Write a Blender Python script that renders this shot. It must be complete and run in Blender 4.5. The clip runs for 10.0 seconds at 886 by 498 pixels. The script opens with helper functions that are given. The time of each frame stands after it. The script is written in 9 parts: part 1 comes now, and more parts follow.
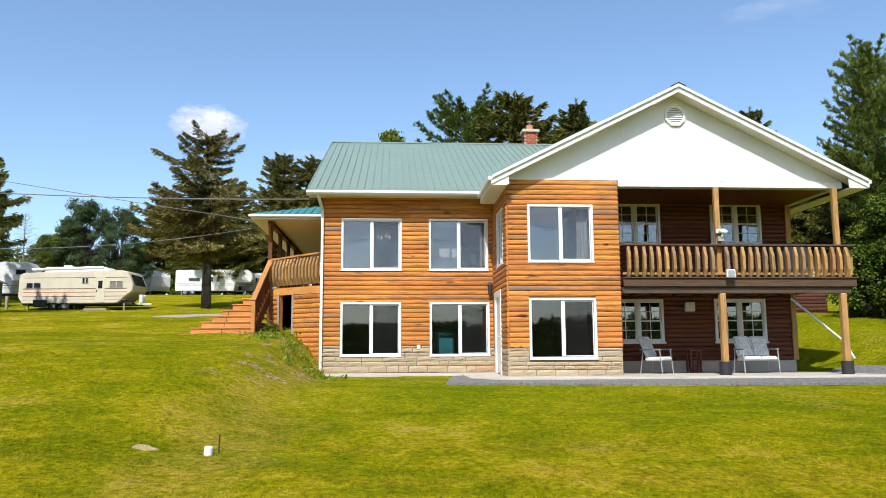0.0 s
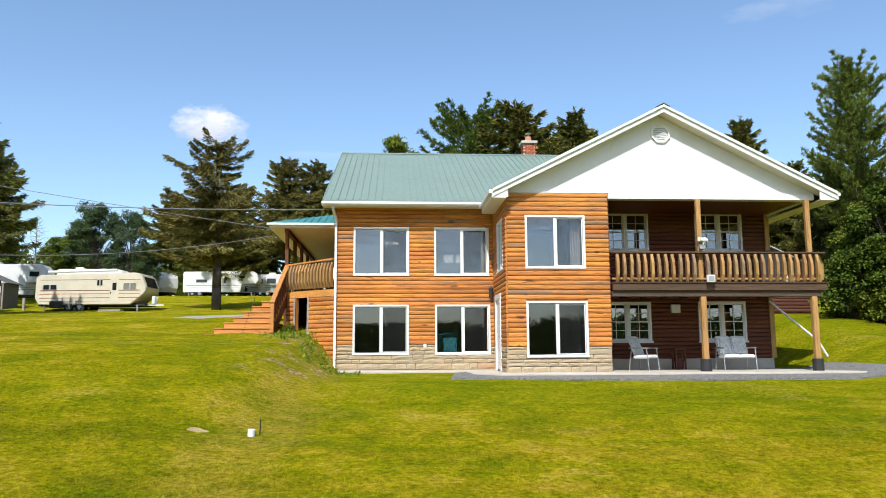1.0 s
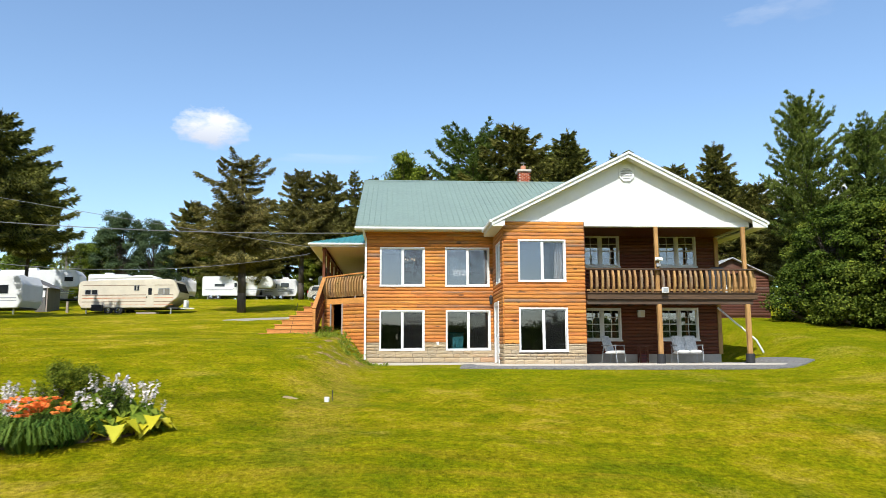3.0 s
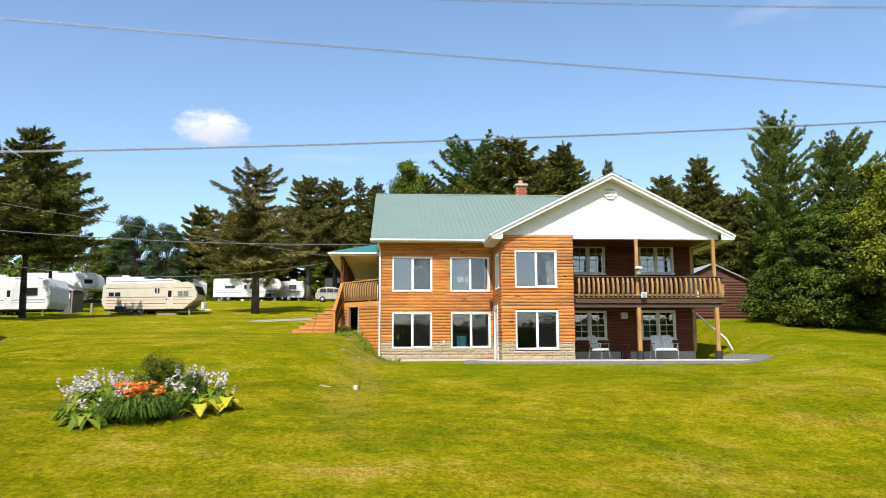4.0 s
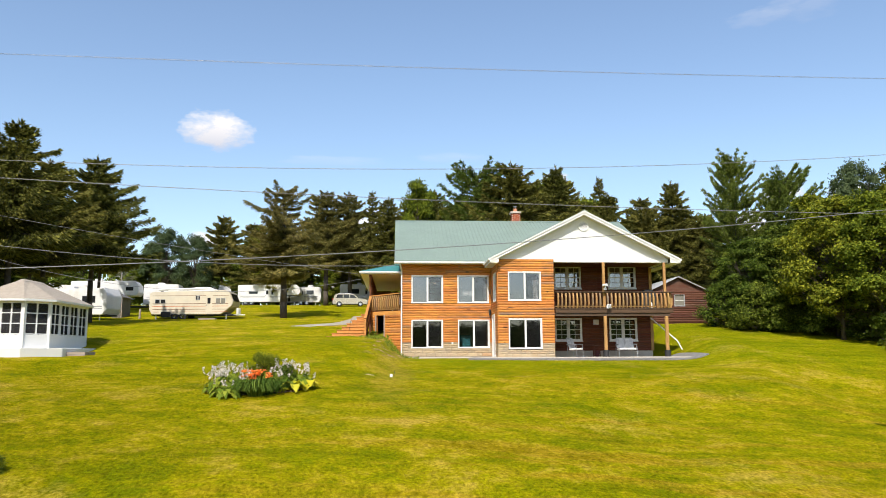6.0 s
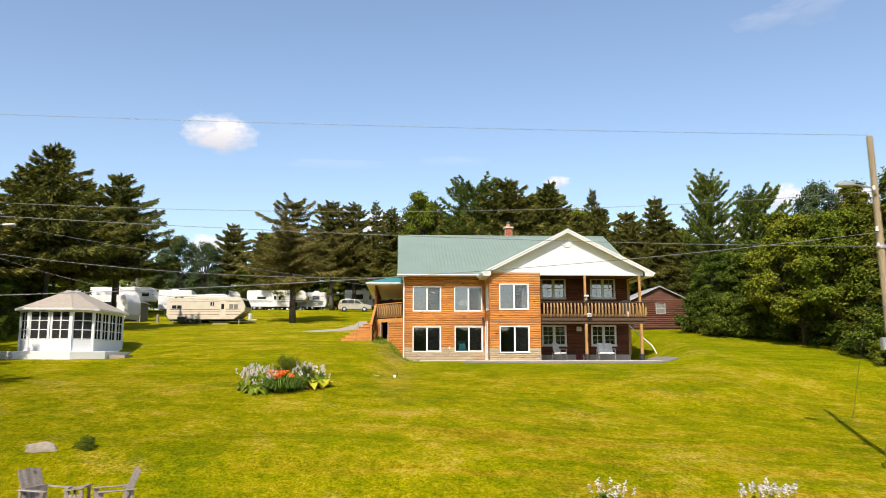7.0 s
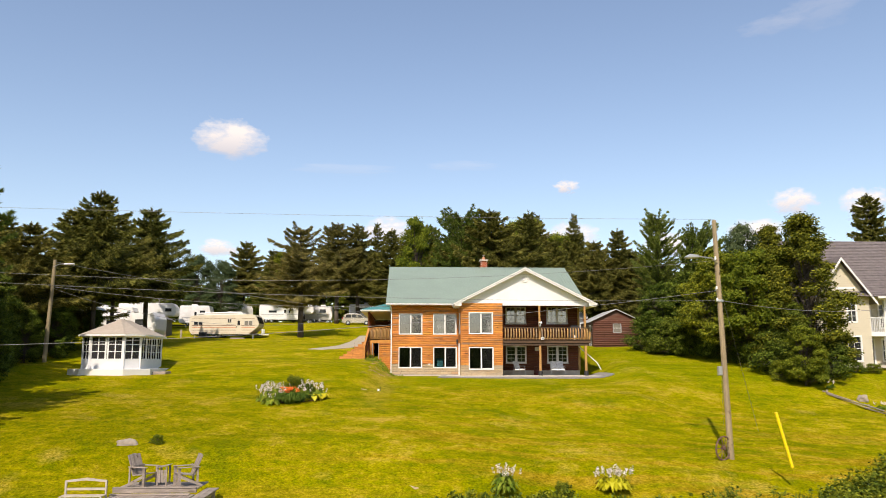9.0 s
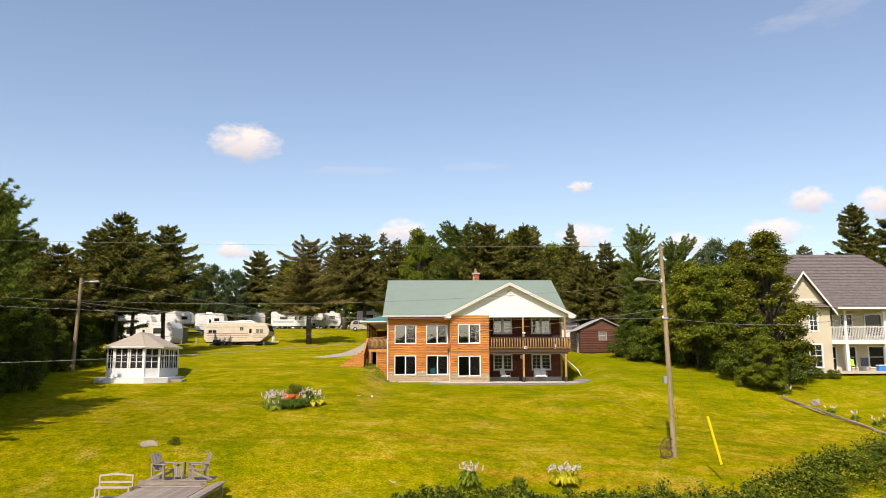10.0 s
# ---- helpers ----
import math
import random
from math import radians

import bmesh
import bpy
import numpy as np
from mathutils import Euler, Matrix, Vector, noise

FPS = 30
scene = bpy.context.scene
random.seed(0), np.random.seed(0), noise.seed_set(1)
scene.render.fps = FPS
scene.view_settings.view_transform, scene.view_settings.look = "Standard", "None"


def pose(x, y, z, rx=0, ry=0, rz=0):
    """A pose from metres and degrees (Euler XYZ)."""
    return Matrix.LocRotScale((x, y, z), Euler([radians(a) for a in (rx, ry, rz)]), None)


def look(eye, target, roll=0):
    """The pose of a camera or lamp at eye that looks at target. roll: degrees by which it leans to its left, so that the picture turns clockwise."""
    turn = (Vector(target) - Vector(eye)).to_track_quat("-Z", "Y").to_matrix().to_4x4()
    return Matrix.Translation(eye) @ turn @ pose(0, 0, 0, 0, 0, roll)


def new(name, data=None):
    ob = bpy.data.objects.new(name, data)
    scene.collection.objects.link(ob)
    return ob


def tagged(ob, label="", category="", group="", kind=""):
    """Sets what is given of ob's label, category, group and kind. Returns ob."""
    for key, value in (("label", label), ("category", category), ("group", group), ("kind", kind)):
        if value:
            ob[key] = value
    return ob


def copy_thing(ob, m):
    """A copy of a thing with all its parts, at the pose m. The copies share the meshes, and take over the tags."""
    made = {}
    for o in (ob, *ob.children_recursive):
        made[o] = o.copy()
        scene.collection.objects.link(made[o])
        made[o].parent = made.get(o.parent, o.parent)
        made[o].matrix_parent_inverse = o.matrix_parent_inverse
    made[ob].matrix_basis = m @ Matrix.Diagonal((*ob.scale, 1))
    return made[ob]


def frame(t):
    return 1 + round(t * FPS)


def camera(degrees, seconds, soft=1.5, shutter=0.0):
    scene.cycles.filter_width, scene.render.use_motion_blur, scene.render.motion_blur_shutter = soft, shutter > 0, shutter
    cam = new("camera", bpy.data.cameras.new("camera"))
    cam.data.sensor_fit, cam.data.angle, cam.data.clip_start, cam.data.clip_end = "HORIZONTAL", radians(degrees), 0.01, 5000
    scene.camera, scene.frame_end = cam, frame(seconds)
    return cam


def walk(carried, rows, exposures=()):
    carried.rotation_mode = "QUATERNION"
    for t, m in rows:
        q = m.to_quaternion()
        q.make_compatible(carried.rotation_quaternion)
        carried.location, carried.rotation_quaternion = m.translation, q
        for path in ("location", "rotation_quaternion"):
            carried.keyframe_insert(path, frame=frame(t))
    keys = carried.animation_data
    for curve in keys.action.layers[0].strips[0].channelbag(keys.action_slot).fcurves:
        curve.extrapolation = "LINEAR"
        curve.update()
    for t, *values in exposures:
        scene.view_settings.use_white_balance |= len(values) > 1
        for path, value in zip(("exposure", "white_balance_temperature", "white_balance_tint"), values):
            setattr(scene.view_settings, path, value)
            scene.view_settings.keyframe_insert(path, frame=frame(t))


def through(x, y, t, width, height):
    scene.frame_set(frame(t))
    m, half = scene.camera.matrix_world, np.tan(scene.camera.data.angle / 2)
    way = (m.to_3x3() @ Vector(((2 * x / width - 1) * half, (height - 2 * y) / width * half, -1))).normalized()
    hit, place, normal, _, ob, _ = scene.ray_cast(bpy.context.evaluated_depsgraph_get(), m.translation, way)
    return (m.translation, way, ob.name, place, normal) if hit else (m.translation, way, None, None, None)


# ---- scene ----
cam = camera(60.3, 10.0, soft=0.65, shutter=0.5)
PATH = [
    (0, (1.313, -1.833, 0.63), (1.444, 0.145, 0.896), -0.3),
    (0.5, (1.209, -2.671, 0.581), (1.339, -0.694, 0.85), -0.3),
    (1, (1.09, -3.69, 0.575), (1.218, -1.712, 0.842), -0.3),
    (1.5, (0.953, -4.874, 0.55), (1.081, -2.896, 0.817), -0.3),
    (2, (0.796, -6.225, 0.487), (0.922, -4.248, 0.757), -0.2),
    (2.5, (0.614, -7.721, 0.422), (0.739, -5.744, 0.694), -0.2),
    (4, (-0.079, -13.196, 0.233), (0.046, -11.219, 0.506), -0.2),
    (4.5, (-0.311, -15.269, 0.201), (-0.187, -13.291, 0.472), -0.2),
    (5, (-0.535, -17.455, 0.151), (-0.415, -15.477, 0.422), -0.2),
    (5.5, (-0.765, -19.722, 0.13), (-0.648, -17.744, 0.403), -0.2),
    (6.8, (-0.949, -25.747, 0.086), (-0.838, -23.77, 0.367), -0.2),
    (7, (-0.919, -26.729, 0.127), (-0.81, -24.752, 0.41), -0.1),
    (7.5, (-0.73, -29.256, 0.297), (-0.624, -27.279, 0.582), -0.1),
    (8, (-0.475, -31.778, 0.503), (-0.372, -29.801, 0.79), 0.0),
    (8.5, (0.026, -34.323, 0.699), (0.118, -32.347, 0.989), 0.1),
    (9, (0.672, -36.876, 0.94), (0.756, -34.9, 1.233), 0.0),
    (9.5, (1.438, -39.431, 1.195), (1.506, -37.454, 1.491), 0.0),
    (10, (2.305, -41.981, 1.428), (2.351, -40.004, 1.724), -0.2),
]
walk(cam, [(t, look(eye, target, roll)) for t, eye, target, roll in PATH],
     [(0, 0.33, 6200, 8), (2.5, 0.36, 6200, 8), (5, 0.38, 6550, 10), (7.5, 0.35, 7050, 13), (10, 0.26, 7450, 17)])

# ---- sky, sun, exposure ----
SUN_TO = Vector((-0.30, -1.0, 1.15)).normalized()
world = bpy.data.worlds.new("sky")
scene.world = world
world.use_nodes = True
wn = world.node_tree
wn.nodes.clear()
sky = wn.nodes.new("ShaderNodeTexSky")
sky.sky_type = "NISHITA"
sky.sun_disc = False
sky.sun_elevation = math.asin(SUN_TO.z)
sky.sun_rotation = math.atan2(SUN_TO.x, SUN_TO.y)
sky.altitude = 0.0
sky.air_density = 1.0
sky.dust_density = 1.0
sky.ozone_density = 1.5
bg = wn.nodes.new("ShaderNodeBackground")
bg.inputs["Strength"].default_value = 0.157
wo = wn.nodes.new("ShaderNodeOutputWorld")
tint = wn.nodes.new("ShaderNodeMixRGB")
tint.blend_type = "MULTIPLY"
tint.inputs[0].default_value = 1.0
tint.inputs[2].default_value = (0.965, 1.0, 1.02, 1)
wn.links.new(sky.outputs[0], tint.inputs[1])
wn.links.new(tint.outputs[0], bg.inputs["Color"])
wn.links.new(bg.outputs[0], wo.inputs["Surface"])

sun_data = bpy.data.lights.new("sun", "SUN")
sun_data.energy = 4.6
sun_data.angle = radians(0.53)
sun_data.color = (1.0, 0.95, 0.87)
sun = new("sun", sun_data)
sun.matrix_world = look(SUN_TO * 100.0, (0, 0, 0))


# ---- building helpers ----
def rng(seed):
    return random.Random(seed)


def box(bm, x0, x1, y0, y1, z0, z1):
    v = [bm.verts.new((x, y, z)) for z in (z0, z1) for y in (y0, y1) for x in (x0, x1)]
    for f in ((0, 2, 3, 1), (4, 5, 7, 6), (0, 1, 5, 4), (2, 6, 7, 3), (0, 4, 6, 2), (1, 3, 7, 5)):
        bm.faces.new([v[i] for i in f])
    return v


def solid(bm, ring_a, ring_b, caps=True):
    """Two rings of equally many points joined by a skin."""
    a = [bm.verts.new(p) for p in ring_a]
    b = [bm.verts.new(p) for p in ring_b]
    n = len(a)
    for i in range(n):
        bm.faces.new((a[i], a[(i + 1) % n], b[(i + 1) % n], b[i]))
    if caps:
        bm.faces.new(a[::-1])
        bm.faces.new(b)


def prism(bm, pts, axis, lo, hi):
    """A flat outline pulled along an axis. pts are the two other coordinates in x, y, z order."""
    def full(p, c):
        q = list(p)
        q.insert("xyz".index(axis), c)
        return q
    solid(bm, [full(p, lo) for p in pts], [full(p, hi) for p in pts])


def rod(bm, p0, p1, r0, r1=None, n=8, caps=True):
    p0, p1 = Vector(p0), Vector(p1)
    r1 = r0 if r1 is None else r1
    d = (p1 - p0).normalized()
    u = d.orthogonal().normalized()
    w = d.cross(u)
    ring = [(math.cos(2 * math.pi * i / n), math.sin(2 * math.pi * i / n)) for i in range(n)]
    solid(bm, [p0 + (u * c + w * s) * r0 for c, s in ring], [p1 + (u * c + w * s) * r1 for c, s in ring], caps)


def beam(bm, p0, p1, w, h):
    """A straight timber from p0 to p1, w wide and h high (h as upright as may be)."""
    p0, p1 = Vector(p0), Vector(p1)
    d = (p1 - p0).normalized()
    side = d.cross(Vector((0, 0, 1)))
    side = Vector((1, 0, 0)) if side.length < 1e-4 else side.normalized()
    up = side.cross(d).normalized()
    k = [side * (sx * w / 2) + up * (sz * h / 2) for sx, sz in ((-1, -1), (1, -1), (1, 1), (-1, 1))]
    solid(bm, [p0 + q for q in k], [p1 + q for q in k])


def tube(bm, pts, r, n=6):
    """A bent bar: one skin over rings set along the points."""
    pts = [Vector(p) for p in pts]
    shut = (pts[0] - pts[-1]).length < 1e-6
    if shut:
        pts = pts[:-1]
    k = len(pts)
    rings = []
    for i, p in enumerate(pts):
        a = pts[(i - 1) % k] if shut or i else p
        b = pts[(i + 1) % k] if shut or i < k - 1 else p
        d = (b - a).normalized()
        u = d.cross(Vector((0.13, 0.21, 0.97))).normalized()
        w = d.cross(u)
        rings.append([bm.verts.new(p + (u * math.cos(2 * math.pi * j / n) + w * math.sin(2 * math.pi * j / n)) * r) for j in range(n)])
    for i in range(k if shut else k - 1):
        a, b = rings[i], rings[(i + 1) % k]
        for j in range(n):
            bm.faces.new((a[j], a[(j + 1) % n], b[(j + 1) % n], b[j]))
    if not shut:
        bm.faces.new(rings[0][::-1])
        bm.faces.new(rings[-1])


def close(bm, bevel=0.0, segs=1, smooth=False):
    bmesh.ops.recalc_face_normals(bm, faces=bm.faces)
    if bevel:
        bmesh.ops.bevel(bm, geom=bm.edges[:], offset=bevel, segments=segs, affect="EDGES", clamp_overlap=True)
    if smooth:
        for f in bm.faces:
            f.smooth = True
    me = bpy.data.meshes.new("m")
    bm.to_mesh(me)
    bm.free()
    return me


def made(fn, *args, bevel=0.0, segs=1, smooth=False, **kw):
    bm = bmesh.new()
    fn(bm, *args, **kw)
    return close(bm, bevel, segs, smooth)


def part(name, mesh, material, parent, label="", world_space=True):
    """One mesh under a thing or under a part."""
    if isinstance(mesh, bmesh.types.BMesh):
        mesh = close(mesh)
    if material is not None and not mesh.materials:
        mesh.materials.append(material)
    mesh.name = name
    ob = new(name, mesh)
    ob.parent = parent
    if world_space and parent.parent is None:
        ob.matrix_parent_inverse = parent.matrix_basis.inverted()
    if label:
        ob["label"] = label
    return ob


def thing(name, at, label, category, group="", kind="", rz=0.0):
    ob = new(name)
    ob.empty_display_size = 0.2
    ob.matrix_basis = pose(*at, 0, 0, rz)
    return tagged(ob, label, category, group, kind)


def single(name, mesh, material, label, category, group="", kind="", at=None):
    if isinstance(mesh, bmesh.types.BMesh):
        mesh = close(mesh)
    if material is not None and not mesh.materials:
        mesh.materials.append(material)
    ob = new(name, mesh)
    if at is not None:
        ob.matrix_basis = pose(*at)
    return tagged(ob, label, category, group, kind)


def raw(name, verts, faces, smooth=False):
    me = bpy.data.meshes.new(name)
    me.from_pydata(np.asarray(verts).reshape(-1, 3).tolist(), [], np.asarray(faces).tolist())
    if smooth:
        me.polygons.foreach_set("use_smooth", [True] * len(me.polygons))
    me.update()
    return me


# ---- materials ----
class Nodes:
    """A short hand for node materials."""

    def __init__(self, name):
        self.mat = bpy.data.materials.new(name)
        self.mat.use_nodes = True
        self.t = self.mat.node_tree
        self.t.nodes.clear()
        self.out = self.t.nodes.new("ShaderNodeOutputMaterial")

    def n(self, kind):
        return self.t.nodes.new("ShaderNode" + kind)

    def l(self, a, b):
        self.t.links.new(a, b)

    def pos(self, scale=(1, 1, 1)):
        g = self.n("NewGeometry")
        m = self.n("Mapping")
        m.inputs["Scale"].default_value = scale
        self.l(g.outputs["Position"], m.inputs["Vector"])
        return m.outputs[0]

    def obj(self, scale=(1, 1, 1)):
        g = self.n("TexCoord")
        m = self.n("Mapping")
        m.inputs["Scale"].default_value = scale
        self.l(g.outputs["Object"], m.inputs["Vector"])
        return m.outputs[0]

    def noise(self, vec, scale, detail=4.0, rough=0.55):
        x = self.n("TexNoise")
        x.inputs["Scale"].default_value = scale
        x.inputs["Detail"].default_value = detail
        x.inputs["Roughness"].default_value = rough
        self.l(vec, x.inputs["Vector"])
        return x.outputs["Fac"]

    def ramp(self, fac, stops):
        r = self.n("ValToRGB")
        e = r.color_ramp.elements
        while len(e) < len(stops):
            e.new(0.5)
        for el, (p, c) in zip(e, stops):
            el.position = p
            el.color = (*c, 1) if len(c) == 3 else c
        self.l(fac, r.inputs[0])
        return r.outputs[0]

    def grey(self, fac, lo, hi, a=0.0, b=1.0):
        m = self.n("MapRange")
        for i, v in enumerate((lo, hi, a, b)):
            m.inputs[i + 1].default_value = v
        self.l(fac, m.inputs[0])
        return m.outputs[0]

    def mix(self, fac, a, b, mode="MIX"):
        m = self.n("MixRGB")
        m.blend_type = mode
        for v, i in ((fac, 0), (a, 1), (b, 2)):
            if isinstance(v, (int, float)):
                m.inputs[i].default_value = v if i == 0 else (v, v, v, 1)
            elif isinstance(v, tuple):
                m.inputs[i].default_value = (*v, 1)
            else:
                self.l(v, m.inputs[i])
        return m.outputs[0]

    def math(self, op, a, b):
        m = self.n("Math")
        m.operation = op
        for i, v in enumerate((a, b)):
            if isinstance(v, (int, float)):
                m.inputs[i].default_value = v
            else:
                self.l(v, m.inputs[i])
        return m.outputs[0]

    def bump(self, height, dist, strength=1.0):
        b = self.n("Bump")
        b.inputs["Distance"].default_value = dist
        b.inputs["Strength"].default_value = strength
        self.l(height, b.inputs["Height"])
        return b.outputs[0]

    def surface(self, color, rough=0.6, normal=None, metal=0.0, spec=0.5):
        p = self.n("BsdfPrincipled")
        if isinstance(color, tuple):
            p.inputs["Base Color"].default_value = (*color, 1)
        else:
            self.l(color, p.inputs["Base Color"])
        if isinstance(rough, (int, float)):
            p.inputs["Roughness"].default_value = rough
        else:
            self.l(rough, p.inputs["Roughness"])
        p.inputs["Metallic"].default_value = metal
        p.inputs["Specular IOR Level"].default_value = spec
        if normal is not None:
            self.l(normal, p.inputs["Normal"])
        self.l(p.outputs[0], self.out.inputs["Surface"])
        return self.mat


def worn(name, base, vary=0.25, scale=6.0, rough=0.6, grain=(1, 1, 1), relief=0.003, metal=0.0, spec=0.4, dirt=None):
    """A painted or plain surface with two sizes of unevenness."""
    m = Nodes(name)
    v = m.pos(grain)
    a = m.noise(v, scale, 5.0)
    b = m.noise(v, scale * 9.0, 3.0)
    dark = tuple(c * (1 - vary) for c in base)
    light = tuple(min(1.0, c * (1 + vary * 0.6)) for c in base)
    col = m.ramp(a, [(0.3, dark), (0.55, base), (0.75, light)])
    col = m.mix(0.35, col, m.ramp(b, [(0.35, dark), (0.65, light)]))
    if dirt:
        d = m.grey(m.noise(m.pos(), scale * 0.35, 6.0, 0.65), 0.52, 0.68)
        col = m.mix(m.math("MULTIPLY", d, 0.5), col, dirt)
    return m.surface(col, m.grey(b, 0.3, 0.7, rough - 0.08, rough + 0.08), m.bump(b, relief), metal, spec)


def wood(name, base, along="x", vary=0.45, grey=0.12, rough=0.62, dark=(0.06, 0.03, 0.015), per_piece=True, silver=(0.22, 0.18, 0.14), peel=0.0):
    """Stained timber: grain along one axis, knots, weathered boards."""
    m = Nodes(name)
    g = {"x": (0.7, 9, 9), "y": (9, 0.7, 9), "z": (9, 9, 0.7)}[along]
    v = m.pos(g)
    fib = m.noise(v, 3.0, 6.0, 0.65)
    big = m.noise(m.pos(tuple(0.25 if c < 1 else 1.2 for c in g)), 1.5, 3.0)
    light = tuple(min(1, c * (1 + vary * 0.7)) for c in base)
    deep = tuple(c * (1 - vary) for c in base)
    col = m.ramp(fib, [(0.28, deep), (0.5, base), (0.72, light)])
    col = m.mix(m.grey(big, 0.4, 0.75, 0.0, 0.55), col, deep)
    knots = m.grey(m.noise(m.pos(tuple(2.2 if c < 1 else 6.0 for c in g)), 1.0, 1.0), 0.71, 0.76)
    col = m.mix(m.math("MULTIPLY", knots, 0.8), col, dark)
    if per_piece:
        oi = m.n("ObjectInfo")
        r = oi.outputs["Random"]
        hsv = m.n("HueSaturation")
        m.l(m.grey(m.math("FRACT", m.math("MULTIPLY", r, 7.77), 0.0), 0, 1, 0.493, 0.508), hsv.inputs["Hue"])
        m.l(m.grey(r, 0, 1, 0.84, 1.12), hsv.inputs["Value"])
        m.l(col, hsv.inputs["Color"])
        r2 = m.math("FRACT", m.math("MULTIPLY", r, 17.31), 0.0)
        old = m.math("MULTIPLY", m.grey(r2, 1 - grey * 1.6, 1 - grey * 0.3), m.grey(m.noise(m.pos(tuple(0.5 if c < 1 else 2.5 for c in g)), 1.7, 5.0, 0.7), 0.40, 0.62))
        col = m.mix(m.math("MULTIPLY", old, 0.85), hsv.outputs[0], m.mix(fib, tuple(c * 0.35 for c in silver), silver))
    if peel:
        flake = m.grey(m.noise(m.pos(tuple(0.9 if c < 1 else 16.0 for c in g)), 2.2, 6.0, 0.75), 0.555, 0.66)
        where = m.grey(m.noise(m.pos(), 0.9, 4.0, 0.6), 0.44, 0.64, 0.15, 1.0)
        col = m.mix(m.math("MULTIPLY", m.math("MULTIPLY", flake, where), peel), col, m.mix(fib, (0.045, 0.030, 0.020), (0.20, 0.15, 0.11)))
    return m.surface(col, m.grey(fib, 0.3, 0.7, rough - 0.1, rough + 0.12), m.bump(fib, 0.004, 0.6), 0.0, 0.35)


def glass(name, tint=(0.75, 0.8, 0.8), gloss=0.16):
    m = Nodes(name)
    tr = m.n("BsdfTransparent")
    tr.inputs[0].default_value = (*tint, 1)
    gl = m.n("BsdfGlossy")
    gl.inputs["Roughness"].default_value = 0.015
    gl.inputs[0].default_value = (0.95, 0.97, 1, 1)
    fr = m.n("Fresnel")
    fr.inputs[0].default_value = 1.5
    wav = m.noise(m.pos(), 1.3, 1.0)
    m.l(m.bump(wav, 0.004, 0.6), gl.inputs["Normal"])
    f = m.math("ADD", fr.outputs[0], gloss)
    mx = m.n("MixShader")
    m.l(f, mx.inputs[0])
    m.l(tr.outputs[0], mx.inputs[1])
    m.l(gl.outputs[0], mx.inputs[2])
    m.l(mx.outputs[0], m.out.inputs["Surface"])
    return m.mat


def leafy(name, dark, mid, light, through=0.3, rough=0.6, clump=0.5):
    """Foliage: each leaf or spray its own shade, drifting over the crown."""
    m = Nodes(name)
    g = m.n("NewGeometry")
    isl = g.outputs["Random Per Island"]
    col = m.ramp(isl, [(0.0, dark), (0.5, mid), (1.0, light)])
    drift = m.noise(m.obj(), clump, 2.0)
    col = m.mix(m.grey(drift, 0.35, 0.7, 0.0, 0.55), col, m.ramp(isl, [(0.0, mid), (1.0, light)]))
    oi = m.n("ObjectInfo")
    hsv = m.n("HueSaturation")
    m.l(m.grey(oi.outputs["Random"], 0, 1, 0.485, 0.512), hsv.inputs["Hue"])
    m.l(m.grey(oi.outputs["Random"], 0, 1, 1.12, 0.85), hsv.inputs["Value"])
    m.l(col, hsv.inputs["Color"])
    df = m.n("BsdfPrincipled")
    df.inputs["Roughness"].default_value = rough
    df.inputs["Specular IOR Level"].default_value = 0.08
    m.l(hsv.outputs[0], df.inputs["Base Color"])
    tl = m.n("BsdfTranslucent")
    m.l(hsv.outputs[0], tl.inputs[0])
    mx = m.n("MixShader")
    mx.inputs[0].default_value = through
    m.l(df.outputs[0], mx.inputs[1])
    m.l(tl.outputs[0], mx.inputs[2])
    m.l(mx.outputs[0], m.out.inputs["Surface"])
    return m.mat


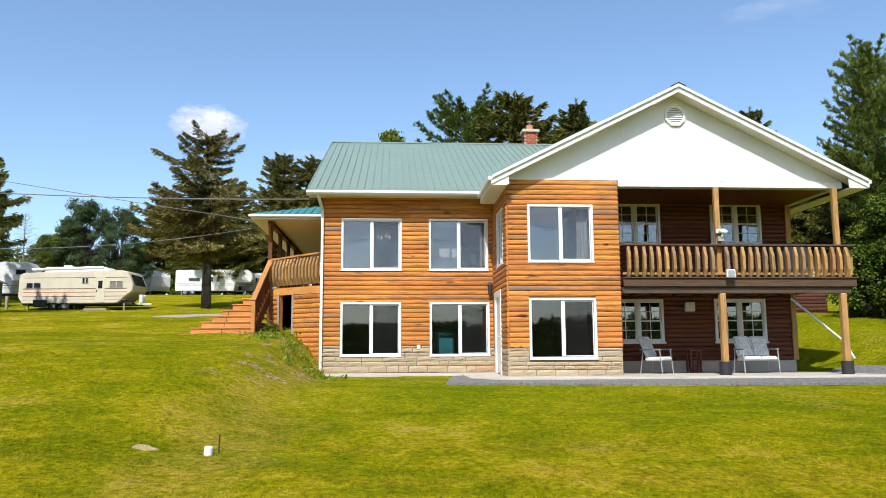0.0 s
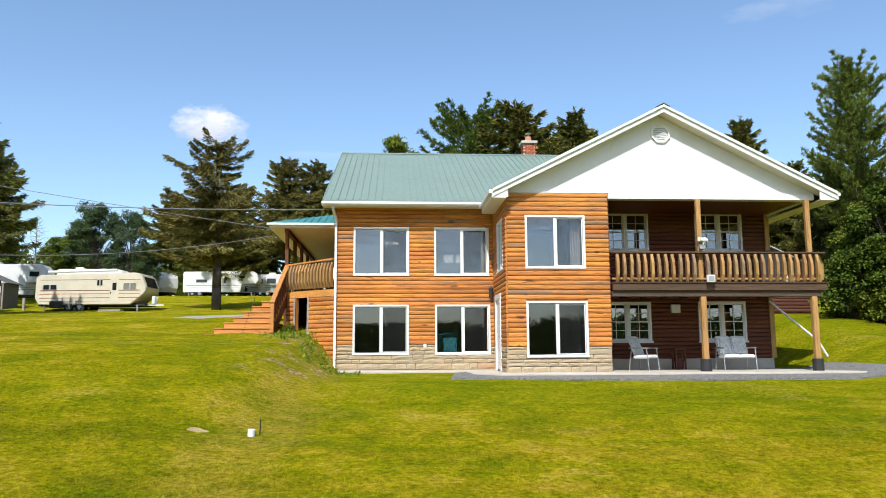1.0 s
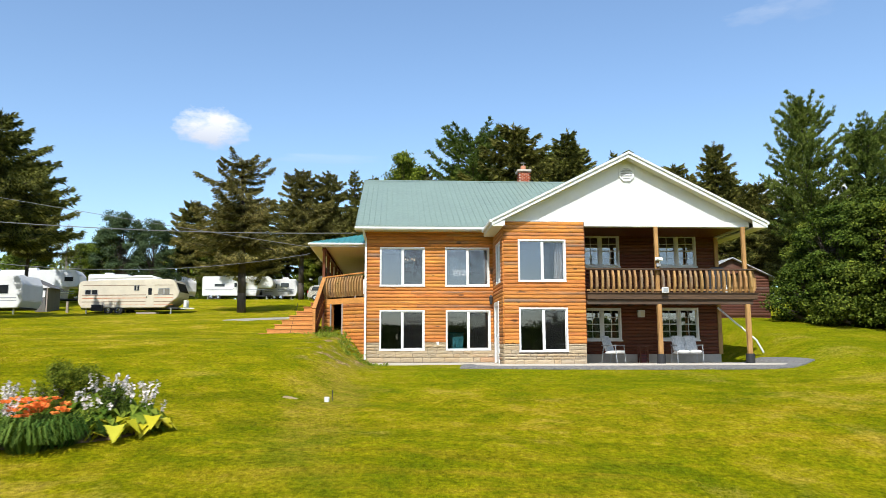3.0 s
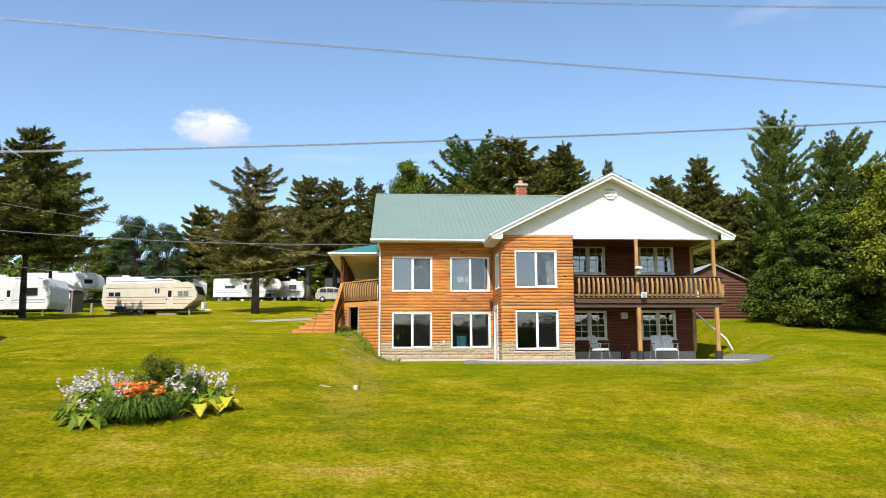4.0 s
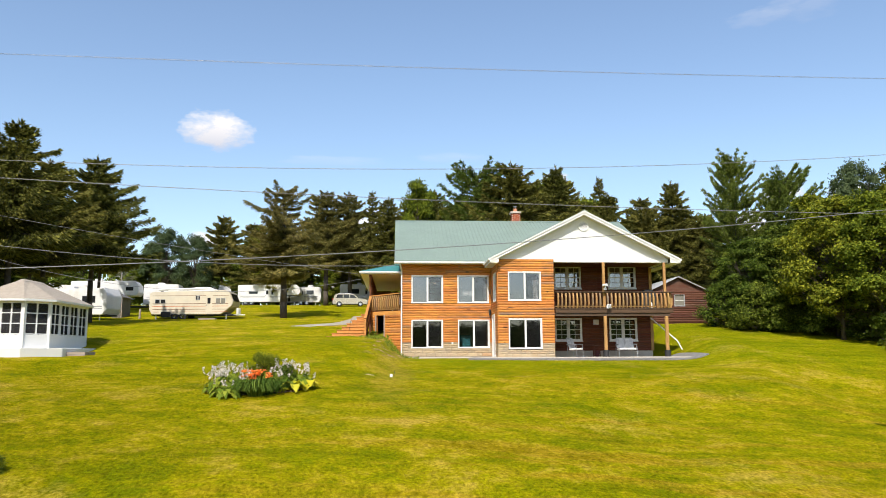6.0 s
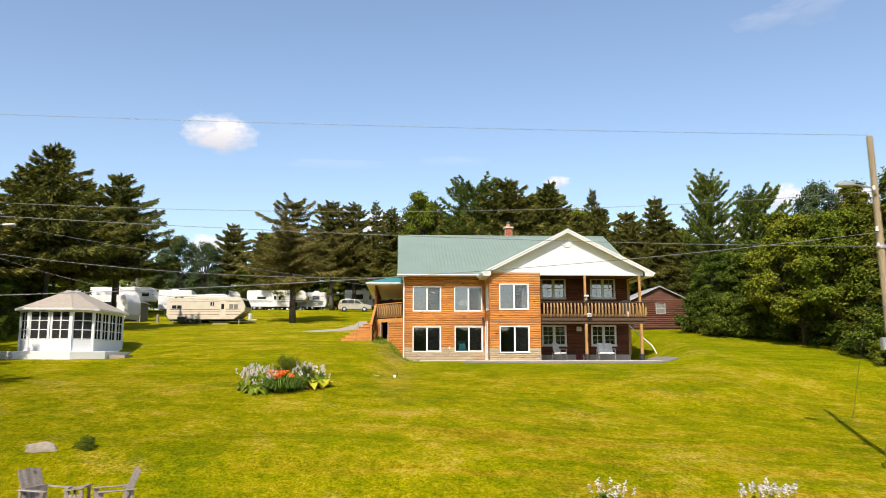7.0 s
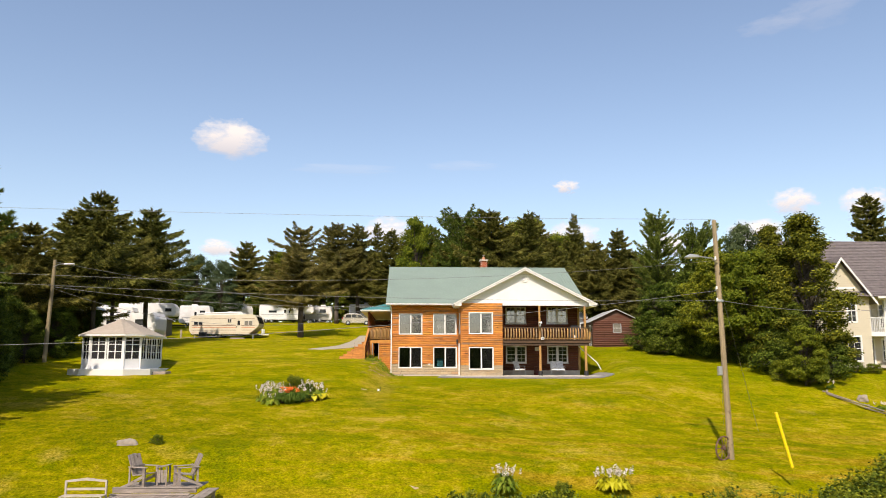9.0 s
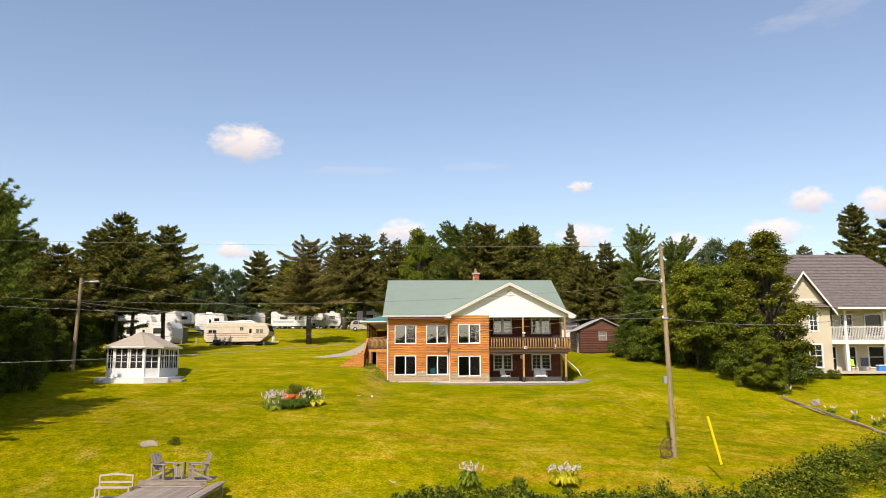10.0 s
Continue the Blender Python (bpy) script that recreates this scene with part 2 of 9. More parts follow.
def grass_mat(blades=False):
    """Mown summer lawn: green, lime and straw patches, mowing bands along x, a dry strip where a trench was filled."""
    m = Nodes("grass_blades" if blades else "lawn_grass")
    v = m.pos()
    fine = m.noise(v, 55.0, 5.0, 0.7)
    tuft = m.noise(v, 11.0, 5.0, 0.65)
    clump = m.noise(v, 2.3, 6.0, 0.68)
    patch = m.noise(v, 0.5, 6.0, 0.62)
    broad = m.noise(v, 0.13, 3.0, 0.5)
    bend = m.n("VectorMath")
    bend.operation = "MULTIPLY_ADD"
    wob = m.n("TexNoise")
    wob.inputs["Scale"].default_value = 0.16
    m.l(v, wob.inputs["Vector"])
    m.l(wob.outputs["Color"], bend.inputs[0])
    bend.inputs[1].default_value = (0, 3.0, 0)
    m.l(v, bend.inputs[2])
    squeeze = m.n("Mapping")
    squeeze.inputs["Scale"].default_value = (0.06, 0.85, 0.0)
    m.l(bend.outputs[0], squeeze.inputs["Vector"])
    mow = m.noise(squeeze.outputs[0], 1.0, 5.0, 0.65)
    sep = m.n("SeparateXYZ")
    m.l(v, sep.inputs[0])
    x, y = sep.outputs[0], sep.outputs[1]
    mixed = m.math("ADD", m.math("MULTIPLY", patch, 0.42), m.math("ADD", m.math("MULTIPLY", clump, 0.38), m.math("MULTIPLY", broad, 0.20)))
    g = m.ramp(mixed, [(0.39, (0.125, 0.152, 0.002)), (0.475, (0.205, 0.204, 0.002)), (0.535, (0.280, 0.244, 0.004)), (0.63, (0.42, 0.306, 0.035))])
    lush = m.math("MULTIPLY", m.grey(y, 9.0, 15.0), m.grey(x, -2.0, 1.0))
    g = m.mix(m.math("MULTIPLY", lush, 0.42), g, (0.150, 0.194, 0.003))
    left = m.math("MULTIPLY", m.grey(x, -3.0, -12.0), m.grey(y, 12.0, 2.0))
    g = m.mix(m.math("MULTIPLY", left, 0.45), g, m.ramp(clump, [(0.42, (0.090, 0.102, 0.001)), (0.60, (0.215, 0.184, 0.003))]))
    shore = m.math("MULTIPLY", m.grey(y, 14.0, -2.0, 0.1, 0.70), m.grey(x, -9.0, 4.0, 0.2, 1.0))
    g = m.mix(m.math("MULTIPLY", m.grey(mow, 0.49, 0.60), shore), g, m.ramp(clump, [(0.38, (0.225, 0.141, 0.004)), (0.62, (0.400, 0.254, 0.022))]))
    g = m.mix(m.grey(mow, 0.46, 0.38, 0.0, 0.55), g, (0.120, 0.131, 0.002))
    off = m.math("ABSOLUTE", m.math("ADD", m.math("ADD", x, 1.25), m.math("MULTIPLY", m.math("SUBTRACT", patch, 0.5), 3.0)), 0)
    strip = m.math("MULTIPLY", m.grey(off, 0.25, 1.0, 1.0, 0.0), m.math("MULTIPLY", m.grey(y, 1.0, 8.0), m.grey(y, 19.5, 17.0)))
    g = m.mix(m.math("MULTIPLY", strip, m.grey(clump, 0.36, 0.60, 0.1, 0.6)), g, (0.335, 0.242, 0.035))
    bank = m.math("MULTIPLY", m.math("MULTIPLY", m.grey(x, -2.9, -2.2), m.grey(x, -0.2, -0.8)), m.grey(y, 13.0, 15.5))
    g = m.mix(m.math("MULTIPLY", bank, m.grey(m.noise(v, 1.6, 5.0, 0.65), 0.53, 0.60)), g, m.ramp(tuft, [(0.38, (0.20, 0.121, 0.055)), (0.62, (0.44, 0.301, 0.15))]))
    dry = m.math("MULTIPLY", m.grey(m.noise(v, 0.33, 5.0, 0.65), 0.58, 0.70), m.grey(tuft, 0.35, 0.65))
    g = m.mix(m.math("MULTIPLY", dry, 0.6), g, (0.44, 0.291, 0.07))
    g = m.mix(1.0, g, m.grey(tuft, 0.33, 0.67, 0.58, 1.42), "MULTIPLY")
    g = m.mix(1.0, g, m.grey(fine, 0.33, 0.67, 0.55, 1.45), "MULTIPLY")
    if blades:
        isl = m.n("NewGeometry").outputs["Random Per Island"]
        g = m.mix(1.0, g, m.ramp(isl, [(0.0, (0.62, 0.679, 0.6)), (0.6, (0.95, 1.0, 0.9)), (1.0, (1.22, 1.18, 1.2))]), "MULTIPLY")
        return m.surface(g, 0.95, None, 0.0, 0.02)
    h = m.math("ADD", m.math("MULTIPLY", fine, 0.35), m.math("ADD", m.math("MULTIPLY", tuft, 0.8), clump))
    return m.surface(g, 0.95, m.bump(h, 0.09, 1.0), 0.0, 0.02)


M = {}
M["grass"] = grass_mat()
M["log"] = wood("stained_log_siding", (0.54, 0.205, 0.040), "x", grey=0.12, vary=0.6, rough=0.72, peel=0.85)
M["log_side"] = wood("stained_log_siding_side", (0.50, 0.19, 0.036), "y", grey=0.16)
# Red-brown stain, its colour lowered further to deepen the shade in the porch.
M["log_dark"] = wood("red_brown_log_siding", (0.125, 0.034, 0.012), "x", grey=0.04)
M["post"] = wood("rough_timber", (0.46, 0.26, 0.085), "z", grey=0.2, vary=0.5)
M["baluster"] = wood("baluster_wood", (0.36, 0.20, 0.070), "z", grey=0.3, vary=0.5)
M["rail"] = wood("weathered_rail", (0.085, 0.045, 0.024), "x", grey=0.5, silver=(0.115, 0.085, 0.062), vary=0.5)
M["deckwood"] = wood("orange_deck_stain", (0.52, 0.225, 0.055), "x", grey=0.08)
M["deckwood_y"] = wood("orange_deck_stain_side", (0.52, 0.225, 0.055), "y", grey=0.08)
M["oldwood"] = wood("silvered_wood", (0.30, 0.25, 0.21), "x", grey=0.3, vary=0.35)
M["white"] = worn("white_vinyl", (0.68, 0.68, 0.67), 0.05, 2.0, 0.45, dirt=(0.62, 0.60, 0.54))
M["trim"] = worn("white_trim", (0.70, 0.70, 0.69), 0.04, 3.0, 0.4)
M["soffit"] = worn("cream_soffit", (0.70, 0.66, 0.56), 0.06, 3.0, 0.5)
M["roof_green"] = worn("green_metal_roof", (0.200, 0.262, 0.215), 0.10, 0.8, 0.42, metal=0.0, spec=0.5, relief=0.001)
M["roof_teal"] = worn("teal_metal_roof", (0.045, 0.21, 0.20), 0.10, 1.0, 0.38, spec=0.5, relief=0.001)
M["concrete"] = worn("concrete", (0.47, 0.42, 0.35), 0.14, 2.0, 0.85, relief=0.004, dirt=(0.36, 0.33, 0.28))
M["gravel"] = worn("grey_gravel", (0.24, 0.23, 0.215), 0.7, 16.0, 0.9, relief=0.02)
M["path"] = worn("pale_gravel", (0.38, 0.33, 0.25), 0.3, 9.0, 0.9, relief=0.015)
M["dark"] = worn("dark_interior", (0.035, 0.032, 0.03), 0.3, 2.0, 0.8)
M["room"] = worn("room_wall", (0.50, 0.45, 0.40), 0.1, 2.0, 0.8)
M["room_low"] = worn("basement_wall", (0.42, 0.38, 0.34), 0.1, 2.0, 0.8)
M["black"] = worn("black_rubber", (0.025, 0.025, 0.027), 0.3, 6.0, 0.6)
M["glass"] = glass("window_glass", (0.56, 0.56, 0.57), 0.125)
M["glass_dark"] = glass("dark_window_glass", (0.58, 0.59, 0.59), 0.06)
M["metal"] = worn("grey_metal", (0.45, 0.46, 0.47), 0.1, 8.0, 0.4, metal=0.7)
M["chrome"] = worn("bright_metal", (0.7, 0.7, 0.7), 0.05, 8.0, 0.2, metal=1.0)
M["rv_white"] = worn("white_fibreglass", (0.68, 0.68, 0.68), 0.10, 1.6, 0.35, relief=0.001, dirt=(0.42, 0.40, 0.36))
M["rv_cream"] = worn("cream_aluminium", (0.60, 0.54, 0.42), 0.12, 1.6, 0.4, relief=0.001, dirt=(0.44, 0.38, 0.29))
M["rv_grey"] = worn("grey_panel", (0.30, 0.31, 0.32), 0.1, 1.5, 0.5)
M["stripe_brown"] = worn("brown_stripe", (0.22, 0.13, 0.08), 0.1, 3.0, 0.4)
M["stripe_orange"] = worn("orange_stripe", (0.55, 0.16, 0.06), 0.1, 3.0, 0.4)
M["stripe_grey"] = worn("grey_stripe", (0.25, 0.26, 0.29), 0.1, 3.0, 0.4)
M["car"] = worn("champagne_paint", (0.48, 0.44, 0.36), 0.04, 1.0, 0.25, metal=0.4)
M["bark"] = worn("bark", (0.075, 0.060, 0.046), 0.5, 7.0, 0.9, (1, 1, 0.25), 0.03)
M["bark_pale"] = worn("pale_bark", (0.22, 0.20, 0.17), 0.4, 7.0, 0.9, (1, 1, 0.3), 0.02)
M["pole"] = wood("pole_wood", (0.27, 0.21, 0.125), "z", grey=0.3, vary=0.5, silver=(0.20, 0.17, 0.12))
M["yellow"] = worn("yellow_plastic", (0.85, 0.60, 0.01), 0.08, 5.0, 0.4)
M["shingle"] = worn("grey_shingle", (0.15, 0.13, 0.13), 0.35, 3.0, 0.9, (1, 1, 1), 0.01)
M["shingle_tan"] = worn("tan_shingle", (0.36, 0.31, 0.25), 0.2, 4.0, 0.85, relief=0.008)
M["siding_tan"] = worn("beige_vinyl", (0.52, 0.47, 0.36), 0.06, 1.0, 0.5)
M["rock"] = worn("pale_rock", (0.30, 0.25, 0.19), 0.3, 5.0, 0.9, relief=0.02)
M["soil"] = worn("bare_soil", (0.20, 0.13, 0.08), 0.4, 6.0, 0.95, relief=0.03)
M["spruce"] = leafy("spruce_needles", (0.022, 0.028, 0.006), (0.098, 0.104, 0.021), (0.255, 0.238, 0.050), 0.12)
M["spruce_old"] = leafy("browned_spruce_needles", (0.036, 0.038, 0.010), (0.135, 0.127, 0.033), (0.32, 0.275, 0.078), 0.12)
M["pine"] = leafy("pine_needles", (0.030, 0.052, 0.008), (0.105, 0.150, 0.026), (0.250, 0.300, 0.056), 0.15)
M["leaf"] = leafy("broad_leaves", (0.014, 0.027, 0.003), (0.052, 0.082, 0.009), (0.180, 0.225, 0.027), 0.12)
M["leaf_light"] = leafy("sunlit_leaves", (0.030, 0.052, 0.005), (0.098, 0.130, 0.010), (0.240, 0.262, 0.022), 0.18)
M["leaf_mixed"] = leafy("yellowing_leaves", (0.022, 0.032, 0.004), (0.092, 0.104, 0.010), (0.265, 0.248, 0.024), 0.15)
M["leaf_grey"] = leafy("grey_green_leaves", (0.03, 0.05, 0.02), (0.075, 0.11, 0.045), (0.14, 0.18, 0.08), 0.3)


# ---- ground ----
def smooth01(a, b, x):
    t = np.clip((x - a) / (b - a), 0, 1)
    return t * t * (3 - 2 * t)


KNOT_Y = [-400, -60, -30, -12, -8, -5, 4, 9, 12.5, 17, 20.7, 29, 43, 54, 80, 95, 140, 400]
KNOT_Z = [-7.5, -7.2, -6.6, -5.0, -3.9, -2.6, -1.25, -0.65, 0.1, 0.72, 1.1, 2.1, 2.9, 3.65, 6.7, 7.7, 9.5, 12]


def ground_z(x, y):
    """Height of the land: a hillside that falls towards the shore, cut level round the house."""
    x, y = np.asarray(x, float), np.asarray(y, float)
    z = (np.interp(y, KNOT_Y, KNOT_Z) * 2 + np.interp(y - 1.5, KNOT_Y, KNOT_Z) + np.interp(y + 1.5, KNOT_Y, KNOT_Z)) / 4
    fade = 1 - smooth01(0, 20, y)
    xc = np.clip(x, -40, 40)
    z = z + fade * np.where(xc > 0, -0.064, -0.026) * xc * smooth01(-60, -6, y)
    right = smooth01(10, 26, x) * smooth01(0, 12, y) * (1 - smooth01(16, 30, y))
    z = z - 0.35 * right
    lo, hi = np.interp(y, [8, 17, 20.5], [-3.4, -2.25, -1.6]), np.interp(y, [8, 17, 20.5], [-0.7, -0.35, -0.55])
    cut = smooth01(lo, hi, x) * (1 - smooth01(13.8, 16.6, x)) * smooth01(2, 9, y) * (1 - smooth01(37, 42, y))
    level = np.interp(y, [2, 9, 12.5, 15.2, 16.5, 17.5, 50], [-1.55, -0.80, -0.48, -0.20, -0.11, -0.075, -0.075])
    z = z * (1 - cut) + cut * level
    pad = smooth01(-24.5, -22.0, x) * (1 - smooth01(-15.6, -12.0, x)) * smooth01(6, 12.0, y) * (1 - smooth01(15.0, 21.0, y))
    z = z * (1 - pad) + pad * np.minimum(z, 0.10 + 0.03 * (y - 13))
    return z


def gz(x, y):
    return float(ground_z(x, y))


def far_steps(inner, limit):
    out, s, v = [], 1.5, inner
    while v < limit:
        v += s
        s *= 1.35
        out.append(v)
    return out


def build_ground():
    xs = np.array([-v for v in far_steps(48, 2600)][::-1] + list(np.arange(-48, 48.01, 0.6)) + far_steps(48, 2600))
    ys = np.array([-v for v in far_steps(32, 2600)][::-1] + list(np.arange(-32, 62.01, 0.6)) + far_steps(62, 2600))
    gx, gy = np.meshgrid(xs, ys)
    zz = ground_z(gx, gy)
    r = np.random.RandomState(3)
    near = (np.abs(gx) < 48) & (gy > -32) & (gy < 62)
    open_lawn = near & ~((gx > -1.2) & (gx < 16) & (gy > 14.5) & (gy < 40))
    wave = np.sin(gx * 1.1 + 0.7 * np.sin(gy * 0.6)) * np.sin(gy * 1.3 + np.sin(gx * 0.5)) + 0.6 * np.sin(gx * 2.3 + gy * 1.7)
    zz = zz + near * (r.rand(*zz.shape) - 0.5) * 0.03 + open_lawn * wave * 0.022
    verts = np.stack([gx, gy, zz], -1).reshape(-1, 3)
    nx = len(xs)
    i = np.arange(len(ys) - 1)[:, None] * nx + np.arange(nx - 1)[None, :]
    faces = np.stack([i, i + 1, i + nx + 1, i + nx], -1).reshape(-1, 4)
    ob = new("ground", raw("ground", verts, faces, True))
    ob.data.materials.append(M["grass"])
    tagged(ob, "mown yellow-green lawn on a gentle hillside", "lawn", kind="structure")


build_ground()


def draped(name, outline, material, lift, label, category, thick=0.05, grow=0.0):
    """A flat bed laid over the ground inside an outline."""
    bm = bmesh.new()
    vs = [bm.verts.new((x, y, 0)) for x, y in outline]
    bm.faces.new(vs)
    bmesh.ops.triangulate(bm, faces=bm.faces)
    for _ in range(4):
        long = [e for e in bm.edges if e.calc_length() > 0.9]
        if long:
            bmesh.ops.subdivide_edges(bm, edges=long, cuts=1)
            bmesh.ops.triangulate(bm, faces=bm.faces)
    for v in bm.verts:
        v.co.z = gz(v.co.x, v.co.y) + lift
    ext = bmesh.ops.extrude_face_region(bm, geom=bm.faces[:])
    for v in [g for g in ext["geom"] if isinstance(g, bmesh.types.BMVert)]:
        v.co.z -= thick
    return single(name, bm, material, label, category, kind="structure")


# ---- the house ----
XL, XB, XM, XR = -0.73, 4.31, 7.26, 13.37      # left corner, bay corners, right corner
YF, YW, YB = 17.77, 20.51, 35.6                # bay front, main front wall, back wall
SOFF = 5.16                                    # underside of the eaves
EAVE_Y, RIDGE_Y, EAVE_Z, RIDGE_Z = 19.9, 28.09, 5.30, 8.95
GX, GEAVE_L, GEAVE_R, GFRONT, GTOP, GLOW = 8.90, 3.86, 13.96, 17.30, 7.70, 5.16
COURSE = 0.135

house = thing("house", (6.3, 26.0, -0.1), "two-storey log-sided house with green metal roof and white gable", "house")


def cells(u0, u1, v0, v1, holes):
    """Rectangles that fill u0..u1 by v0..v1 round the holes, band by band."""
    cuts = sorted({v0, v1, *[h for o in holes for h in (o[2], o[3]) if v0 < h < v1]})
    out = []
    for a, b in zip(cuts, cuts[1:]):
        mid, at = (a + b) / 2, u0
        for o in sorted(h for h in holes if h[2] < mid < h[3]):
            if o[0] > at:
                out.append((at, min(o[0], u1), a, b))
            at = max(at, o[1])
        if at < u1:
            out.append((at, u1, a, b))
    return out


LOG = {}


def log_mesh(height, bulge):
    """A milled half-round log, one metre long, its back on the wall; it bulges towards -y."""
    key = (height, bulge)
    if key not in LOG:
        prof = [(0.004, -height / 2), (-bulge * 0.45, -height / 2 + 0.004)]
        for k in range(1, 6):
            a = math.pi * k / 6 - math.pi / 2
            prof.append((-bulge * (0.45 + 0.55 * math.cos(a)), height / 2 * 0.93 * math.sin(a)))
        prof += [(-bulge * 0.45, height / 2 - 0.004), (0.004, height / 2)]
        LOG[key] = made(lambda bm: prism(bm, prof, "x", 0, 1))
        for p in LOG[key].polygons:
            p.use_smooth = False
    return LOG[key]


def log_courses(parent, u0, u1, z0, z1, holes, place, material, seed, height=COURSE):
    """Courses of log siding; place(u, z, length) gives each piece's matrix."""
    r = rng(seed)
    n = int(round((z1 - z0) / height))
    h = (z1 - z0) / n
    mesh = log_mesh(round(h, 4), 0.055).copy()
    mesh.materials.clear()
    mesh.materials.append(material)
    for k in range(n):
        z = z0 + (k + 0.5) * h
        at = u0
        spans = []
        for o in sorted(o for o in holes if o[2] < z < o[3]):
            if o[0] - at > 0.02:
                spans.append((at, o[0]))
            at = max(at, o[1])
        if u1 - at > 0.02:
            spans.append((at, u1))
        for a, b in spans:
            stops = [a, b]
            if b - a > 3.2:
                stops.insert(1, a + (b - a) * r.uniform(0.3, 0.7))
            for p, q in zip(stops, stops[1:]):
                ob = new("siding_log", mesh)
                ob.parent = parent
                ob.matrix_basis = place(p + 0.001, z + r.uniform(-0.002, 0.002), q - p - 0.002)


def facing_front(y):
    return lambda u, z, n: Matrix.Translation((u, y, z)) @ Matrix.Diagonal((n, 1, 1, 1))


def facing_left(x):
    """Pieces on a wall that looks towards -x; u runs along y."""
    return lambda u, z, n: Matrix.Translation((x, u + n, z)) @ Matrix.Rotation(radians(-90), 4, "Z") @ Matrix.Diagonal((n, 1, 1, 1))


def facing_right(x):
    return lambda u, z, n: Matrix.Translation((x, u, z)) @ Matrix.Rotation(radians(90), 4, "Z") @ Matrix.Diagonal((n, 1, 1, 1))


# openings: u0, u1, z0, z1
WIN_LEFT = [(-0.20, 1.57, 2.98, 4.53), (2.37, 4.13, 2.98, 4.53), (-0.20, 1.56, 0.49, 2.06), (2.39, 4.15, 0.49, 2.06)]
WIN_BAY = [(4.83, 6.58, 2.92, 4.46), (4.83, 6.60, 0.41, 1.99)]
WIN_PORCH = [(7.82, 9.38, 3.77, 5.07), (10.93, 12.53, 3.78, 5.09), (7.82, 9.37, 0.85, 2.14), (10.92, 12.51, 0.85, 2.15)]
WIN_SIDE = [(18.35, 19.55, 2.95, 4.50)]
DOOR_SIDE = [(18.95, 19.95, 0.0, 2.20)]


def wall_grid(bm, axis, at, thick, u0, u1, z0, z1, holes):
    """A wall with openings as one closed skin."""
    us = sorted({u0, u1, *[c for o in holes for c in o[:2] if u0 < c < u1]})
    vs = sorted({z0, z1, *[c for o in holes for c in o[2:] if z0 < c < z1]})

    def full(i, j):
        if not (0 <= i < len(us) - 1 and 0 <= j < len(vs) - 1):
            return False
        u, v = (us[i] + us[i + 1]) / 2, (vs[j] + vs[j + 1]) / 2
        return not any(o[0] < u < o[1] and o[2] < v < o[3] for o in holes)

    seen = {}

    def vert(i, j, k):
        if (i, j, k) not in seen:
            w = at + thick * k
            seen[i, j, k] = bm.verts.new((us[i], w, vs[j]) if axis == "y" else (w, us[i], vs[j]))
        return seen[i, j, k]

    for i in range(len(us) - 1):
        for j in range(len(vs) - 1):
            if not full(i, j):
                continue
            for k in (0, 1):
                bm.faces.new([vert(i, j, k), vert(i + 1, j, k), vert(i + 1, j + 1, k), vert(i, j + 1, k)])
            for di, dj, p, q in ((-1, 0, (i, j), (i, j + 1)), (1, 0, (i + 1, j), (i + 1, j + 1)), (0, -1, (i, j), (i + 1, j)), (0, 1, (i, j + 1), (i + 1, j + 1))):
                if not full(i + di, j + dj):
                    bm.faces.new([vert(*p, 0), vert(*q, 0), vert(*q, 1), vert(*p, 1)])


def wall_part(name, axis, at, thick, u0, u1, z0, z1, holes, material, label=""):
    bm = bmesh.new()
    wall_grid(bm, axis, at, thick, u0, u1, z0, z1, holes)
    return part(name, bm, material, house, label)


def inset(holes, d):
    return [(a + d, b - d, c + d, e - d) for a, b, c, e in holes]


wall_left = wall_part("wall", "y", YW + 0.004, 0.2, XL, XB + 0.2, 0.0, 5.3, inset(WIN_LEFT, 0.05), M["log"], "orange-stained half-round log siding")
log_courses(wall_left, XL, XB, 0.80, 5.22, WIN_LEFT, facing_front(YW), M["log"], 1)
wall_bay = wall_part("wall", "y", YF + 0.004, 0.2, XB, XM, -0.05, 5.14, inset(WIN_BAY, 0.05), M["log"], "orange-stained half-round log siding")
log_courses(wall_bay, XB, XM, 0.70, 5.12, WIN_BAY, facing_front(YF), M["log"], 2)
wall_bay_side = wall_part("wall", "x", XB + 0.004, 0.2, YF + 0.21, YW, 0.0, 5.14, inset(WIN_SIDE, 0.05) + DOOR_SIDE, M["log_side"], "orange-stained half-round log siding")
log_courses(wall_bay_side, YF, YW, 0.70, 5.12, WIN_SIDE + [(18.85, 20.05, 0.0, 2.30)], facing_left(XB), M["log_side"], 3)
wall_porch = wall_part("wall", "y", YW + 0.004, 0.2, XM, XR, 0.30, 5.3, inset(WIN_PORCH, 0.05), M["log_dark"], "red-brown log siding, colour darkened further for the porch shade")
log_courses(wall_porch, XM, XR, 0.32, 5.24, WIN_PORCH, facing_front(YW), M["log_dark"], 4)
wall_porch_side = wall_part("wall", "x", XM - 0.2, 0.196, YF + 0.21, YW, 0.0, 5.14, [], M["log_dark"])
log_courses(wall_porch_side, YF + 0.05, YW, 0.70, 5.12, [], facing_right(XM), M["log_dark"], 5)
wall_side = wall_part("wall", "x", XL, 0.2, YW + 0.21, YB, 0.0, 5.3, [(23.4, 24.4, 2.62, 4.7), (26.0, 27.6, 3.2, 4.6)], M["log_side"])
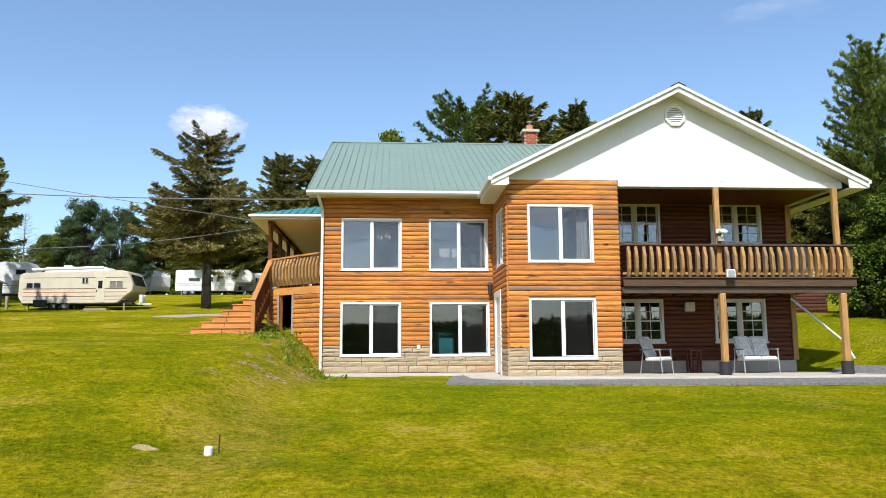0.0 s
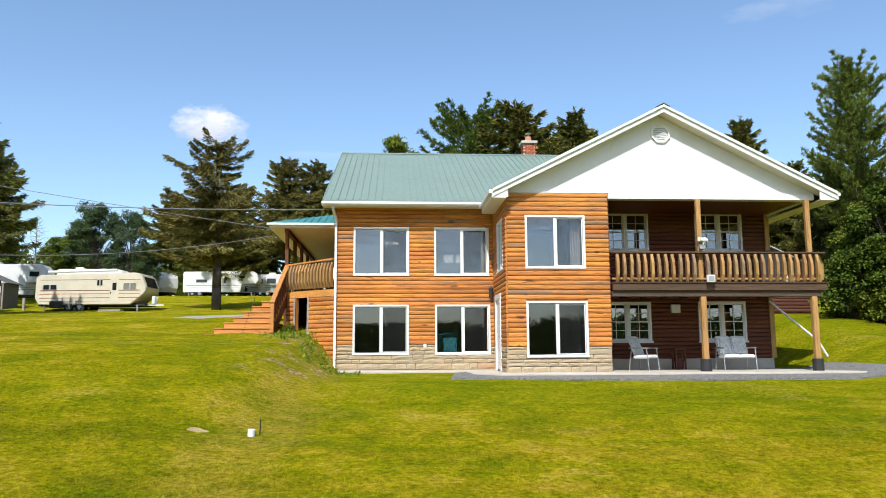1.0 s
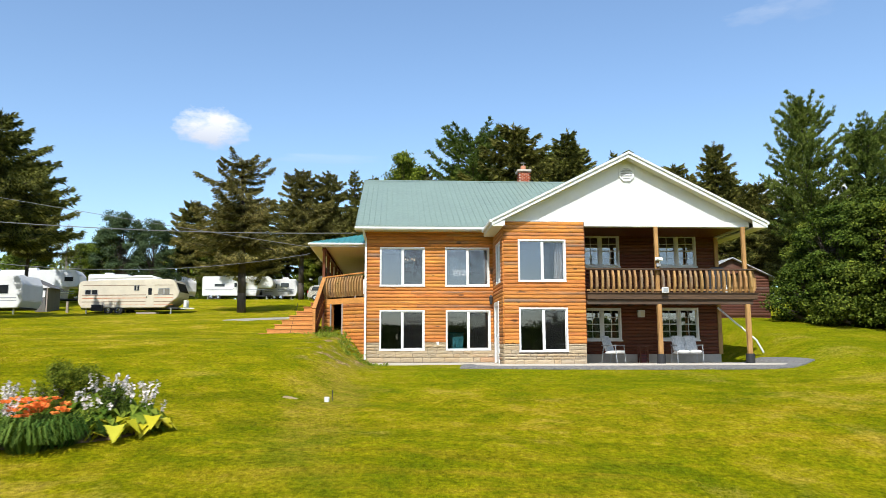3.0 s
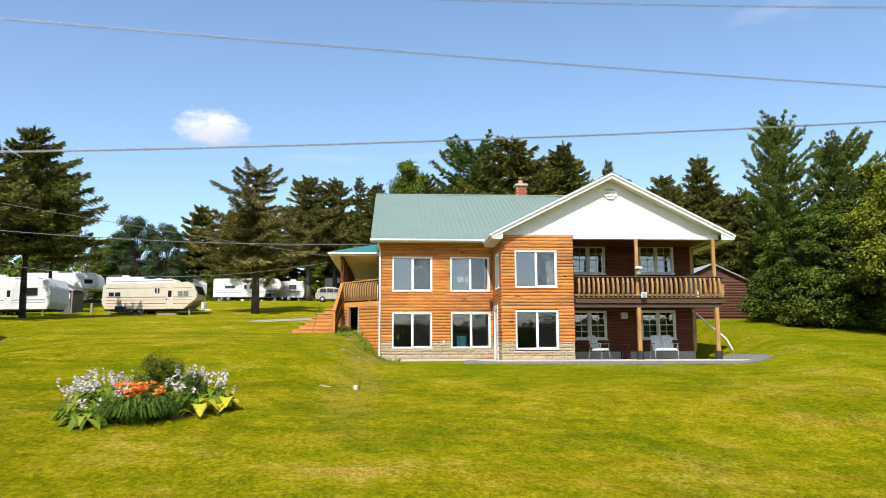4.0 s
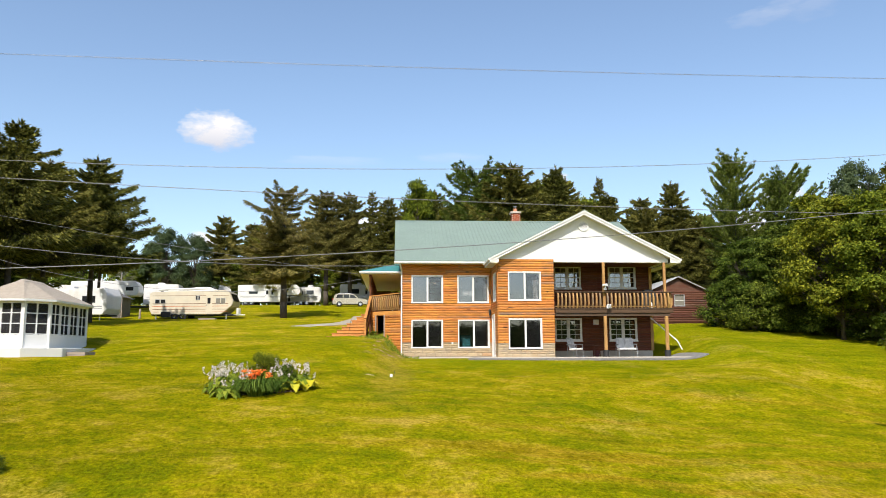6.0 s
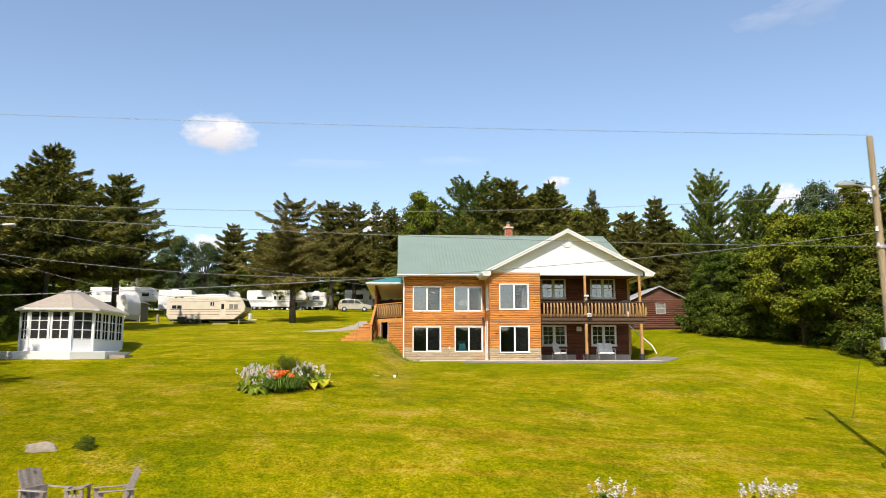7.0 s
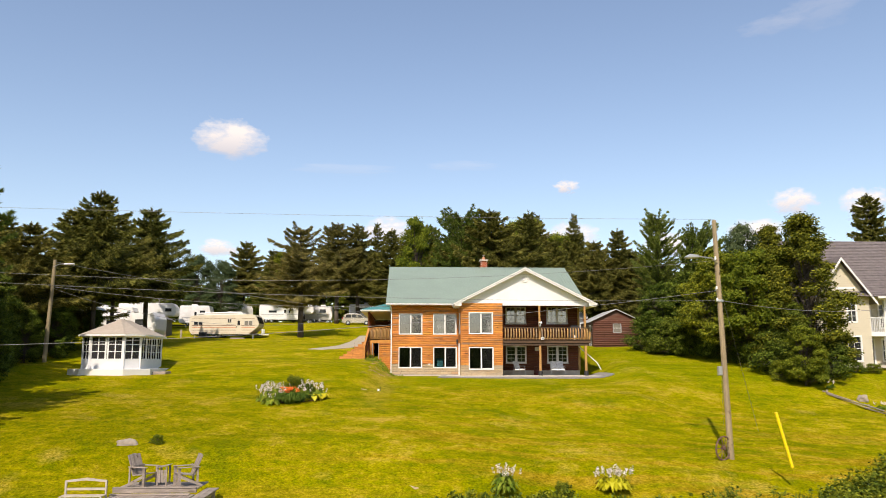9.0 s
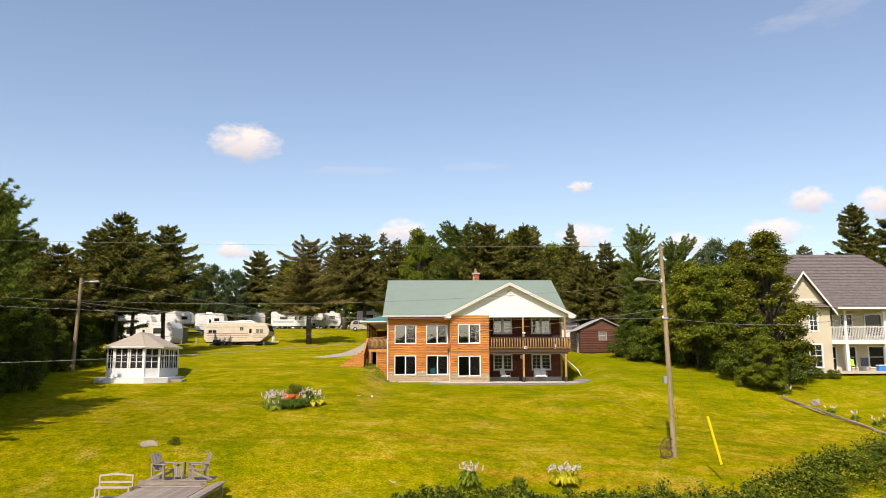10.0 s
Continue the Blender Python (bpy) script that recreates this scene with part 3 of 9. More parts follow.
log_courses(wall_side, YW + 0.05, YB, 0.80, 5.22, [(23.3, 24.5, 2.62, 4.8), (25.9, 27.7, 3.1, 4.7)], facing_left(XL), M["log_side"], 6, 0.148)
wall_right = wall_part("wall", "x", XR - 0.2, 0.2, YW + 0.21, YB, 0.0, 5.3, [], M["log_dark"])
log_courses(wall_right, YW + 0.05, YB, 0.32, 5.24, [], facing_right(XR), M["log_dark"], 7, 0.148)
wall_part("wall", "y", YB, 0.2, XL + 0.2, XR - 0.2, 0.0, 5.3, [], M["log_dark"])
# corner boards of the porch wall, and the concrete footing under it
for x in (XR - 0.10, ):
    part("corner_board", made(box, x, x + 0.16, YW - 0.10, YW - 0.045, 0.32, 5.0, bevel=0.008), M["post"], house)
part("foundation", made(box, XM + 0.01, XR, YW - 0.02, YW + 0.2, -0.1, 0.318), M["concrete"], house, "grey concrete footing")
part("foundation", made(box, XL, XB, YW - 0.055, YW, -0.15, 0.02), M["concrete"], house)

# end gables of the main roof
for x in (XL, XR - 0.2):
    part("gable_end", made(lambda bm: prism(bm, [(YW, 5.3), (YB, 5.3), (RIDGE_Y, RIDGE_Z - 0.16)], "x", x, x + 0.2)), M["white"], house)


# ---- stone veneer along the base ----
def stone_mesh(seed):
    """A split-faced block, a metre square in front, worn round the edges."""
    r = rng(seed)
    bm = bmesh.new()
    n = 3
    rows = []
    for j in range(n + 1):
        row = []
        for i in range(n + 1):
            edge = i in (0, n) or j in (0, n)
            y = -0.030 if edge else -0.040 - r.uniform(0, 0.020)
            row.append(bm.verts.new((i / n + (0 if i in (0, n) else r.uniform(-0.08, 0.08)), y, j / n + (0 if j in (0, n) else r.uniform(-0.1, 0.1)))))
        rows.append(row)
    for j in range(n):
        for i in range(n):
            bm.faces.new((rows[j][i], rows[j][i + 1], rows[j + 1][i + 1], rows[j + 1][i]))
    ring = [rows[0][i] for i in range(n)] + [rows[j][n] for j in range(n)] + [rows[n][i] for i in range(n, 0, -1)] + [rows[j][0] for j in range(n, 0, -1)]
    back = [bm.verts.new((v.co.x, 0.01, v.co.z)) for v in ring]
    k = len(ring)
    for i in range(k):
        bm.faces.new((ring[i], back[i], back[(i + 1) % k], ring[(i + 1) % k]))
    return close(bm)


def stone_mat():
    m = Nodes("split_stone")
    oi = m.n("ObjectInfo")
    r = oi.outputs["Random"]
    base = m.ramp(r, [(0.0, (0.40, 0.29, 0.17)), (0.35, (0.47, 0.37, 0.235)), (0.7, (0.36, 0.29, 0.20)), (0.92, (0.47, 0.355, 0.21)), (1.0, (0.42, 0.21, 0.11))])
    a = m.noise(m.pos(), 9.0, 5.0, 0.65)
    b = m.noise(m.pos((1, 1, 2.5)), 40.0, 4.0)
    col = m.mix(m.grey(a, 0.35, 0.7, 0.0, 0.5), base, (0.30, 0.22, 0.13))
    col = m.mix(m.grey(b, 0.4, 0.7, 0.0, 0.3), col, (0.50, 0.44, 0.33))
    return m.surface(col, 0.85, m.bump(m.math("ADD", a, b), 0.012, 0.8), 0.0, 0.25)


M["stone"] = stone_mat()
STONES = [stone_mesh(40 + k) for k in range(6)]
for s in STONES:
    s.materials.append(M["stone"])


def stone_courses(parent, u0, u1, z0, z1, holes, place, seed):
    r = rng(seed)
    z = z0
    while z < z1 - 0.03:
        h = min(r.choice((0.10, 0.13, 0.15, 0.19)), z1 - z)
        if z1 - z - h < 0.06:
            h = z1 - z
        u = u0
        while u < u1 - 0.01:
            w = r.uniform(0.25, 0.75)
            if u1 - u - w < 0.18:
                w = u1 - u
            pieces = [(u, u + w)]
            for o in holes:
                if o[2] < z + h * 0.5 < o[3]:
                    pieces = [q for a, b in pieces for q in ((a, min(b, o[0])), (max(a, o[1]), b)) if q[1] - q[0] > 0.03]
            for a, b in pieces:
                ob = new("stone", r.choice(STONES))
                ob.parent = parent
                ob.matrix_basis = place(a + 0.007, z + 0.007, b - a - 0.014) @ Matrix.Diagonal((1, r.uniform(0.75, 1.3), h - 0.014, 1))
            u += w
        z += h


M["mortar"] = worn("brown_mortar", (0.20, 0.16, 0.12), 0.25, 10.0, 0.9)
stone_left = part("stone_base", made(wall_grid, "y", YW - 0.012, 0.012, XL, XB, 0.02, 0.80, WIN_LEFT), M["mortar"], house, "tan split-stone veneer")
stone_courses(stone_left, XL, XB, 0.03, 0.80, WIN_LEFT, facing_front(YW - 0.012), 11)
stone_bay = part("stone_base", made(wall_grid, "y", YF - 0.012, 0.012, XB - 0.012, XM, -0.05, 0.70, WIN_BAY), M["mortar"], house, "tan split-stone veneer")
stone_courses(stone_bay, XB - 0.03, XM, -0.04, 0.70, WIN_BAY, facing_front(YF - 0.012), 12)
stone_side = part("stone_base", made(box, XB - 0.012, XB, YF, 18.85, -0.05, 0.70), M["mortar"], house)
stone_courses(stone_side, YF, 18.85, -0.04, 0.70, [], facing_left(XB - 0.012), 13)


# ---- windows and door ----
def bars(bm, a, b, c, d, w, y0, y1):
    box(bm, a, a + w, y0, y1, c, d)
    box(bm, b - w, b, y0, y1, c, d)
    box(bm, a + w, b - w, y0, y1, c, c + w)
    box(bm, a + w, b - w, y0, y1, d - w, d)


def screen_mat(cover=0.10):
    m = Nodes("insect_screen")
    tr = m.n("BsdfTransparent")
    tr.inputs[0].default_value = (0.95, 0.95, 0.95, 1)
    df = m.n("BsdfDiffuse")
    df.inputs[0].default_value = (0.035, 0.035, 0.037, 1)
    mx = m.n("MixShader")
    mx.inputs[0].default_value = cover
    m.l(tr.outputs[0], mx.inputs[1])
    m.l(df.outputs[0], mx.inputs[2])
    m.l(mx.outputs[0], m.out.inputs["Surface"])
    return m.mat


M["screen"] = screen_mat()


def clear_pane(ob):
    ob.visible_shadow = False
    return ob


def slider(o, y, label, dark, parent, turn=None):
    """A sliding window: outer casing, centre stile, sliding sash with a screen, two panes."""
    a, b, c, d = o
    mid = (a + b) / 2
    win = part("window", made(bars, a, b, c, d, 0.066, y - 0.055, y + 0.03, bevel=0.006), M["trim"], parent, label)
    sub = [part("stile", made(box, mid - 0.04, mid + 0.04, y - 0.035, y + 0.03, c + 0.075, d - 0.075, bevel=0.004), M["trim"], win)]
    sub.append(part("sash", made(bars, mid + 0.04, b - 0.075, c + 0.075, d - 0.075, 0.022, y - 0.012, y + 0.03), M["trim"], win))
    sub.append(part("sill", made(box, a - 0.01, b + 0.01, y - 0.075, y - 0.055, c - 0.012, c + 0.03, bevel=0.005), M["trim"], win))
    g = M["glass_dark"] if dark else M["glass"]
    sub.append(clear_pane(part("pane", made(box, a + 0.075, mid - 0.04, y + 0.006, y + 0.012, c + 0.075, d - 0.075), g, win)))
    sub.append(clear_pane(part("pane", made(box, mid + 0.062, b - 0.097, y + 0.014, y + 0.02, c + 0.097, d - 0.097), g, win)))
    sub.append(clear_pane(part("screen", made(box, mid + 0.062, b - 0.097, y - 0.006, y - 0.004, c + 0.097, d - 0.097), M["screen"], win, "grey insect screen")))
    if turn is not None:
        for ob in (win, ):
            ob.matrix_basis = turn
    return win


for i, o in enumerate(WIN_LEFT):
    slider(o, YW, "white-framed sliding window", i >= 2, house)
for i, o in enumerate(WIN_BAY):
    slider(o, YF, "white-framed sliding window", i == 1, house)
a, b, c, d = WIN_SIDE[0]
slider((a, b, c, d), 0.0, "white-framed narrow sliding window", False, house, Matrix.Translation((XB, 0, 0)) @ Matrix.Translation((0, a + b, 0)) @ Matrix.Rotation(radians(-90), 4, "Z"))


def hung_pair(o, y):
    """Two double-hung sashes side by side with white muntins."""
    a, b, c, d = o
    mid, half = (a + b) / 2, (c + d) / 2
    win = part("window", made(bars, a, b, c, d, 0.07, y - 0.06, y + 0.03, bevel=0.005), M["trim"], house, "white twin double-hung window with muntins")
    part("stile", made(box, mid - 0.05, mid + 0.05, y - 0.04, y + 0.03, c + 0.07, d - 0.07, bevel=0.004), M["trim"], win)
    part("sill", made(box, a - 0.03, b + 0.03, y - 0.10, y - 0.06, c - 0.03, c + 0.03, bevel=0.005), M["trim"], win)
    for u0, u1 in ((a + 0.07, mid - 0.05), (mid + 0.05, b - 0.07)):
        for v0, v1, dy in ((c + 0.07, half + 0.02, 0.0), (half - 0.02, d - 0.07, 0.012)):
            bm = bmesh.new()
            bars(bm, u0, u1, v0, v1, 0.04, y - 0.02 + dy, y + 0.015 + dy)
            part("sash", bm, M["trim"], win)
            bm = bmesh.new()
            um, vm = (u0 + u1) / 2, (v0 + v1) / 2
            box(bm, um - 0.01, um + 0.01, y - 0.012 + dy, y + 0.004 + dy, v0 + 0.04, v1 - 0.04)
            box(bm, u0 + 0.04, um - 0.01, y - 0.012 + dy, y + 0.004 + dy, vm - 0.01, vm + 0.01)
            box(bm, um + 0.01, u1 - 0.04, y - 0.012 + dy, y + 0.004 + dy, vm - 0.01, vm + 0.01)
            part("muntin", bm, M["trim"], win)
            clear_pane(part("pane", made(box, u0 + 0.04, u1 - 0.04, y + 0.005 + dy, y + 0.010 + dy, v0 + 0.04, v1 - 0.04), M["glass"], win))


for o in WIN_PORCH:
    hung_pair(o, YW)

# white door in the side of the bay, with its casing
door = part("door", made(box, XB - 0.03, XB + 0.03, 19.0, 19.9, 0.04, 2.14, bevel=0.006), M["trim"], house, "plain white steel entry door")
bm = bmesh.new()
for y0, y1, z0, z1 in ((18.85, 19.0, 0.0, 2.30), (19.9, 20.05, 0.0, 2.30), (19.0, 19.9, 2.14, 2.30)):
    box(bm, XB - 0.075, XB + 0.05, y0, y1, z0, z1)
part("door_casing", bm, M["trim"], door)
part("door_handle", made(rod, (XB - 0.03, 19.08, 1.02), (XB - 0.10, 19.08, 1.02), 0.028), M["chrome"], door)
for z0, z1 in ((0.25, 0.85), (1.05, 1.95)):
    part("door_panel", made(box, XB - 0.038, XB - 0.031, 19.15, 19.75, z0, z1, bevel=0.003), M["trim"], door)

# wall lantern above the door, socket under the windows, downpipes
lantern = part("wall_lantern", made(lambda bm: (box(bm, 4.12, 4.20, YW - 0.12, YW - 0.03, 2.52, 2.62), rod(bm, (4.16, YW - 0.17, 2.28), (4.16, YW - 0.17, 2.55), 0.055, 0.075, 6), rod(bm, (4.16, YW - 0.17, 2.55), (4.16, YW - 0.17, 2.64), 0.085, 0.02, 6))), M["black"], house, "black metal wall lantern")
part("outlet", made(box, 2.02, 2.12, YW - 0.09, YW - 0.04, 0.70, 0.82, bevel=0.01), M["trim"], house)


def build_downpipe():
    x = XL - 0.02
    bm = bmesh.new()
    for p, q in (((x - 0.08, EAVE_Y + 0.0, 5.12), (x - 0.06, EAVE_Y + 0.12, 4.98)), ((x - 0.06, EAVE_Y + 0.12, 4.98), (x, YW - 0.10, 4.78)), ((x, YW - 0.10, 4.78), (x, YW - 0.10, 0.10)), ((x, YW - 0.10, 0.12), (x - 0.02, YW - 0.28, 0.0))):
        beam(bm, p, q, 0.075, 0.075)
    part("downpipe", bm, M["trim"], house, "white rectangular downpipe")


build_downpipe()

# ---- roofs ----
def ribbed(bm, corner, along, up, n_along, step, h=0.02):
    """Ribs that run up a sheet of roofing."""
    for k in range(n_along):
        p = corner + along * (k * step)
        beam(bm, p, p + up, 0.035, h * 2)


SLOPE = (RIDGE_Z - EAVE_Z) / (RIDGE_Y - EAVE_Y)
RX0, RX1 = -1.15, 13.95
RT = 0.06


def build_main_roof():
    yb = 2 * RIDGE_Y - EAVE_Y
    bm = bmesh.new()
    prism(bm, [(EAVE_Y, EAVE_Z), (RIDGE_Y, RIDGE_Z), (yb, EAVE_Z), (yb, EAVE_Z - RT), (RIDGE_Y, RIDGE_Z - RT), (EAVE_Y, EAVE_Z - RT)], "x", RX0, RX1)
    roof = part("roof", bm, M["roof_green"], house, "sage-green ribbed metal roof")
    up = Vector((0, RIDGE_Y - EAVE_Y, RIDGE_Z - EAVE_Z))
    bm = bmesh.new()
    k = 0
    x = RX0 + 0.02
    while x < RX1:
        if x < GEAVE_L - 0.1:
            beam(bm, (x, EAVE_Y, EAVE_Z + 0.012), (x, RIDGE_Y, RIDGE_Z + 0.012), 0.032, 0.035)
        else:
            gz_here = GTOP - 0.5 * abs(x - GX) * (GTOP - GLOW) / (0.5 * (GX - GEAVE_L))
            y0 = EAVE_Y + max(0.0, (gz_here - EAVE_Z) / SLOPE)
            if y0 < RIDGE_Y:
                beam(bm, (x, y0, EAVE_Z + (y0 - EAVE_Y) * SLOPE + 0.012), (x, RIDGE_Y, RIDGE_Z + 0.012), 0.032, 0.035)
        x += 0.229
    part("rib", bm, M["roof_green"], roof)
    part("ridge_cap", made(lambda bm: prism(bm, [(RIDGE_Y - 0.16, RIDGE_Z - 0.045), (RIDGE_Y, RIDGE_Z + 0.045), (RIDGE_Y + 0.16, RIDGE_Z - 0.045), (RIDGE_Y, RIDGE_Z + 0.015)], "x", RX0, RX1)), M["roof_green"], roof)
    part("fascia", made(box, RX0, XB + 0.02, EAVE_Y + 0.03, EAVE_Y + 0.06, SOFF - 0.02, EAVE_Z - 0.07), M["trim"], house)
    bm = bmesh.new()
    prism(bm, [(EAVE_Y - 0.10, EAVE_Z - 0.06), (EAVE_Y - 0.10, EAVE_Z - 0.13), (EAVE_Y - 0.05, EAVE_Z - 0.18), (EAVE_Y + 0.025, EAVE_Z - 0.18), (EAVE_Y + 0.025, EAVE_Z - 0.165), (EAVE_Y - 0.04, EAVE_Z - 0.165), (EAVE_Y - 0.085, EAVE_Z - 0.12), (EAVE_Y - 0.085, EAVE_Z - 0.06)], "x", RX0 - 0.02, GEAVE_L - 0.02)
    part("gutter", bm, M["trim"], house, "white eaves gutter")
    part("soffit", made(box, RX0, XB, EAVE_Y + 0.06, YW - 0.004, SOFF - 0.01, SOFF + 0.01), M["soffit"], house)
    for x in (RX0, RX1 - 0.03):
        bm = bmesh.new()
        prism(bm, [(EAVE_Y, EAVE_Z - RT), (RIDGE_Y, RIDGE_Z - RT), (yb, EAVE_Z - RT), (yb, EAVE_Z - 0.2), (RIDGE_Y, RIDGE_Z - 0.2), (EAVE_Y, EAVE_Z - 0.2)], "x", x, x + 0.03)
        part("rake_board", bm, M["trim"], house)


build_main_roof()


def build_gable():
    """The front gable over bay and porch."""
    g = (GTOP - GLOW) / (GX - GEAVE_L)
    back = EAVE_Y + (GTOP - EAVE_Z) / SLOPE
    roof = None
    for side, xe in ((-1, GEAVE_L), (1, GEAVE_R)):
        bm = bmesh.new()
        zl = GTOP - g * abs(xe - GX)
        yl = EAVE_Y + max(0, zl - EAVE_Z) / SLOPE + 0.35
        top = [(GX, GFRONT, GTOP), (xe, GFRONT, zl), (xe, yl, zl), (GX, back + 0.1, GTOP)]
        low = [(x, y, z - 0.05) for x, y, z in top]
        solid(bm, top, low)
        ob = part("roof", bm, M["roof_green"], house, "sage-green metal roof of the front gable")
        roof = roof or ob
        # rake: a wide fascia with a second, narrower board above it
        bm = bmesh.new()
        for dz0, dz1, y0, y1 in ((-0.055, -0.24, GFRONT + 0.02, GFRONT + 0.05), (-0.02, -0.10, GFRONT - 0.03, GFRONT + 0.018)):
            prism(bm, [(GX, GTOP + dz0), (xe, zl + dz0), (xe, zl + dz1), (GX, GTOP + dz1)], "y", y0, y1)
        part("rake_board", bm, M["trim"], house, "wide white rake board")
        # sloping soffit under the overhang in front of the gable wall
        bm = bmesh.new()
        prism(bm, [(GX, GTOP - 0.20), (xe, zl - 0.20), (xe, zl - 0.22), (GX, GTOP - 0.22)], "y", GFRONT + 0.05, YF + 0.01)
        part("soffit", bm, M["soffit"], house)
        # level soffit and fascia along the eave
        xw = XB - 0.05 if side < 0 else XR + 0.10
        part("soffit", made(box, min(xe, xw), max(xe, xw), GFRONT + 0.05, 19.95 if side < 0 else YW + 3.0, SOFF - 0.27, SOFF - 0.25), M["soffit"], house)
        bm = bmesh.new()
        xo = xe - 0.10 if side < 0 else xe + 0.02
        box(bm, min(xe, xe + side * 0.02), max(xe, xe + side * 0.02), GFRONT, EAVE_Y - 0.05 if side < 0 else YW + 3.0, zl - 0.26, zl - 0.05)
        part("fascia", bm, M["trim"], house)
        bm = bmesh.new()
        box(bm, xo, xo + 0.08, GFRONT + 0.02, EAVE_Y - 0.12 if side < 0 else YW + 3.0, zl - 0.14, zl - 0.04)
        part("gutter", bm, M["trim"], house, "white eaves gutter")
        # boxed return at the foot of the rake
        bm = bmesh.new()
        x0, x1 = (xe, XB + 0.0) if side < 0 else (XR + 0.08, xe)
        prism(bm, [(x0, SOFF - 0.25), (x1, SOFF - 0.25), (x1, GTOP - g * abs(x1 - GX) - 0.22), (x0, GTOP - g * abs(x0 - GX) - 0.22)] if side > 0 else [(x0, SOFF - 0.25), (x1, SOFF - 0.25), (x1, GTOP - g * abs(x1 - GX) - 0.22), (x0, GTOP - g * abs(x0 - GX) - 0.22)], "y", GFRONT + 0.052, GFRONT + 0.075)
        part("eave_return", bm, M["trim"], house)
    # gable wall in upright vinyl panels
    bm = bmesh.new()
    zb = 5.14
    x0, x1 = XB, XR + 0.1
    prism(bm, [(x0, zb), (x1, zb), (x1, GTOP - g * abs(x1 - GX) - 0.2), (GX, GTOP - 0.2), (x0, GTOP - g * abs(x0 - GX) - 0.2)], "y", YF, YF + 0.12)
    wall = part("gable_wall", bm, M["white"], house, "white vinyl-clad gable")
    x = x0 + 0.15
    while x < x1 - 0.05:
        zt = GTOP - g * abs(x - GX) - 0.23
        part("panel_seam", made(box, x - 0.004, x + 0.004, YF - 0.006, YF - 0.001, zb + 0.02, zt), M["white"], wall)
        x += 0.30
    part("trim_strip", made(box, x0 - 0.03, x1, YF - 0.05, YF - 0.002, 5.12, 5.155), M["trim"], house)
    beam_ob = part("porch_beam", made(box, XM + 0.02, XR + 0.10, YF - 0.06, YF + 0.22, 4.955, 5.115, bevel=0.006), M["trim"], house, "white boxed porch beam")
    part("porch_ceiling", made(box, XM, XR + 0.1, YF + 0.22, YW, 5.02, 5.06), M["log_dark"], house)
    part("porch_beam", made(box, XR - 0.08, XR + 0.10, YF + 0.22, YW, 4.97, 5.02), M["soffit"], house)
    part("roof_cap", made(lambda bm: prism(bm, [(GX - 0.20, GTOP - 0.08), (GX, GTOP + 0.035), (GX + 0.20, GTOP - 0.08), (GX, GTOP + 0.01)], "y", GFRONT - 0.04, back)), M["roof_green"], roof)
    # octagonal louvre
    c, rr = Vector((8.93, YF, 6.93)), 0.30
    pts = [(c.x + rr * math.cos(radians(22.5 + 45 * i)), c.z + rr * math.sin(radians(22.5 + 45 * i))) for i in range(8)]
    inner = [(c.x + (x - c.x) * 0.78, c.z + (z - c.z) * 0.78) for x, z in pts]
    bm = bmesh.new()
    for i in range(8):
        j = (i + 1) % 8
        prism(bm, [pts[i], pts[j], inner[j], inner[i]], "y", YF - 0.06, YF)
    vent = part("gable_vent", bm, M["trim"], house, "white octagonal louvred vent")
    part("backing", made(lambda bm: prism(bm, inner, "y", YF - 0.012, YF - 0.004)), M["rv_grey"], vent)
    for k in range(7):
        z = c.z - 0.19 + k * 0.062
        w = min(0.215, 0.30 * 0.78 * 0.924 + 0.0, 0.32 - abs(z - c.z))
        bm = bmesh.new()
        prism(bm, [(YF - 0.045, z - 0.022), (YF - 0.015, z + 0.02), (YF - 0.012, z + 0.014), (YF - 0.042, z - 0.028)], "x", c.x - w, c.x + w)
        part("slat", bm, M["trim"], vent)


build_gable()


# ---- chimney ----
def brick_mat():
    m = Nodes("red_brick")
    r = m.n("ObjectInfo").outputs["Random"]
    col = m.ramp(r, [(0.0, (0.30, 0.07, 0.035)), (0.6, (0.40, 0.11, 0.05)), (1.0, (0.47, 0.17, 0.09))])
    a = m.noise(m.pos(), 25.0, 4.0)
    return m.surface(m.mix(m.grey(a, 0.4, 0.7, 0, 0.5), col, (0.2, 0.06, 0.04)), 0.85, m.bump(a, 0.006), 0, 0.2)


M["brick"] = brick_mat()
chimney = part("chimney", made(box, 6.74, 7.26, 28.6, 29.1, 8.4, 9.62), M["concrete"], house, "red brick chimney with concrete cap")
brick = made(box, 0, 0.2, 0, 0.09, 0, 0.062, bevel=0.006)
brick.materials.append(M["brick"])
for k in range(17):
    z = 8.42 + 0.072 * k
    for y in (28.58, 29.03):
        for i in range(3 if k % 2 else 2):
            ob = new("brick", brick)
            ob.parent = chimney
            ob.matrix_basis = Matrix.Translation((6.72 + i * 0.212 + (0.09 if k % 2 == 0 else -0.02), y, z))
    for x in (6.73, 7.19):
        ob = new("brick", brick)
        ob.parent = chimney
        ob.matrix_basis = Matrix.Translation((x + 0.09, 28.74, z)) @ Matrix.Rotation(radians(90), 4, "Z")
part("cap", made(box, 6.64, 7.36, 28.5, 29.2, 9.62, 9.74, bevel=0.015), M["concrete"], chimney)
part("flue", made(rod, (7.0, 28.85, 9.74), (7.0, 28.85, 9.98), 0.15, 0.14, 12), worn("clay_flue", (0.5, 0.22, 0.12), 0.2, 8.0, 0.8), chimney)
part("flue_cowl", made(lambda bm: (rod(bm, (7.0, 28.85, 9.98), (7.0, 28.85, 10.12), 0.02), rod(bm, (7.0, 28.85, 10.12), (7.0, 28.85, 10.14), 0.13, 0.13, 12))), M["metal"], chimney)

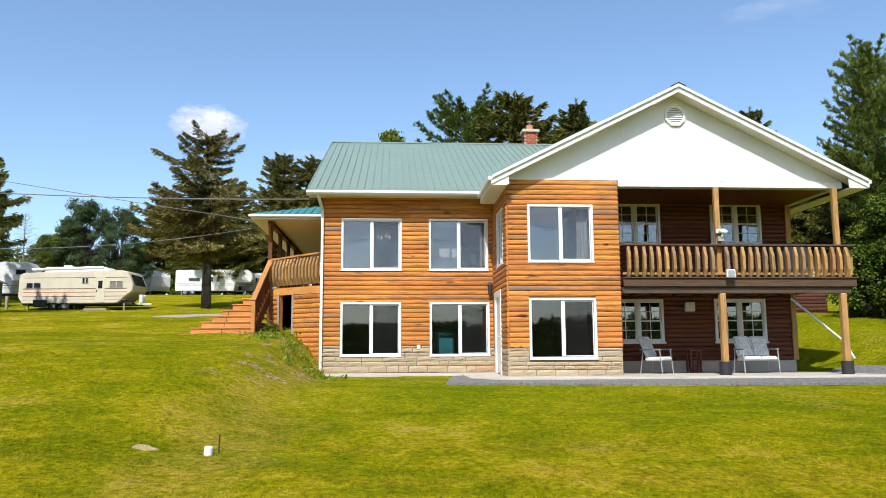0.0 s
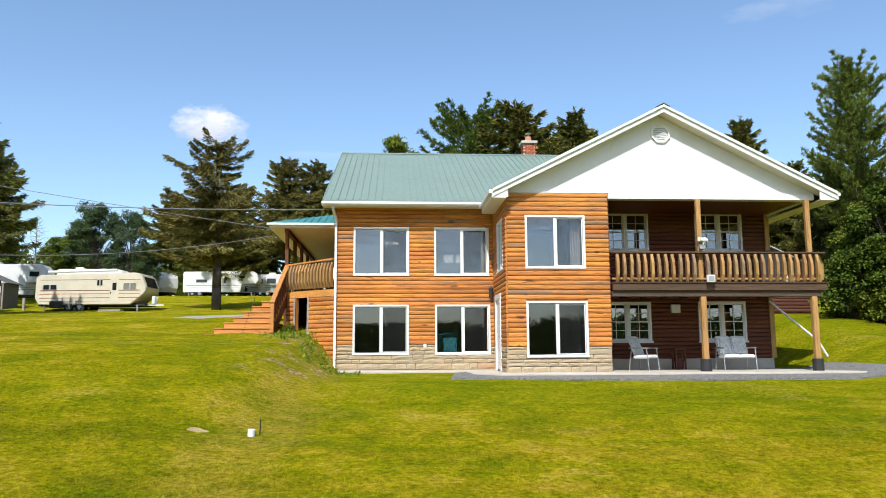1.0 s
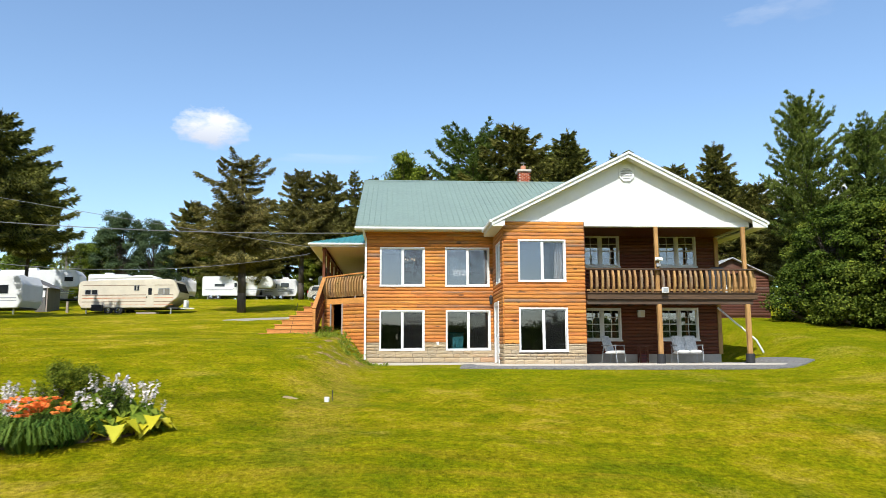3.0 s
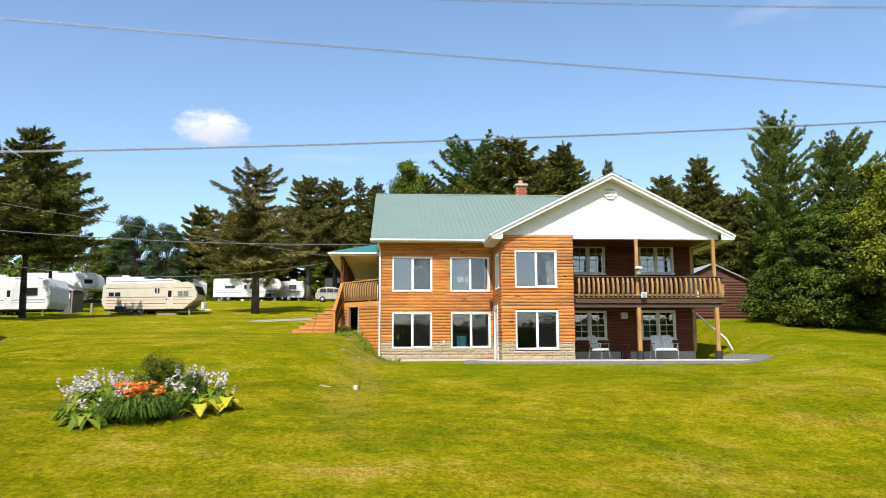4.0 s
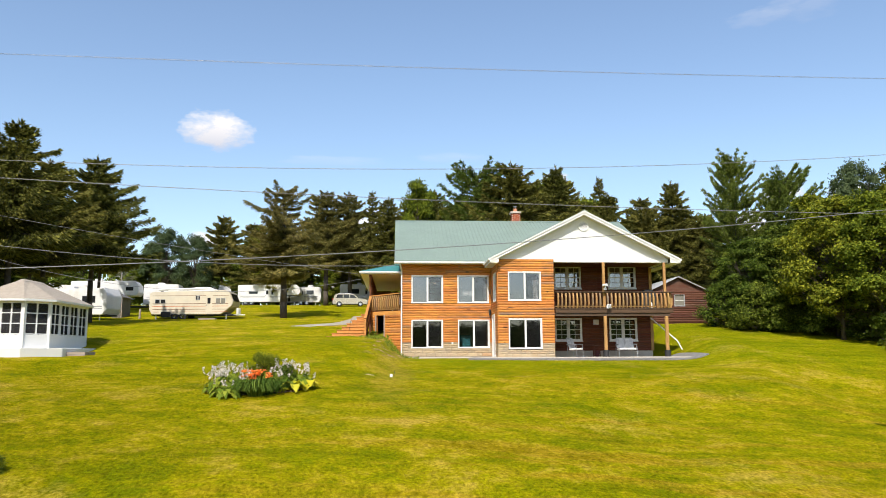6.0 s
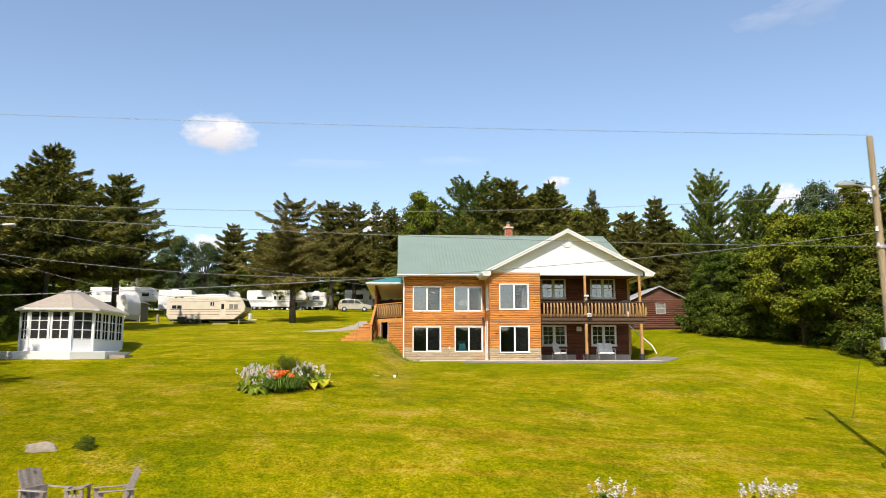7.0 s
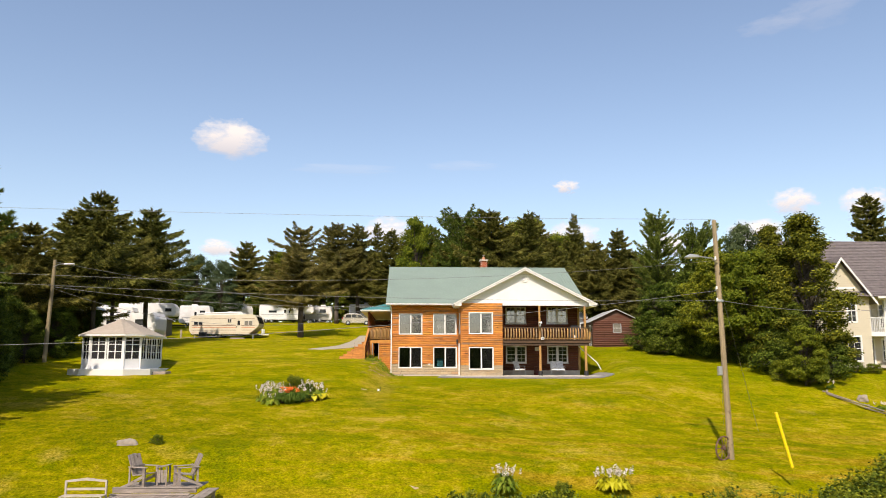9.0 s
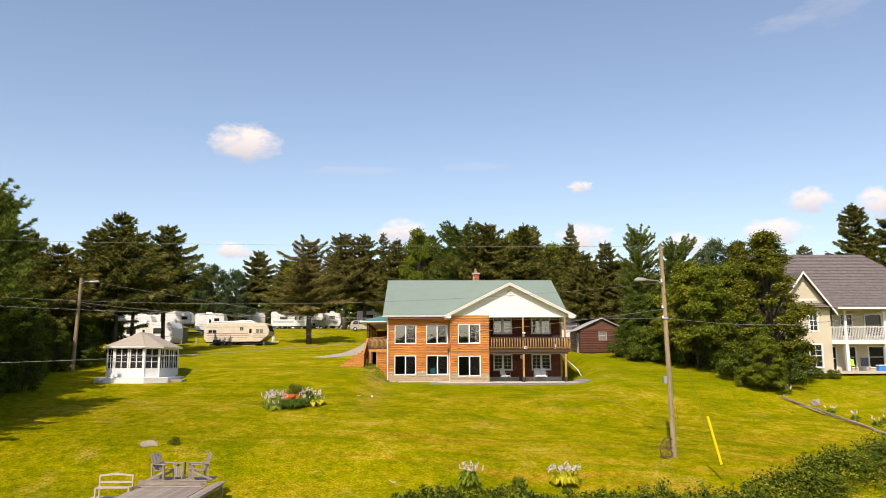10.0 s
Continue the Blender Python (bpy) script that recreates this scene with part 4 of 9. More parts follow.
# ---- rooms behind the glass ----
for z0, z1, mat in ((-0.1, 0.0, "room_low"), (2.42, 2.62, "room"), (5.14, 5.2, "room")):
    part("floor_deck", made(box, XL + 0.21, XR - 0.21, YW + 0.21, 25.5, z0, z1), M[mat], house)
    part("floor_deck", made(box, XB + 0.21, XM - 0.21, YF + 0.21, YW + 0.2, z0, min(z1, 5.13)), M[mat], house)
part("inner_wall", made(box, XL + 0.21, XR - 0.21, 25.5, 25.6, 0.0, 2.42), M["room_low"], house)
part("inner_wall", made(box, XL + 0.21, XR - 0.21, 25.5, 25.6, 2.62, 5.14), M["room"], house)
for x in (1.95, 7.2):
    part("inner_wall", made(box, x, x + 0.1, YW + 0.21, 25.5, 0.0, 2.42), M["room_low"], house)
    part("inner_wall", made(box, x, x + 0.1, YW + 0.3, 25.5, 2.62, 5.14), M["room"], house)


def curtain(x0, x1, y, z0, z1, waves, label):
    n = waves * 6
    pts = [(x0 + (x1 - x0) * i / n, y + 0.03 * math.sin(i / n * waves * 2 * math.pi)) for i in range(n + 1)]
    bm = bmesh.new()
    prism(bm, pts + [(x, yy + 0.008) for x, yy in pts[::-1]], "z", z0, z1)
    single("curtain", bm, M["cloth"], label, "curtain")


M["cloth"] = worn("white_cloth", (0.72, 0.72, 0.70), 0.06, 6.0, 0.9)
curtain(6.20, 6.50, YF + 0.25, 2.95, 4.45, 4, "white pleated curtain drawn to one side of an upstairs window")
curtain(3.92, 4.08, YW + 0.25, 3.0, 4.5, 3, "narrow white curtain beside an upstairs window")
for k, x in enumerate((2.70, 3.08)):
    single("paper_sheet", made(box, x, x + 0.30, YW + 0.24, YW + 0.25, 3.42, 3.68), M["cloth"], "white paper sheet leaning behind an upstairs window", "paper", "papers in the window")
chest = thing("storage_box", (2.85, 21.6, 0.0), "teal plastic storage box stacked in the basement", "box")
M["teal"] = worn("teal_plastic", (0.06, 0.30, 0.36), 0.1, 3.0, 0.5)
part("body", made(box, 2.55, 3.15, 21.3, 21.8, 0.0, 1.15, bevel=0.02), M["teal"], chest)
part("lid", made(box, 2.52, 3.18, 21.27, 21.83, 1.15, 1.22, bevel=0.02), M["teal"], chest)
chandelier = thing("chandelier", (1.02, 22.6, 5.13), "small ceiling chandelier with glowing bulbs", "lamp")
part("stem", made(rod, (1.02, 22.6, 5.13), (1.02, 22.6, 4.30), 0.012), M["metal"], chandelier)
bulb = Nodes("warm_bulb")
em = bulb.n("Emission")
em.inputs[0].default_value = (1, 0.75, 0.45, 1)
em.inputs[1].default_value = 6.0
bulb.l(em.outputs[0], bulb.out.inputs["Surface"])
for k in range(4):
    a = math.pi / 2 * k + 0.4
    p = Vector((1.02 + 0.2 * math.cos(a), 22.6 + 0.2 * math.sin(a), 4.27))
    arm = part("arm", made(rod, (1.02, 22.6, 4.30), p, 0.01), M["metal"], chandelier)
    part("bulb", made(rod, p, p + Vector((0, 0, 0.07)), 0.03, 0.02, 8), bulb.mat, arm)


# ---- balcony and porch ----
balcony = thing("balcony", (10.3, 19.0, 2.2), "timber balcony with bowed balusters over the ground-floor porch", "balcony")
BY = 17.52
part("deck_boards", made(box, XM + 0.05, XR + 0.05, BY + 0.04, YW - 0.06, 2.40, 2.45), M["rail"], balcony)
part("rim_beam", made(box, XM + 0.02, 13.55, BY - 0.03, BY + 0.04, 2.27, 2.48, bevel=0.01), M["rail"], balcony, "dark weathered rim beam")
part("rim_beam", made(box, 13.45, 13.55, BY + 0.04, YW, 2.27, 2.48, bevel=0.01), M["rail"], balcony)
part("support_beam", made(box, XM + 0.02, 13.40, BY + 0.05, BY + 0.22, 2.10, 2.26, bevel=0.01), M["rail"], balcony)
part("ledge_board", made(box, XM + 0.02, 13.58, BY - 0.07, BY + 0.10, 2.481, 2.515, bevel=0.006), M["rail"], balcony)
for k in range(9):
    x = 7.7 + k * 0.65
    part("joist", made(box, x, x + 0.05, BY + 0.23, YW - 0.06, 2.22, 2.395), M["rail"], balcony)
part("handrail", made(box, XM + 0.02, 13.56, BY - 0.06, BY + 0.10, 3.335, 3.385, bevel=0.01), M["rail"], balcony)
part("handrail", made(box, 13.40, 13.56, BY + 0.10, YW - 0.06, 3.335, 3.385, bevel=0.01), M["rail"], balcony)
part("lower_rail", made(box, XM + 0.02, 13.50, BY + 0.02, BY + 0.07, 2.58, 2.64, bevel=0.006), M["baluster"], balcony)


def bowed(bm):
    """A baluster cut from a board set on edge: it bellies outwards (-y) between slanted ends."""
    prof = [(0.0, 0.0), (-0.05, 0.0), (-0.145, 0.20), (-0.145, 0.55), (-0.05, 0.80), (0.0, 0.80)]
    prism(bm, prof, "x", -0.042, 0.042)


BOWED = made(bowed, bevel=0.008)
BOWED.materials.append(M["baluster"])
r = rng(21)
x = 7.42
while x < 13.45:
    if not 9.78 < x < 10.02:
        ob = new("baluster", BOWED)
        ob.parent = balcony
        ob.matrix_parent_inverse = balcony.matrix_basis.inverted()
        ob.matrix_basis = Matrix.Translation((x, BY + 0.015, 2.52 + r.uniform(-0.004, 0.004))) @ Matrix.Rotation(r.uniform(-0.03, 0.03), 4, "Y")
    x += 0.203
for k in range(13):
    ob = new("baluster", BOWED)
    ob.parent = balcony
    ob.matrix_parent_inverse = balcony.matrix_basis.inverted()
    ob.matrix_basis = Matrix.Translation((13.47, BY + 0.22 + k * 0.21, 2.52)) @ Matrix.Rotation(radians(90), 4, "Z")

for x, name in ((9.92, "middle"), (13.20, "corner")):
    post = thing("porch_post", (x, 17.62, 0.0), "rough-sawn timber porch post on a black rubber boot", "post", "porch posts")
    part("lower_post", made(box, x - 0.080, x + 0.080, 17.54, 17.70, -0.012, 2.10, bevel=0.018), M["post"], post)
    part("upper_post", made(box, x - 0.070, x + 0.070, 17.62, 17.76, 2.49, 4.955, bevel=0.018), M["post"], post)
    part("boot", made(rod, (x, 17.62, -0.012), (x, 17.62, 0.33), 0.155, 0.15, 16), M["black"], post, "black rubber boot")

light = thing("security_light", (9.95, 17.50, 3.70), "white twin-head outdoor security light on the porch post", "lamp")
part("box", made(box, 9.86, 10.02, 17.50, 17.60, 3.46, 3.60, bevel=0.01), M["rv_grey"], light)
part("head", made(rod, (9.85, 17.44, 3.73), (10.06, 17.44, 3.70), 0.05, 0.055, 10), M["trim"], light)
part("stem", made(rod, (9.95, 17.48, 3.58), (9.95, 17.44, 3.70), 0.02), M["trim"], light)
part("backplate", made(box, 9.82, 10.08, 17.52, 17.58, 3.68, 3.80, bevel=0.01), M["trim"], light)
meter = thing("weather_box", (10.05, 17.36, 2.55), "small white box with a grey face on the balcony edge", "box")
part("body", made(box, 9.95, 10.18, BY - 0.22, BY - 0.14, 2.49, 2.70, bevel=0.01), M["trim"], meter)
part("face", made(box, 9.98, 10.15, BY - 0.232, BY - 0.222, 2.52, 2.67), M["rv_grey"], meter)
vent_box = thing("wall_vent", (10.15, 20.45, 1.9), "white square exhaust hood on the porch wall", "vent")
part("hood", made(box, 10.0, 10.30, YW - 0.16, YW - 0.04, 1.77, 2.05, bevel=0.015), M["trim"], vent_box)
part("flap", made(box, 10.12, 10.28, YW - 0.172, YW - 0.162, 1.80, 2.00), M["soffit"], vent_box)
sconce = thing("globe_lamp", (7.9, 20.4, 4.9), "brass globe lamp on the balcony wall", "lamp")
part("globe", made(rod, (7.50, YW - 0.15, 4.66), (7.50, YW - 0.15, 4.80), 0.06, 0.05, 10), worn("globe_glass", (0.8, 0.6, 0.35), 0.1, 5, 0.2), sconce)
part("bracket", made(rod, (7.50, YW - 0.15, 4.80), (7.50, YW - 0.05, 4.84), 0.02), M["metal"], sconce)

pipe = thing("drain_pipe", (14.2, 19.5, 0.8), "slanting white drain pipe beside the porch", "pipe")
bm = bmesh.new()
rod(bm, (13.25, 20.35, 2.15), (14.6, 20.0, 0.86), 0.036, 0.036, 10)
rod(bm, (14.6, 20.0, 0.86), (14.85, 19.95, gz(15.0, 19.95) + 0.03), 0.036, 0.036, 10)
part("tube", bm, M["rv_white"], pipe)

# patio slab and gravel strip
draped("gravel_strip", [(2.55, 16.0), (3.2, 16.0), (8.0, 15.4), (13.0, 15.4), (14.9, 16.4), (14.6, 19.8), (13.5, 20.3), (3.9, 20.4), (2.9, 18.6)], M["gravel"], 0.05, "grey crushed-stone strip round the patio", "gravel")
slab = bmesh.new()
prism(slab, [(3.25, 17.2), (3.9, 16.55), (13.9, 16.55), (14.3, 17.0), (13.45, 20.48), (3.3, 20.48)], "z", -0.12, -0.012)
single("patio", close(slab, 0.012), M["concrete"], "pale concrete patio slab along the house", "patio", kind="structure")
strip = bmesh.new()
box(strip, XL, 3.3, YW - 0.45, YW - 0.06, -0.14, -0.02)
single("pavement", close(strip, 0.01), M["concrete"], "narrow concrete strip at the foot of the wall", "pavement", kind="structure")


# ---- porch furniture ----
def floral_mat():
    m = Nodes("leaf_print_cloth")
    v = m.pos()
    a = m.noise(v, 9.0, 3.0, 0.6)
    b = m.noise(v, 4.0, 2.0)
    col = m.ramp(a, [(0.42, (0.62, 0.62, 0.62)), (0.5, (0.40, 0.42, 0.44)), (0.56, (0.66, 0.66, 0.66))])
    col = m.mix(m.grey(b, 0.55, 0.7, 0, 0.4), col, (0.75, 0.75, 0.74))
    return m.surface(col, 0.9, m.bump(a, 0.004), 0, 0.2)


M["floral"] = floral_mat()


def seat_frame(bm, w, d, seat):
    for x in (0.03, w - 0.03):
        rod(bm, (x, 0.03, 0.0), (x, 0.10, seat + 0.24), 0.016)
        rod(bm, (x, d, 0.0), (x, d - 0.10, seat + 0.24), 0.016)
        rod(bm, (x, 0.05, seat + 0.24), (x, d, seat + 0.24), 0.022)
    rod(bm, (0.03, 0.06, seat - 0.06), (w - 0.03, 0.06, seat - 0.06), 0.014)
    rod(bm, (0.03, d - 0.06, seat - 0.06), (w - 0.03, d - 0.06, seat - 0.06), 0.014)


def cushion(bm, x0, x1, p, q, t):
    """A padded slab between two edges of the side profile."""
    p, q = Vector((0, *p)), Vector((0, *q))
    n = Vector((0, -(q - p).z, (q - p).y)).normalized() * t
    prof = [(p.y, p.z), (q.y, q.z), (q.y + n.y, q.z + n.z), (p.y + n.y, p.z + n.z)]
    prism(bm, prof, "x", x0, x1)


def garden_seat(at, w, rz, label, category, cushions):
    ob = thing(category.replace(" ", "_"), at, label, category, rz=rz)
    part("seat_frame", made(seat_frame, w, 0.70, 0.42), M["metal"], ob, "white metal tube frame", world_space=False)
    cw = (w - 0.10) / cushions
    for k in range(cushions):
        x0 = 0.05 + k * cw
        part("seat_cushion", made(cushion, x0, x0 + cw - 0.015, (0.02, 0.36), (0.58, 0.34), 0.11, bevel=0.035, segs=2), M["cloth"], ob, "white seat cushion", world_space=False)
        part("back_cushion", made(cushion, x0, x0 + cw - 0.015, (0.55, 0.42), (0.80, 1.00), 0.10, bevel=0.035, segs=2), M["floral"], ob, world_space=False)
    return ob


garden_seat((8.62, 18.62, -0.012), 0.66, 42, "padded patio chair with a grey leaf-print cushion", "patio chair", 1)
garden_seat((10.88, 18.60, -0.012), 1.04, 0, "padded patio love seat with grey leaf-print cushions", "love seat", 2)
stool = thing("side_table", (10.05, 20.0, -0.012), "small dark wooden side table on the patio", "table")
part("tabletop", made(box, 9.84, 10.22, 19.78, 20.16, 0.60, 0.64, bevel=0.01), M["log_dark"], stool)
for x in (9.86, 10.15):
    for y in (19.80, 20.09):
        part("leg", made(box, x, x + 0.045, y, y + 0.045, -0.012, 0.60), M["log_dark"], stool)
basket = thing("planter_tub", (10.05, 19.95, -0.012), "dark red ribbed planter tub under the side table", "planter")
part("tub", made(rod, (10.03, 19.97, -0.012), (10.03, 19.97, 0.33), 0.13, 0.16, 14), worn("dark_red", (0.12, 0.02, 0.025), 0.3, 8, 0.5), basket)
for k in range(3):
    part("hoop", made(rod, (10.03, 19.97, 0.05 + 0.1 * k), (10.03, 19.97, 0.07 + 0.1 * k), 0.145 + 0.008 * k, 0.145 + 0.008 * k, 14), M["black"], basket)
grill = thing("barbecue", (12.7, 19.2, 2.45), "covered dark barbecue on the balcony", "barbecue")
part("cover", made(lambda bm: prism(bm, [(12.35, 2.55), (13.15, 2.55), (13.18, 3.30), (12.95, 3.62), (12.5, 3.62), (12.32, 3.30)], "y", 18.9, 19.5), bevel=0.04, segs=2), M["black"], grill)
for x in (12.42, 13.02):
    for y in (18.95, 19.40):
        part("leg", made(box, x, x + 0.05, y, y + 0.05, 2.45, 2.58), M["metal"], grill)
flower_pot = thing("ornament", (12.45, 17.75, 2.45), "white garden ornament behind the balusters", "ornament")
part("body", made(lambda bm: (rod(bm, (12.45, 17.78, 2.45), (12.45, 17.78, 2.62), 0.10, 0.13, 10), rod(bm, (12.45, 17.78, 2.62), (12.45, 17.78, 2.85), 0.13, 0.05, 10))), M["trim"], flower_pot)


# ---- side deck with its stairs and roof ----
deck = thing("side_deck", (-1.6, 26.0, 1.4), "roofed side deck with bowed balusters on a log-sided base", "deck")
DX, DF = -2.55, 2.60
foot = [(-2.50, 22.32), (-0.76, 20.95)]         # slanting front edge
fd = (Vector((*foot[1], 0)) - Vector((*foot[0], 0)))
fl, fdir = fd.length, fd.normalized()
fnorm = Vector((fdir.y, -fdir.x, 0))
bm = bmesh.new()
prism(bm, [foot[0], foot[1], (-0.76, 33.0), (-2.50, 33.0)], "z", DF - 0.07, DF)
part("deck_boards", bm, M["deckwood_y"], deck)
bm = bmesh.new()
beam(bm, (*foot[0], DF - 0.12), (*foot[1], DF - 0.12), 0.06, 0.22)
part("rim_beam", bm, M["deckwood"], deck)
part("rim_beam", made(box, -2.55, -2.50, 22.32, 33.0, DF - 0.24, DF - 0.01), M["deckwood_y"], deck)


def along_foot(u, z, n=None, off=0.0):
    p = Vector((*foot[0], 0)) + fdir * u + fnorm * off
    m = Matrix.Translation((p.x, p.y, z)) @ Matrix.Rotation(math.atan2(fdir.y, fdir.x), 4, "Z")
    return m @ Matrix.Diagonal((n, 1, 1, 1)) if n else m


# log-sided skirt with a dark doorway
SKIRT_DOOR = [(0.42, 1.02, 1.0, 2.36)]
bm = bmesh.new()
for a0, b0, c0, d0 in cells(0.05, fl - 0.02, 0.15, DF - 0.24, SKIRT_DOOR):
    p, q = Vector((*foot[0], 0)) + fdir * a0, Vector((*foot[0], 0)) + fdir * b0
    o = -fnorm * 0.12
    solid(bm, [(p.x, p.y, c0), (q.x, q.y, c0), (q.x + o.x, q.y + o.y, c0), (p.x + o.x, p.y + o.y, c0)], [(p.x, p.y, d0), (q.x, q.y, d0), (q.x + o.x, q.y + o.y, d0), (p.x + o.x, p.y + o.y, d0)])
skirt = part("skirt_wall", bm, M["log"], deck, "orange log-sided skirt with a dark doorway")
log_courses(skirt, 0.03, fl, 0.19, DF - 0.24, SKIRT_DOOR, lambda u, z, n: along_foot(u, z, n), M["log"], 9, 0.148)
part("skirt_wall", made(box, -2.50, -2.38, 22.4, 33.0, 1.0, DF - 0.24), M["log_side"], deck)
part("back_wall", made(box, -2.38, -0.76, 25.0, 25.1, 0.8, DF - 0.24), M["dark"], deck)
bm = bmesh.new()
for u in (0.40, 1.02):
    m = along_foot(u, 0)
    p = m.translation + fnorm * 0.05
    beam(bm, (p.x, p.y, 1.0), (p.x, p.y, 2.38), 0.06, 0.06)
part("door_post", bm, M["oldwood"], deck)
lat = bmesh.new()
for k in range(9):
    z = 1.55 + k * 0.09
    p, q = Vector((*foot[0], 0)) + fdir * 0.60 - fnorm * 0.5, Vector((*foot[0], 0)) + fdir * 0.92 - fnorm * 0.5
    beam(lat, (p.x, p.y, z), (q.x, q.y, z + 0.28), 0.012, 0.03)
    beam(lat, (p.x, p.y, z + 0.28), (q.x, q.y, z), 0.012, 0.03)
part("lattice", lat, M["trim"], deck, "white lattice panel")
# railing
bm = bmesh.new()
beam(bm, (*foot[0], DF + 0.90), (*foot[1], DF + 0.98), 0.14, 0.05)
part("handrail", bm, M["deckwood"], deck)
bm = bmesh.new()
beam(bm, (*foot[0], DF + 0.10), (*foot[1], DF + 0.10), 0.05, 0.06)
part("lower_rail", bm, M["baluster"], deck)
n_b = 15
for k in range(n_b):
    u = 0.10 + k * (fl - 0.25) / (n_b - 1)
    ob = new("baluster", BOWED)
    ob.parent = deck
    ob.matrix_parent_inverse = deck.matrix_basis.inverted()
    ob.matrix_basis = along_foot(u, DF + 0.05, None, 0.02) @ Matrix.Diagonal((0.85, 1.0, 1.03, 1))
part("handrail", made(box, -2.58, -2.44, 24.2, 33.0, DF + 0.90, DF + 0.95), M["deckwood_y"], deck)
for k in range(38):
    ob = new("baluster", BOWED)
    ob.parent = deck
    ob.matrix_parent_inverse = deck.matrix_basis.inverted()
    ob.matrix_basis = Matrix.Translation((-2.52, 24.3 + k * 0.23, DF + 0.05)) @ Matrix.Rotation(radians(-90), 4, "Z")
# posts with flared brackets
for k in range(6):
    y = 22.38 + k * 2.05
    post = part("deck_post", made(box, DX - 0.06, DX + 0.06, y - 0.06, y + 0.06, gz(DX, y) - 0.1, 4.62, bevel=0.01), M["log_dark"], deck, "dark red-brown deck post with flared bracket")
    bm = bmesh.new()
    prism(bm, [(y - 0.06, 4.05), (y + 0.06, 4.05), (y + 0.34, 4.62), (y - 0.34, 4.62)], "x", DX - 0.035, DX + 0.035)
    part("bracket", bm, M["log_dark"], post)
part("fence_panel", made(box, -2.5, -0.8, 33.0, 33.05, DF, DF + 2.0), M["log_dark"], deck)
# roof: low hip with white fascia and a flat ceiling
RXE, RYE, RZE, RS = -3.12, 22.0, 4.93, 0.31
hx = XL - 0.03
rise = (hx - RXE) * RS
bm = bmesh.new()
v = [bm.verts.new(p) for p in ((RXE, RYE, RZE), (hx, RYE, RZE), (hx, RYE + (hx - RXE), RZE + rise), (hx, 33.6, RZE + rise), (RXE, 33.6, RZE))]
bm.faces.new((v[0], v[1], v[2]))
bm.faces.new((v[0], v[2], v[3], v[4]))
ext = bmesh.ops.extrude_face_region(bm, geom=bm.faces[:])
for q in [g for g in ext["geom"] if isinstance(g, bmesh.types.BMVert)]:
    q.co.z -= 0.03
roof2 = part("deck_roof", bm, M["roof_teal"], deck, "teal ribbed metal porch roof")
bm = bmesh.new()
for k in range(1, 11):
    x = RXE + k * 0.229
    beam(bm, (x, RYE, RZE + 0.012), (x, RYE + (x - RXE), RZE + (x - RXE) * RS + 0.012), 0.03, 0.03)
for k in range(49):
    y = RYE + 0.2 + k * 0.229
    top = min(hx, RXE + (y - RYE))
    beam(bm, (RXE, y, RZE + 0.012), (top, y, RZE + (top - RXE) * RS + 0.012), 0.03, 0.03)
part("rib", bm, M["roof_teal"], roof2)
part("fascia", made(box, RXE + 0.02, hx, RYE + 0.0, RYE + 0.03, RZE - 0.17, RZE - 0.035), M["trim"], deck)
part("fascia", made(box, RXE + 0.0, RXE + 0.03, RYE + 0.03, 33.6, RZE - 0.17, RZE - 0.035), M["trim"], deck)
part("gutter", made(box, RXE - 0.07, hx - 0.01, RYE - 0.09, RYE - 0.005, RZE - 0.11, RZE - 0.02, bevel=0.02), M["trim"], deck)
part("ceiling", made(box, RXE + 0.03, hx, RYE + 0.03, 33.6, RZE - 0.18, RZE - 0.15), M["soffit"], deck)
part("plate_beam", made(box, DX - 0.07, DX + 0.07, 22.2, 33.2, 4.62, 4.75), M["log_dark"], deck)
chair_far = thing("plastic_chair", (-1.05, 22.2, DF), "white plastic chair on the side deck", "chair")
part("seat", made(box, -1.28, -0.86, 21.95, 22.40, DF + 0.40, DF + 0.44, bevel=0.015), M["trim"], chair_far)
part("backrest", made(box, -1.28, -0.86, 22.38, 22.42, DF + 0.44, DF + 0.84, bevel=0.015), M["trim"], chair_far)
for x in (-1.27, -0.91):
    for y in (21.97, 22.36):
        part("leg", made(box, x, x + 0.04, y, y + 0.04, DF, DF + 0.40), M["trim"], chair_far)

stairs = thing("deck_stairs", (-3.6, 22.0, gz(-3.6, 22.0)), "wide orange-stained wooden stairs up to the side deck", "stairs")
S0 = 1.02
for k in range(8):
    z1 = S0 + 0.185 * (k + 1) - 0.03
    x0, y0 = -4.92 + 0.262 * k, 20.98 + 0.19 * k
    step = part("tread", made(box, x0, -2.76, y0, 23.6, z1 - 0.035, z1, bevel=0.006), M["deckwood"], stairs)
    part("riser", made(box, x0 + 0.03, -2.78, y0 + 0.03, y0 + 0.055, z1 - 0.185, z1 - 0.036), M["deckwood"], step)
    part("riser", made(box, x0 + 0.03, x0 + 0.055, y0 + 0.056, 23.6, z1 - 0.185, z1 - 0.036), M["deckwood_y"], step)
    part("seam", made(box, -3.75 + 0.02 * k, -3.735 + 0.02 * k, y0 + 0.022, y0 + 0.029, z1 - 0.18, z1 - 0.036), M["dark"], step)
newel = part("newel_post", made(box, -2.83, -2.71, 20.84, 20.96, gz(-2.77, 20.9) - 0.1, 2.12, bevel=0.01), M["deckwood"], stairs)
bm = bmesh.new()
beam(bm, (-2.77, 20.84, 2.14), (-2.52, 22.36, 3.52), 0.15, 0.05)
part("handrail", bm, M["deckwood_y"], stairs)
bm = bmesh.new()
